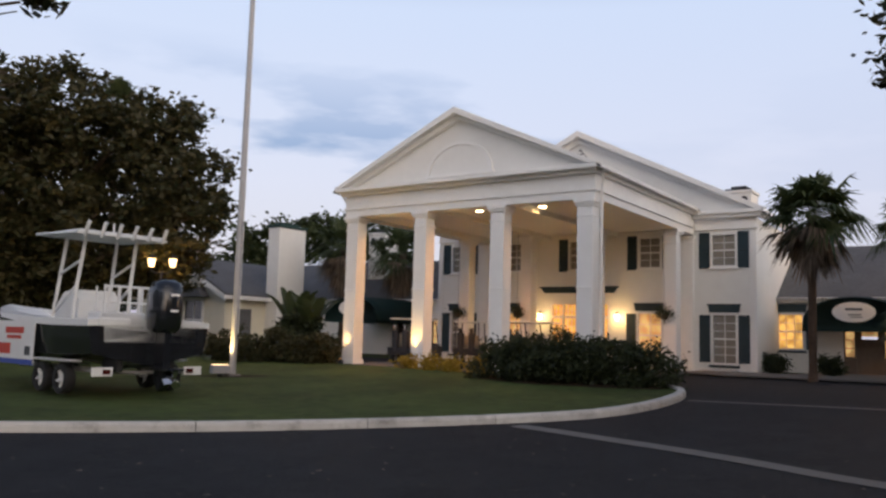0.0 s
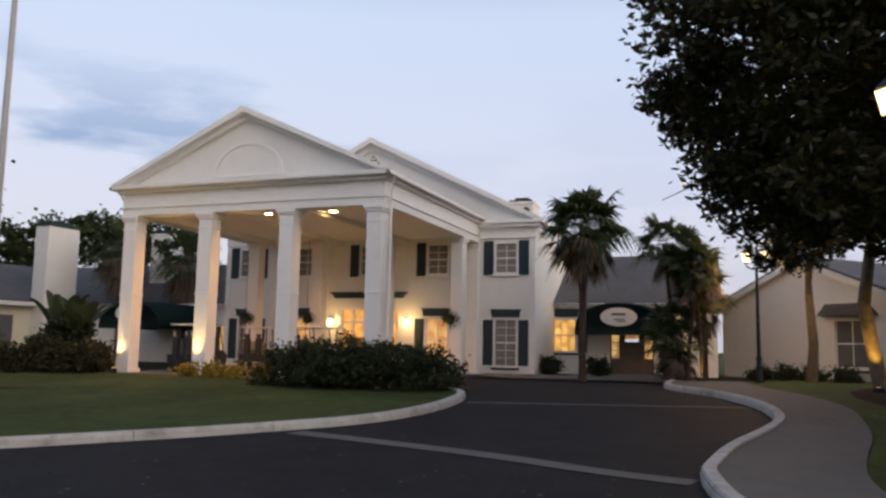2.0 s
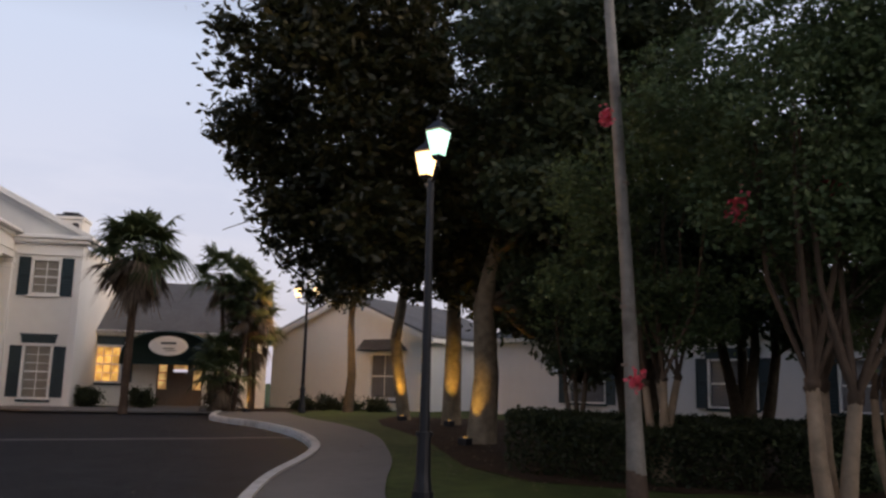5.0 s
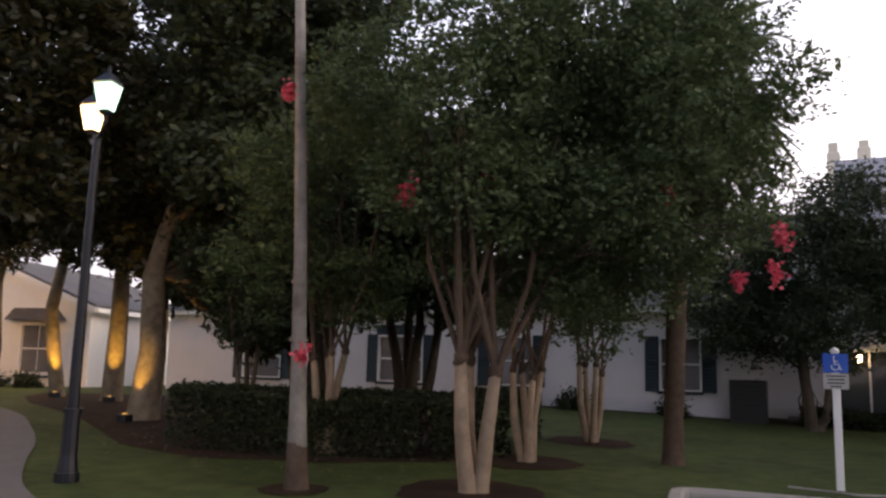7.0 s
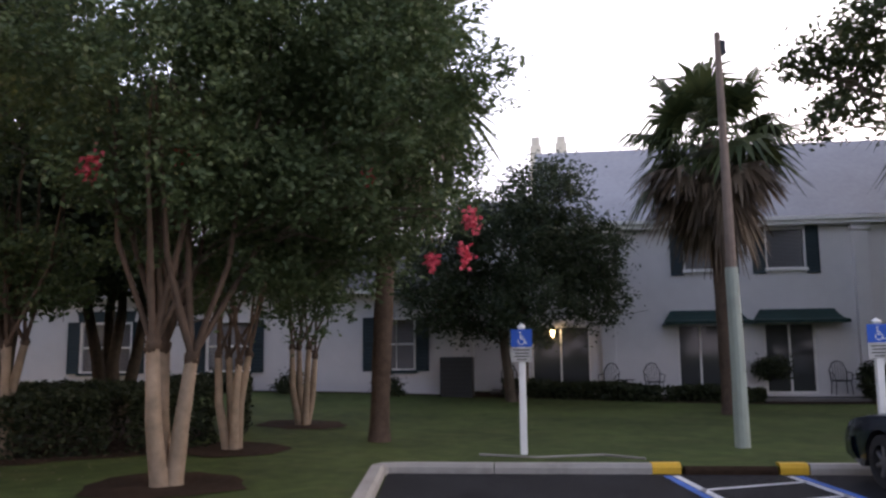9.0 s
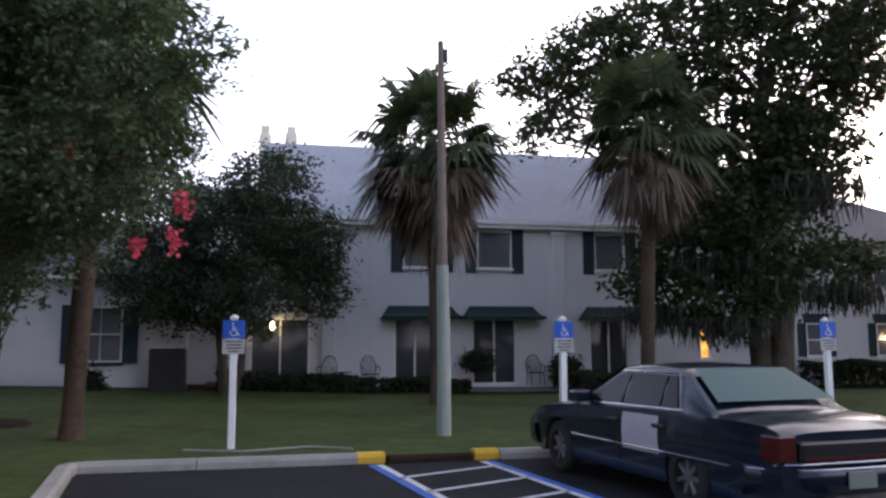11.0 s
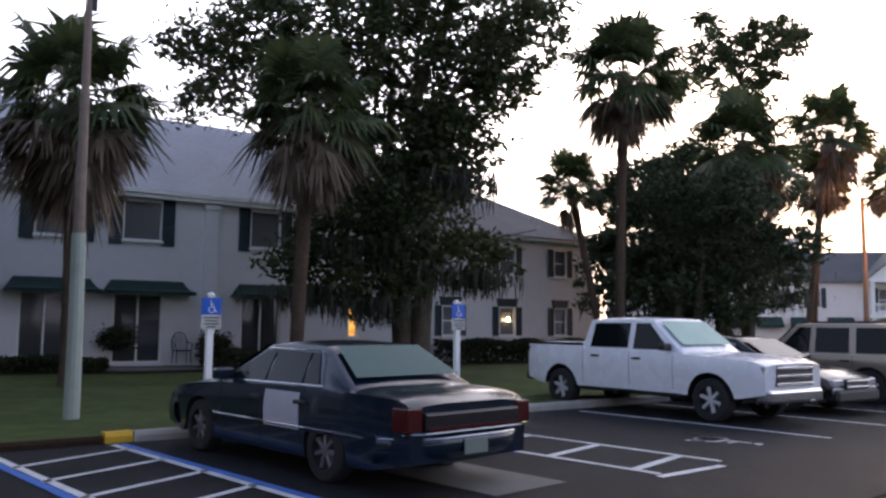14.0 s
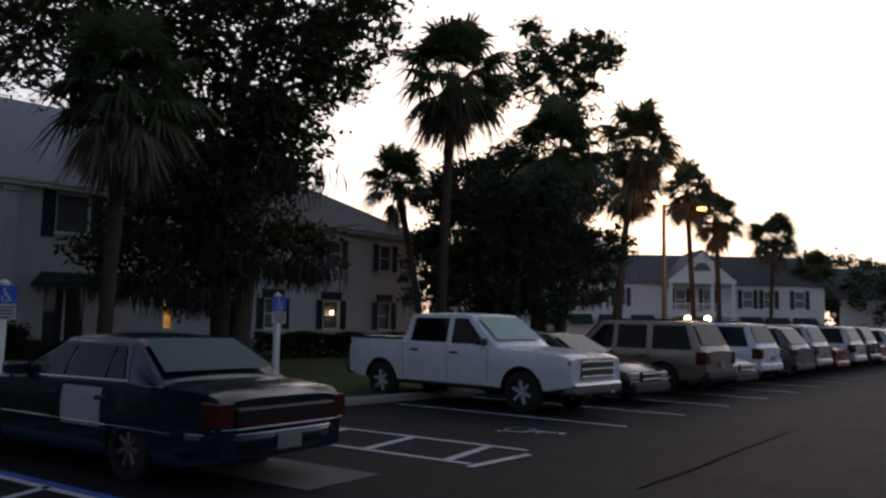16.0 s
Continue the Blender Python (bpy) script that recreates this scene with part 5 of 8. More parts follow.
hanging_moss(oak, OAK[:2] + OAK[8:13], 3000, 5)
LOT = [(23.82, -29.35, 5.3, 2.5), (24.48, -27.59, 3.7, 2.0), (21.98, -30.38, 5.1, 2.3), (21.57, -33.47, 4.0, 1.8), (24.05, -31.36, 7.6, 1.6), (22.44, -28.9, 3.0, 1.7)]
lt = tree("oak_tree", (23.3, -29.93), 2.2, 0.25, LOT, 22000, 0.24, "dark_leaf", "dark oak hung with moss beside the motel", 19, trunks=2, spread=0.4)
hanging_moss(lt, LOT, 1200, 6)
tree("thin_tree", (23.88, -35.96), 8.5, 0.2, [(24.91, -34.99, 15.3, 1.3), (21.72, -34.88, 14.7, 1.4), (26.33, -34.45, 13.9, 1.3), (23.2, -35.23, 13.3, 1.7), (22.59, -38.41, 16.1, 0.9), (25.88, -35.83, 17.3, 0.6), (22.56, -36.41, 16.4, 0.6)], 9000, 0.26, "oak_leaf", "tall thin open-crowned tree", 20)
tree("oak_tree", (26.76, -93.6), 2.5, 0.4, [(26.83, -96.91, 6.2, 3.7), (27.74, -88.53, 7.0, 2.6), (22.65, -90.95, 4.8, 4.0), (27.4, -92.52, 3.1, 3.0)], 9000, 0.5, "dark_leaf", "dark round trees at the end of the car park", 24, clump=0.7)
tree("oak_tree", (-11, 67.38), 4, 0.4, [(-16.56, 66.01, 8.8, 2.3), (-12.59, 67.03, 9.5, 2.1), (-19.04, 68.33, 8.0, 1.9), (-9.17, 69.64, 9.9, 2.4), (-5.99, 67.04, 9.2, 1.9)], 9000, 0.5, "oak_leaf", "distant dark trees behind the clubhouse", 25, clump=0.7)
tree("oak_tree", (-28.18, 40.83), 4, 0.4, [(-27.12, 38.86, 7.5, 4.0), (-31.18, 40.74, 6, 4.0), (-24.21, 41.96, 5, 3.2), (-25.12, 38.93, 2.8, 2.5), (-20.65, 40.07, 2.6, 2.0)], 14000, 0.45, "dark_leaf", "dark trees at the far end of the lawn", 26, clump=0.6)

# palms
palm((15.57, 2.18), (15.58, 1.87, 6.9), 2.3, "cabbage palm with a skirt of dead fronds among crape myrtles", 31, skirt=1.2)
palm((22.33, -5.43), (22.43, -5.33, 7.3), 2.7, "cabbage palm with drooping dead fronds before the motel", 32, skirt=1.5)
palm((20.08, -10.37), (19.28, -10.26, 7.2), 2.3, "cabbage palm with golden-brown dead fronds", 33, skirt=1.6)
palm((20.92, -23.55), (20.14, -23.02, 10.8), 2.7, "tall cabbage palm beside the car park", 34, skirt=0.8)
palm((22.79, -24.71), (23.26, -23.4, 7.2), 1.7, "leaning slim cabbage palm with open fronds", 35, skirt=0.2, r=0.13)
palm((21.97, -30.78), (20.66, -30.83, 9.4), 3.0, "cabbage palm with a heavy round crown", 36, skirt=1.2)
palm((24.36, -41.98), (22.75, -42.02, 11.9), 2.9, "tall cabbage palm in the row along the lot", 37, skirt=0.8)
palm((25.18, -44.01), (24.19, -43.67, 9.8), 2.2, "cabbage palm in the row along the lot", 38, skirt=0.9)
palm((25.19, -54.52), (25.24, -53.42, 11.1), 2.5, "cabbage palm in the row along the lot", 39, skirt=0.9)
palm((24.68, -57.5), (24.61, -56.8, 9.5), 2.3, "cabbage palm in the row along the lot", 40, skirt=0.6)
palm((28.26, -77.25), (27.67, -76.92, 10.0), 3.0, "cabbage palm at the far end of the lot", 41, skirt=0.6)
palm((26.66, -82.59), (26.06, -82.57, 7.5), 2.2, "cabbage palm at the far end of the lot", 42, skirt=0.6)
palm((12, 28.21), (11.91, 27.81, 6.3), 2.0, "cabbage palm in front of the clubhouse wing", 43, skirt=0.9, r=0.13, fronds=66)
palm((-7.43, 49.18), (-7.43, 49.18, 7.0), 2.3, "cabbage palm behind the portico", 44, skirt=1.0, fronds=44)
palm((-3.67, 47.4), (-3.67, 47.4, 6.6), 2.3, "cabbage palm behind the portico", 45, skirt=1.0, fronds=44)
palm((-22.26, 49.72), (-22.26, 49.72, 15.8), 2.2, "tall cabbage palm behind the oak", 46, skirt=0.3)
rr = random.Random(8)
for k in range(6):
    x, y = 16.31 + rr.uniform(-0.9, 0.9), 27.51 + rr.uniform(-0.9, 0.9)
    palm((x, y), (x + rr.uniform(-0.4, 0.4), y + rr.uniform(-0.4, 0.4), (5.9, 4.7, 3.8, 2.8, 2.1, 5.2)[k]), 1.5, "clump palm by the clubhouse door, lit from below", 50 + k, skirt=0.5, r=0.08, fronds=26)

# shrubs and hedges
BX = [(1.07, 23.75, 0.95, 0.85), (1.81, 22.98, 1.05, 0.85), (2.65, 22.4, 1.1, 0.85), (3.5, 22.03, 1.05, 0.85), (4.34, 21.65, 1.0, 0.8), (5.07, 21.46, 0.9, 0.7), (2.3, 23.79, 1.0, 0.8), (3.78, 23.03, 1.0, 0.8)]
bush("shrub_bed", BX, 26000, 0.13, "hedge_leaf", "broad dark clipped shrub bed at the tip of the lawn", 61)
drape("mulch", [(0.36, 23.73), (1.64, 21.97), (3.54, 20.93), (5, 20.46), (5.44, 21.17), (4.95, 22.16), (2.9, 24.41), (0.92, 25.15)], 0.115, "soil", label="dark mulch under the shrub bed", category="mulch")
bush("shrub", [(-1.76 + 0.75 * k, 27.85 - 0.65 * k, 0.72, 0.32) for k in range(4)], 4000, 0.12, "croton_leaf", "low yellow croton shrubs by the columns", 62)
bush("shrub_bed", [(-9.47 + 0.62 * k, 31.31 - 0.15 * k, 1.0 + 0.15 * math.sin(k * 2), 0.7) for k in range(8)], 12000, 0.15, "left_leaf", "reddish-green shrubs in front of the pavilion", 63)
bush("shrub_bed", [(-6.91, 32.49, 1.3, 0.8), (-5.9, 32.12, 1.1, 0.8), (-5.48, 31.54, 0.9, 0.6), (-6.52, 32.71, 2.0, 0.7)], 9000, 0.2, "hedge_leaf", "dark leafy shrubs at the end of the portico", 64)
hedge("hedge", [(11.9, 9.9), (12.6, 7.9), (13.6, 6.3), (14.9, 5.4), (17.2, 5.9)], 1.5, 1.08, 36000, "dark clipped hedge under the trees", 65)
hedge("hedge", [(26.88, 0.35), (26.84, -4.4)], 0.8, 0.55, 6000, "low dark hedge along the motel wall", 66, size=0.17)
hedge("hedge", [(27.14, -4.6), (27.11, -7.49)], 0.8, 0.5, 4000, "low dark hedge along the motel wall", 67, size=0.17)
hedge("hedge", [(27.07, -10.49), (27.2, -14.71), (27.07, -19.27)], 0.9, 0.7, 9000, "low dark hedge along the motel wall", 68, size=0.17)
hedge("hedge", [(27.24, -20.29), (26.66, -31.06)], 0.9, 1.0, 16000, "dark clipped hedge below the end block", 69, size=0.18)
for k, (x, y, z) in enumerate(((25.75, 6.84, 0.75), (25.88, 3.84, 0.6), (25.72, 9.12, 0.75), (21.34, 31.21, 0.75), (21.57, 29.82, 0.75), (21.8, 28.42, 0.75), (22.03, 26.83, 0.75), (20.19, 33.69, 0.8), (12.6, 33.6, 1.0), (13.84, 31.25, 1.0), (16.46, 30.11, 1.0), (27.9, -8.2, 1.2), (27.76, -11.19, 0.9))):
    bush("shrub", [(x, y, z, 0.42), (x + 0.3, y + 0.2, z - 0.1, 0.35)], 2200, 0.12, "hedge_leaf", "small dark shrub at the foot of a white wall", 80 + k)

# banana plant beside the portico
def banana(x, y, seed):
    rng = np.random.default_rng(seed)
    root = tagged(new("banana_plant"), "banana plant with large upright leaves", "plant")
    root.location = (x, y, gz(x, y))
    for k in range(9):
        az, el = rng.uniform(0, 6.28), radians(rng.uniform(45, 82))
        L, w = rng.uniform(1.6, 2.6), rng.uniform(0.2, 0.3)
        bm = B()
        side = Vector((-math.sin(az), math.cos(az), 0))
        rows = []
        for i in range(7):
            t = i / 6
            e2 = el - 0.9 * t * t
            p = Vector((math.cos(az) * math.cos(el), math.sin(az) * math.cos(el), 0)) * L * t + Vector((0, 0, 1.2 + L * (math.sin(el) * t - 0.25 * t ** 3)))
            ww = w * (0.15 + math.sin(math.pi * min(1, t * 0.96 + 0.02)) ** 0.7)
            rows.append((bm.verts.new(p - side * ww + Vector((0, 0, 0.06))), bm.verts.new(p), bm.verts.new(p + side * ww + Vector((0, 0, 0.06)))))
        for a, b in zip(rows, rows[1:]):
            bm.faces.new((a[0], a[1], b[1], b[0]))
            bm.faces.new((a[1], a[2], b[2], b[1]))
        part("leaf", bm, "palm_leaf", root)
    bm = B()
    tube(bm, [(0, 0, -0.05), (0.02, 0, 0.7), (0, 0, 1.4)], [0.14, 0.11, 0.07])
    part("stem", bm, "palm_leaf", root)


banana(-6.22, 32.81, 3)
banana(-7.04, 33.49, 4)


def blossom(x, y, z, r, seed):
    rng = np.random.default_rng(seed)
    pos = rng.normal(size=(90, 3)) * r * np.array([0.4, 0.4, 0.55])
    ob = mesh_quads("blossom", leaf_quads(rng, pos, 0.07, 0.8), "petal", None)
    ob.location = (x, y, z)
    tagged(ob, "pink crape myrtle blossom at a branch tip", "blossom", "blossoms")


for k, (x, y, z, r) in enumerate(((9.51, 4.36, 3.9, 0.16), (9.94, 3.44, 4.1, 0.15), (8.49, 5.53, 5.0, 0.1), (8.79, 5.34, 1.8, 0.1), (10.87, 1.4, 3.9, 0.1), (10.77, 0.08, 3.3, 0.13), (10.77, 0.18, 2.9, 0.12), (10.68, 0.58, 2.8, 0.1))):
    blossom(x, y, z, r, 200 + k)

# ---- vehicles ----
def paint(name, col, metal=0.25, rough=0.25):
    m = bpy.data.materials.new(name)
    m.use_nodes = True
    n, l = m.node_tree.nodes, m.node_tree.links
    b = n["Principled BSDF"]
    b.inputs["Base Color"].default_value = (*col, 1)
    b.inputs["Metallic"].default_value = metal
    b.inputs["Coat Weight"].default_value = 0.35
    co = n.new("ShaderNodeTexCoord")
    no = n.new("ShaderNodeTexNoise")
    no.inputs["Scale"].default_value = 4
    l.new(co.outputs["Object"], no.inputs[0])
    r = n.new("ShaderNodeMapRange")
    r.inputs[3].default_value, r.inputs[4].default_value = rough - 0.08, rough + 0.12
    l.new(no.outputs[0], r.inputs[0])
    l.new(r.outputs[0], b.inputs["Roughness"])
    return m


M["tyre"] = mat("tyre_rubber", (0.014, 0.014, 0.015), 0.85, var=0.2, scale=12)
M["rim"] = mat("alloy_rim", (0.55, 0.55, 0.56), 0.35, metal=0.35, var=0.1, scale=8)
# darker copy of the rim, standing in for shade round the sedan's wheels
M["rim_dark"] = mat("shaded_rim", (0.16, 0.16, 0.165), 0.5, metal=0.5, var=0.3, scale=8)
M["chrome"] = mat("chrome", (0.6, 0.6, 0.62), 0.15, metal=1.0, var=0.05, scale=5)
M["plastic"] = mat("black_plastic", (0.015, 0.015, 0.016), 0.6, var=0.2, scale=8)
M["cglass"] = glass_mat("car_glass", (0.006, 0.008, 0.009), 0.03, 0.3)
# reflected sky is put into the teal base colour, with little gloss left
M["sky_glass"] = glass_mat("rear_glass", (0.045, 0.10, 0.10), 0.14, 0.12)
M["screen"] = mat("windscreen_tint", (0.10, 0.30, 0.28), 0.08, var=0.15, scale=3, spec=0.3)
M["red"] = mat("red_lens", (0.06, 0.008, 0.007), 0.12, var=0.2, scale=9)
M["amber"] = mat("amber_lens", (0.45, 0.12, 0.02), 0.2, var=0.1, scale=9)
M["lens"] = mat("clear_lens", (0.45, 0.46, 0.48), 0.12, metal=0.4, var=0.1, scale=9)
M["hull_dark"] = mat("dark_lamp_panel", (0.012, 0.010, 0.012), 0.2, var=0.2, scale=9)
M["plate"] = mat("plate_green", (0.13, 0.16, 0.145), 0.5, var=0.1, scale=9)


def wheel_meshes(r, w, spokes=5):
    bm = B()
    n = 28
    prof = [(r * 0.62, -w / 2), (r * 0.9, -w / 2), (r * 0.985, -w * 0.38), (r, -w * 0.2), (r, w * 0.2), (r * 0.985, w * 0.38), (r * 0.9, w / 2), (r * 0.62, w / 2)]
    rings = [[bm.verts.new((q * math.cos(2 * math.pi * k / n), y, q * math.sin(2 * math.pi * k / n))) for q, y in prof] for k in range(n)]
    for k in range(n):
        a, b = rings[k], rings[(k + 1) % n]
        for i in range(len(prof) - 1):
            bm.faces.new((a[i], a[i + 1], b[i + 1], b[i]))
        bm.faces.new((a[-1], a[0], b[0], b[-1]))
    bmesh.ops.recalc_face_normals(bm, faces=bm.faces)
    tyre = bm
    bm = B()
    m = Matrix.Rotation(radians(90), 4, 'X')
    bmesh.ops.create_cone(bm, cap_ends=False, segments=24, radius1=r * 0.63, radius2=r * 0.63, depth=w * 0.9, matrix=m)
    bmesh.ops.create_cone(bm, cap_ends=True, segments=16, radius1=r * 0.16, radius2=r * 0.13, depth=w * 0.8, matrix=m)
    for k in range(spokes):
        box(bm, r * 0.1, -w * 0.4, -r * 0.075, r * 0.6, w * 0.4, r * 0.075, 0.01, Matrix.Rotation(2 * math.pi * k / spokes + 0.3, 4, 'Y'))
    rim = bm
    bm = B()
    bmesh.ops.create_cone(bm, cap_ends=True, segments=20, radius1=r * 0.6, radius2=r * 0.6, depth=w * 0.3, matrix=m)
    return tyre, rim, bm


def interp(tab, x):
    if x <= tab[0][0]:
        return tab[0][1]
    for (a, p), (b, q) in zip(tab, tab[1:]):
        if x <= b:
            return p + (q - p) * (x - a) / (b - a)
    return tab[-1][1]


def car(name, label, col, spec, category="car", group=""):
    """A road car: front along +x. spec: L, hw, r, axles, belt profile, cab corners, windows and trim."""
    root = tagged(new(name), label, category, group)
    L, hw, r, (xf, xr), belt, sill = spec["L"], spec["hw"], spec["r"], spec["axles"], spec["belt"], spec["sill"]
    h = L / 2

    def low(x):
        z = sill + 0.1 * max(0, (abs(x) - h + 0.5) / 0.5)
        for a in (xf, xr):
            d = abs(x - a)
            R = r * spec.get("arch", 1.17)
            if d < R:
                top = r + math.sqrt(R * R - d * d)
                z = max(z, min(top, spec["skirt"]) if a == xr and "skirt" in spec else top)
        return z

    def half(x, t):
        s = min(1.0, max(0.0, (h - abs(x)) / 0.75))
        return hw * (1 - 0.11 * (1 - s) ** 2) * (1 - 0.05 * (1 - t) ** 2 - 0.045 * max(0.0, t - 0.55) ** 2 / 0.2)

    def side(x, z):
        zl = sill
        return half(x, min(1, max(0, (z - zl) / (interp(belt, x) - zl))))
    xs = {-h, h}
    for a in (xf, xr):
        xs |= {a + r * spec.get("arch", 1.17) * math.cos(math.pi * k / 10) for k in range(11)}
    xs |= set(np.linspace(-h, h, 30))
    xs |= {p[0] for p in belt}
    xs = sorted(x for x in xs if -h <= x <= h)
    xs = [x for i, x in enumerate(xs) if i == 0 or x - xs[i - 1] > 0.012]
    bm, under = B(), B()
    rows = 7
    cols = []
    for x in xs:
        zl, zt = low(x), interp(belt, x)
        left = []
        for k in range(rows + 1):
            z = zl + (zt - zl) * k / rows
            left.append((x, side(x, z), z))
        w = left[-1][1]
        top = [(x, w * (1 - 2 * k / 8), zt + 0.05 * (1 - (1 - 2 * k / 8) ** 4)) for k in range(1, 8)]
        loop = left + top + [(a, -b, c) for a, b, c in reversed(left)]
        bulge = 0.07 if abs(x) > h - 1e-6 else 0.0
        sg = 1 if x > 0 else -1
        cols.append([bm.verts.new((a + sg * bulge * (1 - (b / hw) ** 2), b, c)) for a, b, c in loop])
    for a, b in zip(cols, cols[1:]):
        for k in range(len(a) - 1):
            bm.faces.new((a[k], b[k], b[k + 1], a[k + 1]))
    bm.faces.new(cols[0])
    bm.faces.new(list(reversed(cols[-1])))
    bmesh.ops.recalc_face_normals(bm, faces=bm.faces)
    body = part("body", bm, col, root, smooth=True)
    md = body.modifiers.new("edges", 'EDGE_SPLIT')
    md.split_angle = radians(38)
    ring = [(under.verts.new((x, side(x, low(x)) - 0.01, low(x))), under.verts.new((x, -side(x, low(x)) + 0.01, low(x)))) for x in xs]
    for a, b in zip(ring, ring[1:]):
        under.faces.new((a[0], a[1], b[1], b[0]))
    box(under, xr - r - 0.1, -hw * 0.55, sill * 0.75, xf + r, hw * 0.55, sill + 0.25)
    part("underbody", under, "plastic", root)
    # cabin
    xa, x1, x2, xb, zr, wr = spec["cab"]
    za, zb = interp(belt, xa) + 0.02, interp(belt, xb) + 0.02
    wb = side((xa + xb) / 2, interp(belt, (xa + xb) / 2)) - 0.03

    def cab_y(x, z):
        zz = interp(belt, x)
        return wb + (wr - wb) * (z - zz) / (zr - zz)
    bm = B()
    sec = []
    n = 26
    for i in range(n + 1):
        x = xa + (xb - xa) * i / n
        sec.append(x)
    sec = sorted({*sec, x1, x2}, reverse=True)
    prev = None
    for x in sec:
        zt = za + (zr - za) * (xa - x) / (xa - x1) if x > x1 else (zb + (zr - zb) * (x - xb) / (x2 - xb) if x < x2 else zr + 0.03 * math.sin(math.pi * (x - x2) / (x1 - x2)))
        zl = interp(belt, x) - 0.01
        y1 = wb + (wr - wb) * max(0, zt - zl) / (zr - zl)
        loop = [(x, wb, zl), (x, (wb + y1) / 2 + 0.008, (zl + zt) / 2), (x, y1, zt - 0.02)]
        loop += [(x, y1 * 0.93 * q, zt + 0.025 * (1 - q * q)) for q in (1, 0.6, 0.2, -0.2, -0.6, -1)]
        loop += [(x, -b, c) for x, b, c in reversed(loop[:3])]
        cur = [bm.verts.new(p) for p in loop]
        if prev:
            for k in range(len(cur) - 1):
                bm.faces.new((prev[k], prev[k + 1], cur[k + 1], cur[k]))
        prev = cur
    bmesh.ops.recalc_face_normals(bm, faces=bm.faces)
    cab = part("cabin", bm, col, root, smooth=True)
    md = cab.modifiers.new("edges", 'EDGE_SPLIT')
    md.split_angle = radians(30)

    def pane(name, pts, material="cglass"):
        bm = B()
        v = [bm.verts.new(p) for p in pts]
        bm.faces.new(v)
        bmesh.ops.subdivide_edges(bm, edges=bm.edges[:], cuts=3, use_grid_fill=True)
        part(name, bm, material, cab)
    for s in (1, -1):
        for b0, b1, t0, t1 in spec["windows"]:
            z0, z1 = max(interp(belt, b0), interp(belt, b1)) + 0.035, zr - 0.075
            pane("side_window", [(x, s * (cab_y(x, z) + 0.014), z) for x, z in ((b0, z0), (b1, z0), (t1, z1), (t0, z1))])
    for nm, p, q, zz, mt in (("windscreen", xa, x1, za, spec.get("screen", "cglass")), ("rear_window", xb, x2, zb, spec.get("rear", "cglass"))):
        pts = []
        reach = spec.get("pane_reach", 0.87)
        for t, w in ((1.03 - reach, reach), (reach, reach)):
            x, z = p + (q - p) * t, zz + (zr - zz) * t + 0.05
            y = (wb + (wr - wb) * t) * w
            pts.append([(x, -y, z), (x, y, z)])
        bm = B()
        g = []
        for k in range(9):
            f = k / 8
            row = []
            for e in pts:
                a, b = Vector(e[0]), Vector(e[1])
                pnt = a.lerp(b, f)
                pnt += Vector((0.0, 0, 0.006)) + Vector(((1 if nm == "windscreen" else -1) * 0.014, 0, 0))
                row.append(bm.verts.new(pnt))
            g.append(row)
        for a, b in zip(g, g[1:]):
            bm.faces.new((a[0], a[1], b[1], b[0]))
        part(nm, bm, mt, cab, smooth=True)
    # wheels
    ty, ri, hub = wheel_meshes(r, spec.get("ww", 0.22), spec.get("spokes", 5))
    first = None
    for x in (xf, xr):
        for s in (1, -1):
            if first is None:
                a = part("wheel", ty, "tyre", root, smooth=False)
                b = part("rim", ri, spec.get("rim", "rim"), a)
                c = part("hub", hub, "plastic", a)
                first = (a, b, c)
                w = a
            else:
                w = new("wheel", first[0].data)
                w.parent = root
                for o, nm in ((first[1], "rim"), (first[2], "hub")):
                    k = new(nm, o.data)
                    k.parent = w
            w.location = (x, s * (hw - spec.get("ww", 0.22) / 2 - 0.02), r)
    # trim
    for nm, x0, z0, y0, x1b, z1b, y1b, mt in spec["trim"]:
        for s in ((1, -1) if y0 > 0.001 else (1,)):
            bm = B()
            box(bm, x0, s * y0, z0, x1b, s * y1b, z1b, 0.012)
            part(nm, bm, mt, root)
    for x, z0, z1 in spec["seams"]:
        for s in (1, -1):
            bm = B()
            k = 6
            for i in range(k):
                za_, zb_ = z0 + (z1 - z0) * i / k, z0 + (z1 - z0) * (i + 1) / k
                ya, yb = side(x, za_) + 0.002, side(x, zb_) + 0.002
                bm.faces.new([bm.verts.new(p) for p in ((x - 0.006, s * ya, za_), (x + 0.006, s * ya, za_), (x + 0.006, s * yb, zb_), (x - 0.006, s * yb, zb_))])
            part("door_seam", bm, "plastic", root)
    for x, z in spec["handles"]:
        for s in (1, -1):
            bm = B()
            y = side(x, z)
            box(bm, x - 0.11, s * (y - 0.02), z - 0.022, x + 0.11, s * (y + 0.03), z + 0.022, 0.012)
            part("door_handle", bm, spec.get("handle", "plastic"), root)
    for s in (1, -1):
        bm = B()
        x = xa - 0.35
        z = interp(belt, x) + 0.1
        box(bm, x - 0.07, s * (wb - 0.02), z - 0.06, x + 0.08, s * (hw + 0.16), z + 0.08, 0.03)
        part("wing_mirror", bm, spec.get("mirror", col), root)
    return root


def place(ob, x, y, yaw, z=0.0):
    ob.matrix_world = pose(x, y, z, 0, 0, yaw)
    return ob


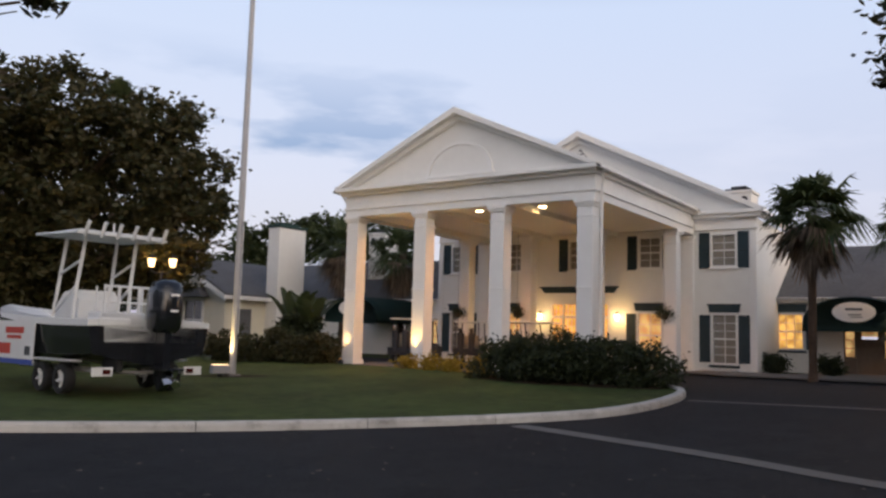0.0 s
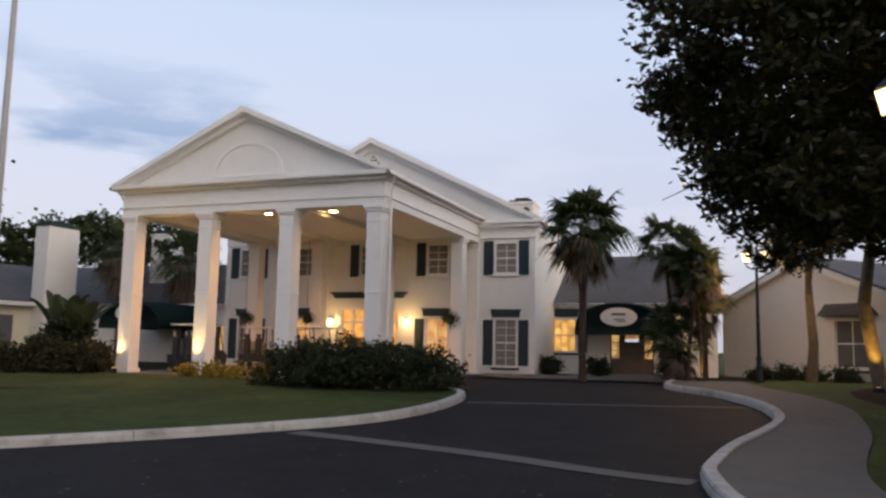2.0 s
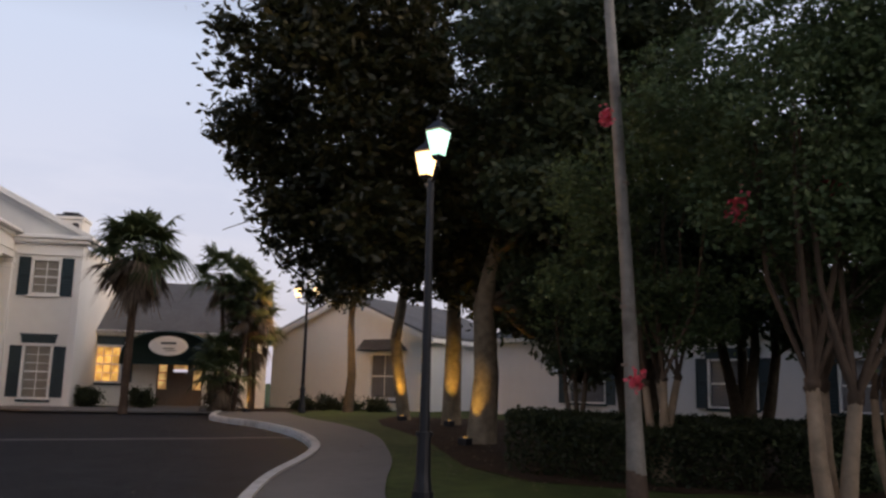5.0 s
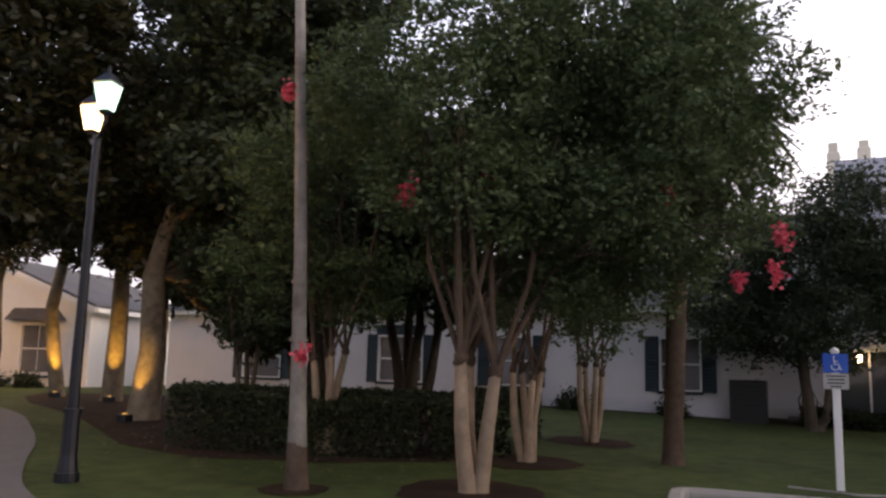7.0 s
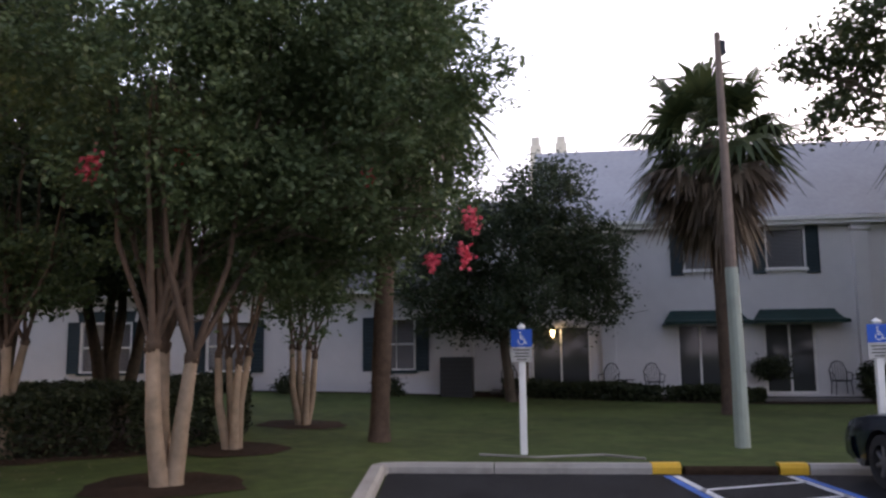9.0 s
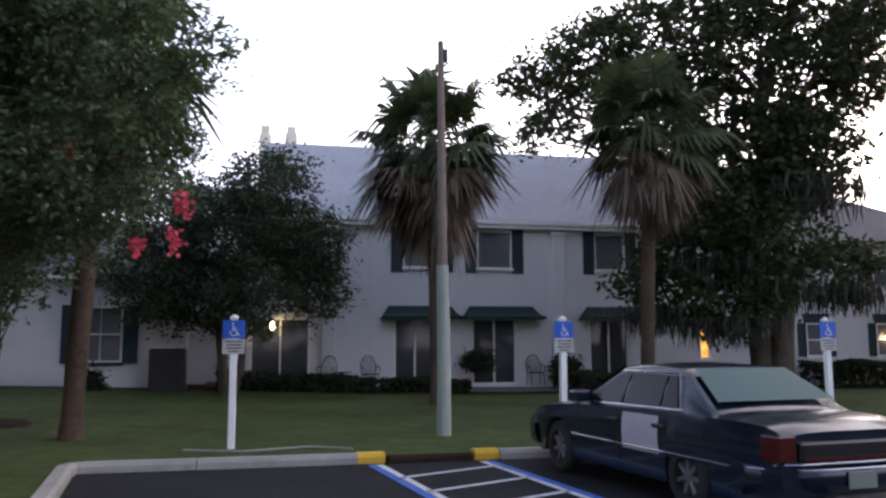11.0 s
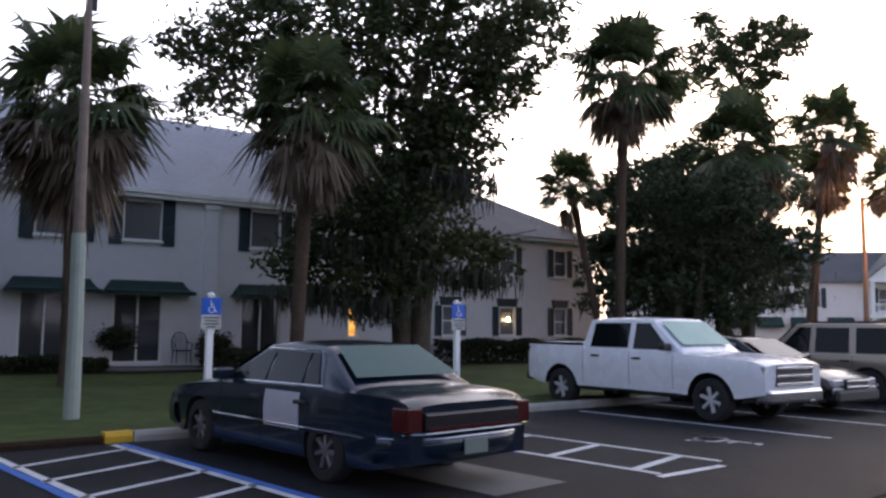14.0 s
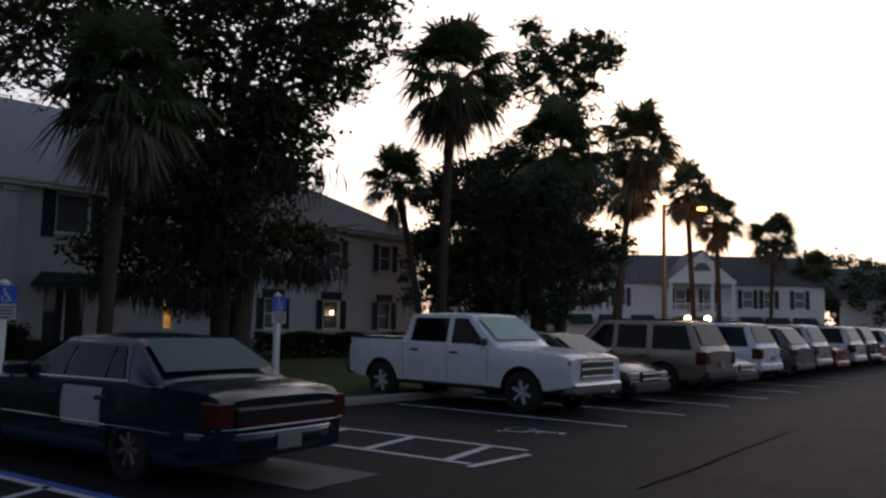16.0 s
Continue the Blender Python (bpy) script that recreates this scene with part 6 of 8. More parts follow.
C = {k: paint("paint_" + k, v, m, q) for k, v, m, q in (("navy", (0.006, 0.015, 0.030), 0.25, 0.2), ("white", (0.72, 0.73, 0.76), 0.0, 0.25), ("tan", (0.24, 0.20, 0.16), 0.5, 0.3), ("silver", (0.36, 0.37, 0.38), 0.5, 0.28), ("grey", (0.10, 0.105, 0.12), 0.5, 0.28), ("black", (0.012, 0.012, 0.014), 0.2, 0.2), ("red", (0.16, 0.018, 0.02), 0.3, 0.25), ("pearl", (0.55, 0.55, 0.55), 0.2, 0.28))}

SEDAN = dict(L=5.1, hw=0.93, r=0.33, axles=(1.5, -1.3), sill=0.22, spokes=7, rim="rim_dark", skirt=0.5,
             belt=[(-2.55, 0.84), (-2.5, 0.89), (-2.4, 0.925), (-2.1, 0.95), (-1.3, 0.965), (-0.2, 0.945), (0.9, 0.92), (1.1, 0.91), (1.7, 0.865), (2.2, 0.80), (2.42, 0.73), (2.55, 0.62)],
             cab=(1.12, 0.22, -0.98, -1.72, 1.40, 0.64), rear="sky_glass", pane_reach=0.885,
             windows=[(0.9, 0.0, 0.2, 0.0), (-0.05, -0.78, -0.05, -0.74), (-0.82, -1.12, -0.78, -0.92)],
             seams=[(0.92, 0.35, 0.9), (-0.02, 0.35, 0.9), (-0.98, 0.62, 0.93)], handles=[(0.08, 0.8), (-0.86, 0.8)], handle="plastic",
             trim=[("rear_bumper", -2.69, 0.36, 0.0, -2.5, 0.58, -0.0, "plastic"), ("tail_light", -2.60, 0.625, 0.665, -2.36, 0.855, 0.865, "red"), ("side_strip", -2.0, 0.535, 0.90, -1.0, 0.545, 0.93, "chrome"),
                   ("side_strip", -0.98, 0.53, 0.905, 1.1, 0.545, 0.938, "chrome")])


def sedan_extra(ob):
    """Wrapped bumpers, chrome lines, lamp panel and plate of the old sedan."""
    for sg, x, nm in ((-1, 2.55, "rear_bumper"), (1, 2.52, "front_bumper")):
        bm = B()
        rows = []
        for z, out, w in ((0.27, -0.10, 0.86), (0.31, 0.0, 0.92), (0.40, 0.07, 0.945), (0.53, 0.09, 0.95), (0.575, 0.06, 0.94), (0.585, 0.0, 0.93)):
            row = []
            for k in range(17):
                u = -1 + k / 8
                e = abs(u) ** 5
                row.append(bm.verts.new((sg * (x + out - 0.42 * e), u * w * (1 - 0.02 * e), z)))
            rows.append(row)
        for a, b in zip(rows, rows[1:]):
            for k in range(16):
                bm.faces.new((a[k], a[k + 1], b[k + 1], b[k]))
        bmesh.ops.recalc_face_normals(bm, faces=bm.faces)
        bp = part(nm, bm, C["navy"], ob, smooth=True)
        bm = B()
        tube(bm, [(sg * (x + 0.085 - 0.40 * abs(u) ** 5), u * 0.94, 0.555) for u in [-0.99 + 0.11 * k for k in range(19)]], 0.009, 6)
        part("chrome_strip", bm, "chrome", bp)
    bm = B()
    box(bm, -2.64, -0.66, 0.63, -2.56, 0.66, 0.80, 0.02)
    part("reflector_panel", bm, "hull_dark", ob)
    bm = B()
    box(bm, -2.645, -0.62, 0.635, -2.64, 0.62, 0.665)
    part("reflector_strip", bm, "red", ob)
    bm = B()
    tube(bm, [(-2.53, 0.87, 0.605), (-2.63, 0.66, 0.61), (-2.63, -0.66, 0.61), (-2.53, -0.87, 0.605)], 0.008, 6)
    part("chrome_strip", bm, "chrome", ob)
    bm = B()
    box(bm, -2.66, -0.16, 0.38, -2.64, 0.16, 0.53, 0.004)
    part("number_plate", bm, "plate", ob)
    for s in (1, -1):
        bm = B()
        tube(bm, [(0.98, s * 0.845, 0.955), (0.0, s * 0.855, 0.972), (-1.2, s * 0.85, 0.985), (-0.97, s * 0.70, 1.345), (0.18, s * 0.69, 1.36), (0.98, s * 0.845, 0.955)], 0.008, 5)
        part("window_moulding", bm, "chrome", ob)


SEDAN["trim"] = SEDAN["trim"][1:]
old = car("sedan", "worn dark navy sedan with a white primer patch on its doors", C["navy"], SEDAN)
sedan_extra(old)
M["primer"] = mat("white_primer", (0.40, 0.40, 0.44), 0.7, var=0.12, scale=5)
bm = B()
k = 6
for i in range(k):
    z0, z1 = 0.5 + 0.4 * i / k, 0.5 + 0.4 * (i + 1) / k

    def yy(z):
        t = min(1, (z - 0.25) / 0.69)
        return 0.93 * (1 - 0.05 * (1 - t) ** 2 - 0.045 * max(0.0, t - 0.55) ** 2 / 0.2) + 0.004
    bm.faces.new([bm.verts.new(p) for p in ((-0.12, yy(z0), z0), (-0.84, yy(z0), z0), (-0.84, yy(z1), z1), (-0.12, yy(z1), z1))])
part("primer_patch", bm, "primer", old, "bare white panel on the door")
place(old, 10, -5.82, 6.6)

TRUCK = dict(L=6.1, hw=1.0, r=0.4, axles=(1.98, -1.92), sill=0.46, ww=0.27, spokes=6, arch=1.27,
             belt=[(-3.05, 1.32), (-1.25, 1.32), (-1.2, 1.27), (1.0, 1.24), (1.25, 1.22), (2.4, 1.17), (2.85, 1.13), (3.0, 1.09), (3.05, 1.05)],
             cab=(1.38, 0.55, -1.12, -1.26, 1.88, 0.78), screen="screen",
             windows=[(1.06, 0.14, 0.5, 0.14), (0.0, -1.04, 0.0, -0.98)],
             seams=[(1.16, 0.55, 1.2), (0.07, 0.55, 1.22), (-1.22, 0.55, 1.28)], handles=[(0.26, 1.1), (-0.86, 1.12)], mirror="plastic",
             trim=[("tail_light", -3.08, 0.98, 0.68, -2.93, 1.26, 0.88, "red"), ("side_step", -1.2, 0.42, 0.9, 1.3, 0.47, 1.0, "plastic"), ("bed_rail", -2.95, 1.325, 0.86, -1.3, 1.375, 0.97, "plastic")])
tr = car("pickup_truck", "clean white crew-cab pickup truck backed into its space", C["white"], TRUCK, "pickup truck")


def front_end(ob, x, hw, z0, zg, grille, lamp_mat="lens", chrome=True, tall=0.3):
    bm = B()
    box(bm, x - 0.2, -hw * 0.86, z0, x + 0.12, hw * 0.86, z0 + 0.24, 0.05)
    part("front_bumper", bm, "chrome" if chrome else "plastic", ob)
    bm = B()
    box(bm, x - 0.1, -grille, zg, x + 0.075, grille, zg + tall, 0.015)
    g = part("grille", bm, "plastic", ob)
    for k in range(3):
        bm = B()
        box(bm, x + 0.05, -grille, zg + (0.04 + k * 0.38) * tall, x + 0.095, grille, zg + (0.16 + k * 0.38) * tall, 0.008)
        part("grille_bar", bm, "chrome", g)
    for s in (1, -1):
        bm = B()
        box(bm, x - 0.28, s * (grille + 0.01), zg + 0.02, x + 0.03, s * hw * 0.885, zg + tall * 0.48, 0.02)
        box(bm, x - 0.28, s * (grille + 0.01), zg + tall * 0.53, x + 0.03, s * hw * 0.885, zg + tall * 0.97, 0.02)
        hl = part("headlight", bm, lamp_mat, ob)
        bm = B()
        box(bm, x - 0.26, s * hw * 0.82, zg + 0.04, x - 0.14, s * hw * 0.9, zg + tall * 0.9, 0.015)
        part("indicator", bm, "amber", hl)


front_end(tr, 3.03, 1.0, 0.4, 0.7, 0.58, tall=0.37)
bm = B()
box(bm, -2.86, -0.86, 1.3, -1.3, 0.86, 1.345, 0.01)
part("tonneau_cover", bm, "plastic", tr)
bm = B()
box(bm, -3.2, -0.85, 0.5, -3.0, 0.85, 0.68, 0.03)
part("rear_bumper", bm, "plastic", tr)
place(tr, 11.62, -14.17, 179.5)
tr.matrix_world = tr.matrix_world @ Matrix.Scale(0.95, 4)

SUV = dict(L=4.85, hw=0.93, r=0.37, axles=(1.5, -1.36), sill=0.38, ww=0.24, spokes=6,
           belt=[(-2.42, 1.02), (-1.0, 1.06), (1.0, 1.04), (2.1, 0.95), (2.35, 0.85), (2.42, 0.78)],
           cab=(1.15, 0.4, -2.0, -2.36, 1.74, 0.72),
           windows=[(0.85, 0.02, 0.3, 0.0), (-0.12, -0.92, -0.12, -0.9), (-1.08, -2.1, -1.06, -1.9)],
           seams=[(0.95, 0.5, 1.02), (-0.05, 0.5, 1.02), (-1.02, 0.75, 1.04)], handles=[(0.12, 0.92), (-0.85, 0.92)],
           trim=[("tail_light", -2.46, 0.75, 0.62, -2.2, 1.05, 0.885, "red"), ("roof_rail", -1.9, 1.77, 0.6, 0.3, 1.81, 0.64, "plastic")])
VAN = dict(L=5.0, hw=0.98, r=0.34, axles=(1.55, -1.45), sill=0.3, spokes=5,
           belt=[(-2.5, 0.98), (-1.0, 1.02), (1.2, 0.98), (2.2, 0.85), (2.44, 0.72), (2.5, 0.66)],
           cab=(1.6, 0.5, -1.9, -2.42, 1.66, 0.74), windows=[(1.15, 0.1, 0.45, 0.1), (0.0, -0.95, 0.0, -0.92), (-1.08, -2.1, -1.06, -1.85)],
           seams=[(1.0, 0.4, 0.95), (0.05, 0.4, 0.96), (-1.0, 0.4, 0.98)], handles=[(0.2, 0.86), (-0.8, 0.88)],
           trim=[("tail_light", -2.53, 0.8, 0.6, -2.3, 0.98, 0.9, "red")])
SED2 = dict(L=4.75, hw=0.9, r=0.32, axles=(1.42, -1.32), sill=0.24, spokes=5,
            belt=[(-2.37, 0.85), (-2.2, 0.93), (-1.3, 0.97), (0.9, 0.92), (2.0, 0.78), (2.3, 0.66), (2.37, 0.6)],
            cab=(1.15, 0.2, -0.9, -1.75, 1.42, 0.62), windows=[(0.8, 0.0, 0.1, 0.0), (-0.08, -0.85, -0.06, -0.8), (-0.92, -1.35, -0.88, -1.0)],
            seams=[(0.92, 0.35, 0.9), (-0.04, 0.35, 0.92), (-0.98, 0.6, 0.95)], handles=[(0.08, 0.82), (-0.84, 0.84)],
            trim=[("tail_light", -2.4, 0.68, 0.5, -2.15, 0.86, 0.82, "red")])


def bumpers(ob, L, hw, z, material):
    for x0, x1, nm in ((-L / 2 - 0.07, -L / 2 + 0.2, "rear_bumper"), (L / 2 - 0.2, L / 2 + 0.07, "front_bumper")):
        bm = B()
        box(bm, x0, -hw * 0.88, z, x1, hw * 0.88, z + 0.22, 0.05)
        part(nm, bm, material, ob)
    bm = B()
    box(bm, -L / 2 - 0.085, -0.17, z + 0.3, -L / 2 - 0.06, 0.17, z + 0.42)
    part("number_plate", bm, "lens", ob)


def lot_car(name, label, colour, spec, x, y, yaw, cat):
    ob = car(name, label, C[colour], spec, cat, "cars parked along the lot")
    bumpers(ob, spec["L"], spec["hw"], spec["sill"] + 0.02, "plastic" if colour in ("tan", "grey") else C[colour])
    if abs(yaw) > 90:
        front_end(ob, spec["L"] / 2 - 0.02, spec["hw"], spec["sill"], spec["belt"][-1][1] - 0.22, 0.4, chrome=False)
    return place(ob, x - 0.32 + 0.056 * (-14.2 - y), y, yaw - 1.5)


lot_car("sedan", "black sedan parked nose outward beside the pickup", "black", SED2, 11.6, -16.9, 181, "car")
lot_car("suv", "tan four-door sport utility vehicle with roof rails", "tan", SUV, 11.35, -20.2, 2, "suv")
lot_car("sedan", "silver sedan parked nose outward", "silver", SED2, 11.5, -22.6, 181, "car")
lot_car("suv", "white crossover parked nose to the kerb", "white", SUV, 11.7, -25.4, 1, "suv")
lot_car("minivan", "dark grey minivan parked nose to the kerb", "grey", VAN, 11.6, -28.3, 1, "minivan")
lot_car("suv", "silver crossover parked nose to the kerb", "silver", SUV, 11.6, -31.0, 1, "suv")
lot_car("sedan", "dark red sedan parked nose to the kerb", "red", SED2, 11.6, -33.8, 1, "car")
lot_car("suv", "pearl white crossover in the parking row", "pearl", SUV, 11.6, -36.6, 1, "suv")
lot_car("suv", "black sport utility vehicle in the parking row", "black", SUV, 11.6, -39.4, 1, "suv")
for i, (kind, src, y) in enumerate((("sedan", "red", -42.2), ("minivan", "silver", -45.0), ("sedan", "grey", -47.8), ("suv", "white", -50.6), ("sedan", "silver", -53.4), ("suv", "grey", -56.2), ("sedan", "black", -59.0), ("suv", "silver", -61.8), ("sedan", "pearl", -64.6), ("suv", "black", -67.4))):
    lot_car(kind, {"red": "dark red", "pearl": "pearl white"}.get(src, src) + " " + {"suv": "crossover", "sedan": "sedan", "minivan": "minivan"}[kind] + " far along the parking row", src, {"sedan": SED2, "suv": SUV, "minivan": VAN}[kind], 11.7, y, 1, "car")

# ---- more planting ----
tree("magnolia_tree", (-9.59, 6.4), 2.6, 0.2, [(-8.31, 7.04, 5.2, 1.3), (-9.88, 5.89, 6.4, 1.6), (-5, 8.34, 4.45, 0.25), (-5.45, 8.23, 4.5, 0.25), (-4.9, 8.29, 5.25, 0.22), (-10.62, 7.36, 5.0, 1.4)], 9000, 0.2, "magnolia_leaf", "dark magnolia whose branch tips reach over the drive", 101, clump=0.2, slim=0.42)
tree("oak_tree", (20.6, 26.9), 3.4, 0.2, [(19.74, 26.09, 6.0, 1.3), (20.75, 25.71, 6.5, 1.3), (19.16, 24.78, 5.6, 1.0), (20.48, 24.2, 7.0, 1.3), (18.79, 23.17, 6.6, 1.2)], 12000, 0.22, "magnolia_leaf", "dark tree in front of the gabled pavilion", 102)
tree("oak_tree", (20.99, -27.54), 2.0, 0.22, [(21.65, -25.67, 6.7, 1.6), (21.6, -27.07, 3.6, 1.8), (19.18, -27.58, 6.3, 1.6), (17.71, -29.42, 4.8, 1.1), (20.14, -28.81, 3.0, 1.5)], 20000, 0.22, "dark_leaf", "dark dense tree under the palms beside the lot", 103, trunks=2, spread=0.4)
tree("oak_tree", (-16.58, 37.69), 1.8, 0.25, [(-19.95, 36.89, 4.3, 2.1), (-17.34, 36.37, 3.7, 1.5), (-21.02, 35.95, 3.6, 2.0), (-15.36, 37.23, 4.5, 1.6), (-13.43, 36.29, 4.6, 1.3)], 16000, 0.32, "left_leaf", "dark lower trees under the large oak", 104, clump=0.5)
tree("oak_tree", (-30.74, 58.76), 1.5, 0.3, [(-34, 60.66, 3.8, 2.6), (-30.21, 60.88, 3.9, 2.3), (-36.38, 56.68, 4.3, 3.2), (-25.31, 57.73, 3.9, 2.2), (-20.75, 59.07, 3.5, 2.2), (-41.67, 56.42, 5, 3.5)], 9000, 0.45, "dark_leaf", "dark distant trees beyond the lawn", 105, clump=0.7)
tree("crape_myrtle", (10.78, 4.05), 1.8, 0.045, [(9.81, 4.56, 3.7, 0.5), (10.55, 3.13, 4.0, 0.8), (11.27, 1.6, 5.5, 1.0), (9.94, 3.54, 3.9, 0.7), (10.87, 0.99, 4.7, 0.8), (10.77, 2.01, 3.9, 0.8), (11.46, 2.92, 3.0, 0.6), (11.18, 0.18, 5.3, 0.6), (11.87, 1.6, 3.0, 0.5), (11.36, 2.62, 6.6, 1.1), (10.14, 3.64, 6.2, 1.1), (12.35, 3.63, 5.8, 1.0), (11.57, 0.98, 6.4, 0.9)], 46000, 0.095, "crape_leaf", "leafy crape myrtle growing close beside another", 106, bark="bark_pale", clump=0.22, trunks=1, spread=0.1)
tree("dark_tree", (18.36, 8.76), 2.4, 0.14, [(17.83, 9.68, 5.5, 1.6), (18.7, 7.73, 6.5, 1.7), (19.44, 6.06, 5.6, 1.5), (17.95, 5.04, 7.0, 1.6), (18.57, 3.6, 5.4, 1.3), (18.89, 8.14, 3.8, 1.2), (19.01, 10.71, 4.4, 1.3), (17.47, 2.99, 7.5, 1.4), (12.32, 10.18, 8.6, 1.3), (13.24, 8.91, 8.6, 1.1), (13.65, 7.83, 8.9, 1.0), (13.23, 9.6, 6.8, 1.0), (14.94, 8.75, 4.9, 0.8), (12.71, 10.39, 5.5, 0.9), (14.13, 9.03, 4.2, 0.7)], 64000, 0.19, "dark_leaf", "dark leafy trees in front of the low wing", 107, trunks=4, spread=0.6)
drape("mulch", [(11.02, 10.45), (10.74, 8.65), (11.66, 6.99), (13.12, 5.28), (15.53, 5.36), (18.9, 7.62), (21.79, 12.25), (22.17, 19.25), (19.6, 22.69), (17.14, 20.64), (14.89, 17.6), (13.16, 13.88)], 0.112, "soil", label="brown mulch bed under the trees", category="mulch")
drape("mulch", [(26.23, 12.24), (26.34, -4.69), (25.64, -31.52), (27.63, -31.6), (28.45, 12.22)], 0.112, "soil", label="dark planting bed along the motel wall", category="mulch")
drape("mulch", [(8.28, 34.74), (13.46, 29.84), (14.69, 28.38), (15.53, 26.5), (17.93, 26.35), (20.71, 27.7), (23.5, 28.26), (23.39, 34.25), (17.38, 34.13)], 0.01, "soil", label="dark planting bed along the clubhouse wing", category="mulch")
drape("pavement", [hp(u, v, 0)[:2] for u, v in ((5.75, -2.8), (7.35, -4.0), (10.35, -3.8), (13.95, -3.2), (13.95, 3.6), (9.45, 3.6), (9.15, -0.4), (5.75, -0.2))], 0.06, "concrete", thick=0.05, label="pale concrete walk before the clubhouse wing", category="pavement")

tree("oak_tree", (21.5, -32.0), 2.6, 0.24, [(24.8, -30.5, 7.7, 1.7), (24.9, -32.9, 9.2, 1.5), (23.1, -31.8, 6.4, 1.8), (22.7, -34.5, 5.3, 1.7), (23.0, -36.6, 8.4, 1.3), (22.9, -29.4, 4.6, 1.8), (25.2, -27.5, 5.1, 0.9), (23.5, -36.3, 9.6, 1.1)], 36000, 0.24, "oak_leaf", "tall dark trees filling the gaps behind the palm row", 111, trunks=3, spread=0.9, clump=0.42)
# unseen trees added behind the viewpoint to block low western skylight
for k, (x, y) in enumerate(((-27, -24), (-30, -14), (-28, -5), (-31, 4), (-30, 13))):
    tree("oak_tree", (x, y), 4.0, 0.35, [(x, y, 8.5, 3.4), (x + 1.5, y - 2.5, 6.0, 3.0), (x - 1.0, y + 2.6, 6.4, 3.1), (x, y, 12.0, 2.6), (x + 1.0, y + 1.0, 3.6, 2.4)], 7000, 0.6, "dark_leaf", "tall dark tree added out of view to block low skylight", 120 + k, clump=0.7)


# ---- fallen leaves ----
def litter(n, seed, cx, cy, rx, ry, dz):
    rng = np.random.default_rng(seed)
    x, y = cx + rng.uniform(-rx, rx, n), cy + rng.uniform(-ry, ry, n)
    z = np.array([gz(a, b) for a, b in zip(x, y)]) + dz
    q = leaf_quads(rng, np.stack([x, y, z], 1), 0.09, 0.6)
    q[:, :, 2] = z[:, None] + rng.uniform(0, 0.012, (n, 4))
    return mesh_quads("fallen_leaves", q, "dead_leaf", None)


tagged(litter(150, 1, -1, 11, 7, 3.5, 0.01), "scattered brown fallen leaves on the asphalt", "leaves", kind="stuff")
tagged(litter(700, 2, 13.5, 9.5, 3.5, 4.5, 0.13), "brown fallen leaves on lawn and mulch", "leaves", kind="stuff")


# ---- lamp posts ----
def lamp_post(x, y, h, ang, label, colours, watts, arm=0.55):
    root = tagged(new("street_lamp"), label, "street lamp")
    root.matrix_world = pose(x, y, gz(x, y) + 0.1, 0, 0, ang)
    bm = B()
    for p, r0, r1, hh in (((0, 0, -0.1), 0.15, 0.15, 0.22), ((0, 0, 0.12), 0.13, 0.1, 0.23), ((0, 0, 0.35), 0.105, 0.095, 0.5), ((0, 0, 0.85), 0.12, 0.12, 0.06)):
        cyl(bm, p, r0, r1, hh, 12)
    part("base", bm, "iron", root)
    bm = B()
    tube(bm, [(0, 0, 0.85), (0, 0, h * 0.5), (0, 0, h - 0.75)], [0.075, 0.062, 0.05], 12)
    part("pole", bm, "iron", root)
    bm = B()
    tube(bm, [(-arm, 0, h - 0.62), (-arm, 0, h - 0.7), (-arm * 0.5, 0, h - 0.82), (0, 0, h - 0.78), (arm * 0.5, 0, h - 0.82), (arm, 0, h - 0.7), (arm, 0, h - 0.62)], 0.028, 8)
    part("arm", bm, "iron", root)
    for s, c in ((-1, colours[0]), (1, colours[1])):
        bm = B()
        m = Matrix.Translation((s * arm, 0, 0))
        cyl(bm, (0, 0, h - 0.62), 0.07, 0.1, 0.06, 4, m)
        ln = part("lantern", bm, "iron", root)
        bm = B()
        cyl(bm, (0, 0, h - 0.2), 0.2, 0.05, 0.14, 4, m)
        cyl(bm, (0, 0, h - 0.065), 0.03, 0.01, 0.1, 8, m)
        part("cap", bm, "iron", ln)
        bm = B()
        cyl(bm, (0, 0, h - 0.56), 0.1, 0.175, 0.34, 4, m)
        g = part("glass", bm, c, ln)
        g.visible_shadow = False
        a = radians(ang)
        lamp("lantern_light", 'POINT', (x + math.cos(a) * s * arm, y + math.sin(a) * s * arm, gz(x, y) + 0.1 + h - 0.4), watts, (1.0, 0.56, 0.2), 0.12)
    return root


lamp_post(8.2, 8.39, 5.25, 57, "black double-lantern street lamp on the lawn, lit", ("bulbg", "bulbw"), 38)
lamp_post(17.84, 26.05, 4.9, 130, "black double-lantern street lamp by the pavilion, lit", ("bulbw", "bulbw"), 260, 0.36)
lamp_post(-12.31, 32.52, 4.25, 0, "black double-lantern street lamp behind the lawn, lit", ("bulbw", "bulbw"), 130, 0.44)


def uplight(x, y, aim, watts, col, label, spot=60, z=None):
    zz = gz(x, y) + 0.1 if z is None else z
    root = tagged(new("ground_spotlight"), label, "spotlight")
    root.location = (x, y, zz)
    bm = B()
    box(bm, -0.12, -0.12, 0.0, 0.12, 0.12, 0.16, 0.02)
    part("housing", bm, "iron", root)
    bm = B()
    cyl(bm, (0, 0, 0.162), 0.05, 0.05, 0.02, 12)
    part("lens", bm, "lit", root)
    lamp("ground_spot", 'SPOT', (x, y, zz + 0.24), watts, col, 0.05, aim, spot)


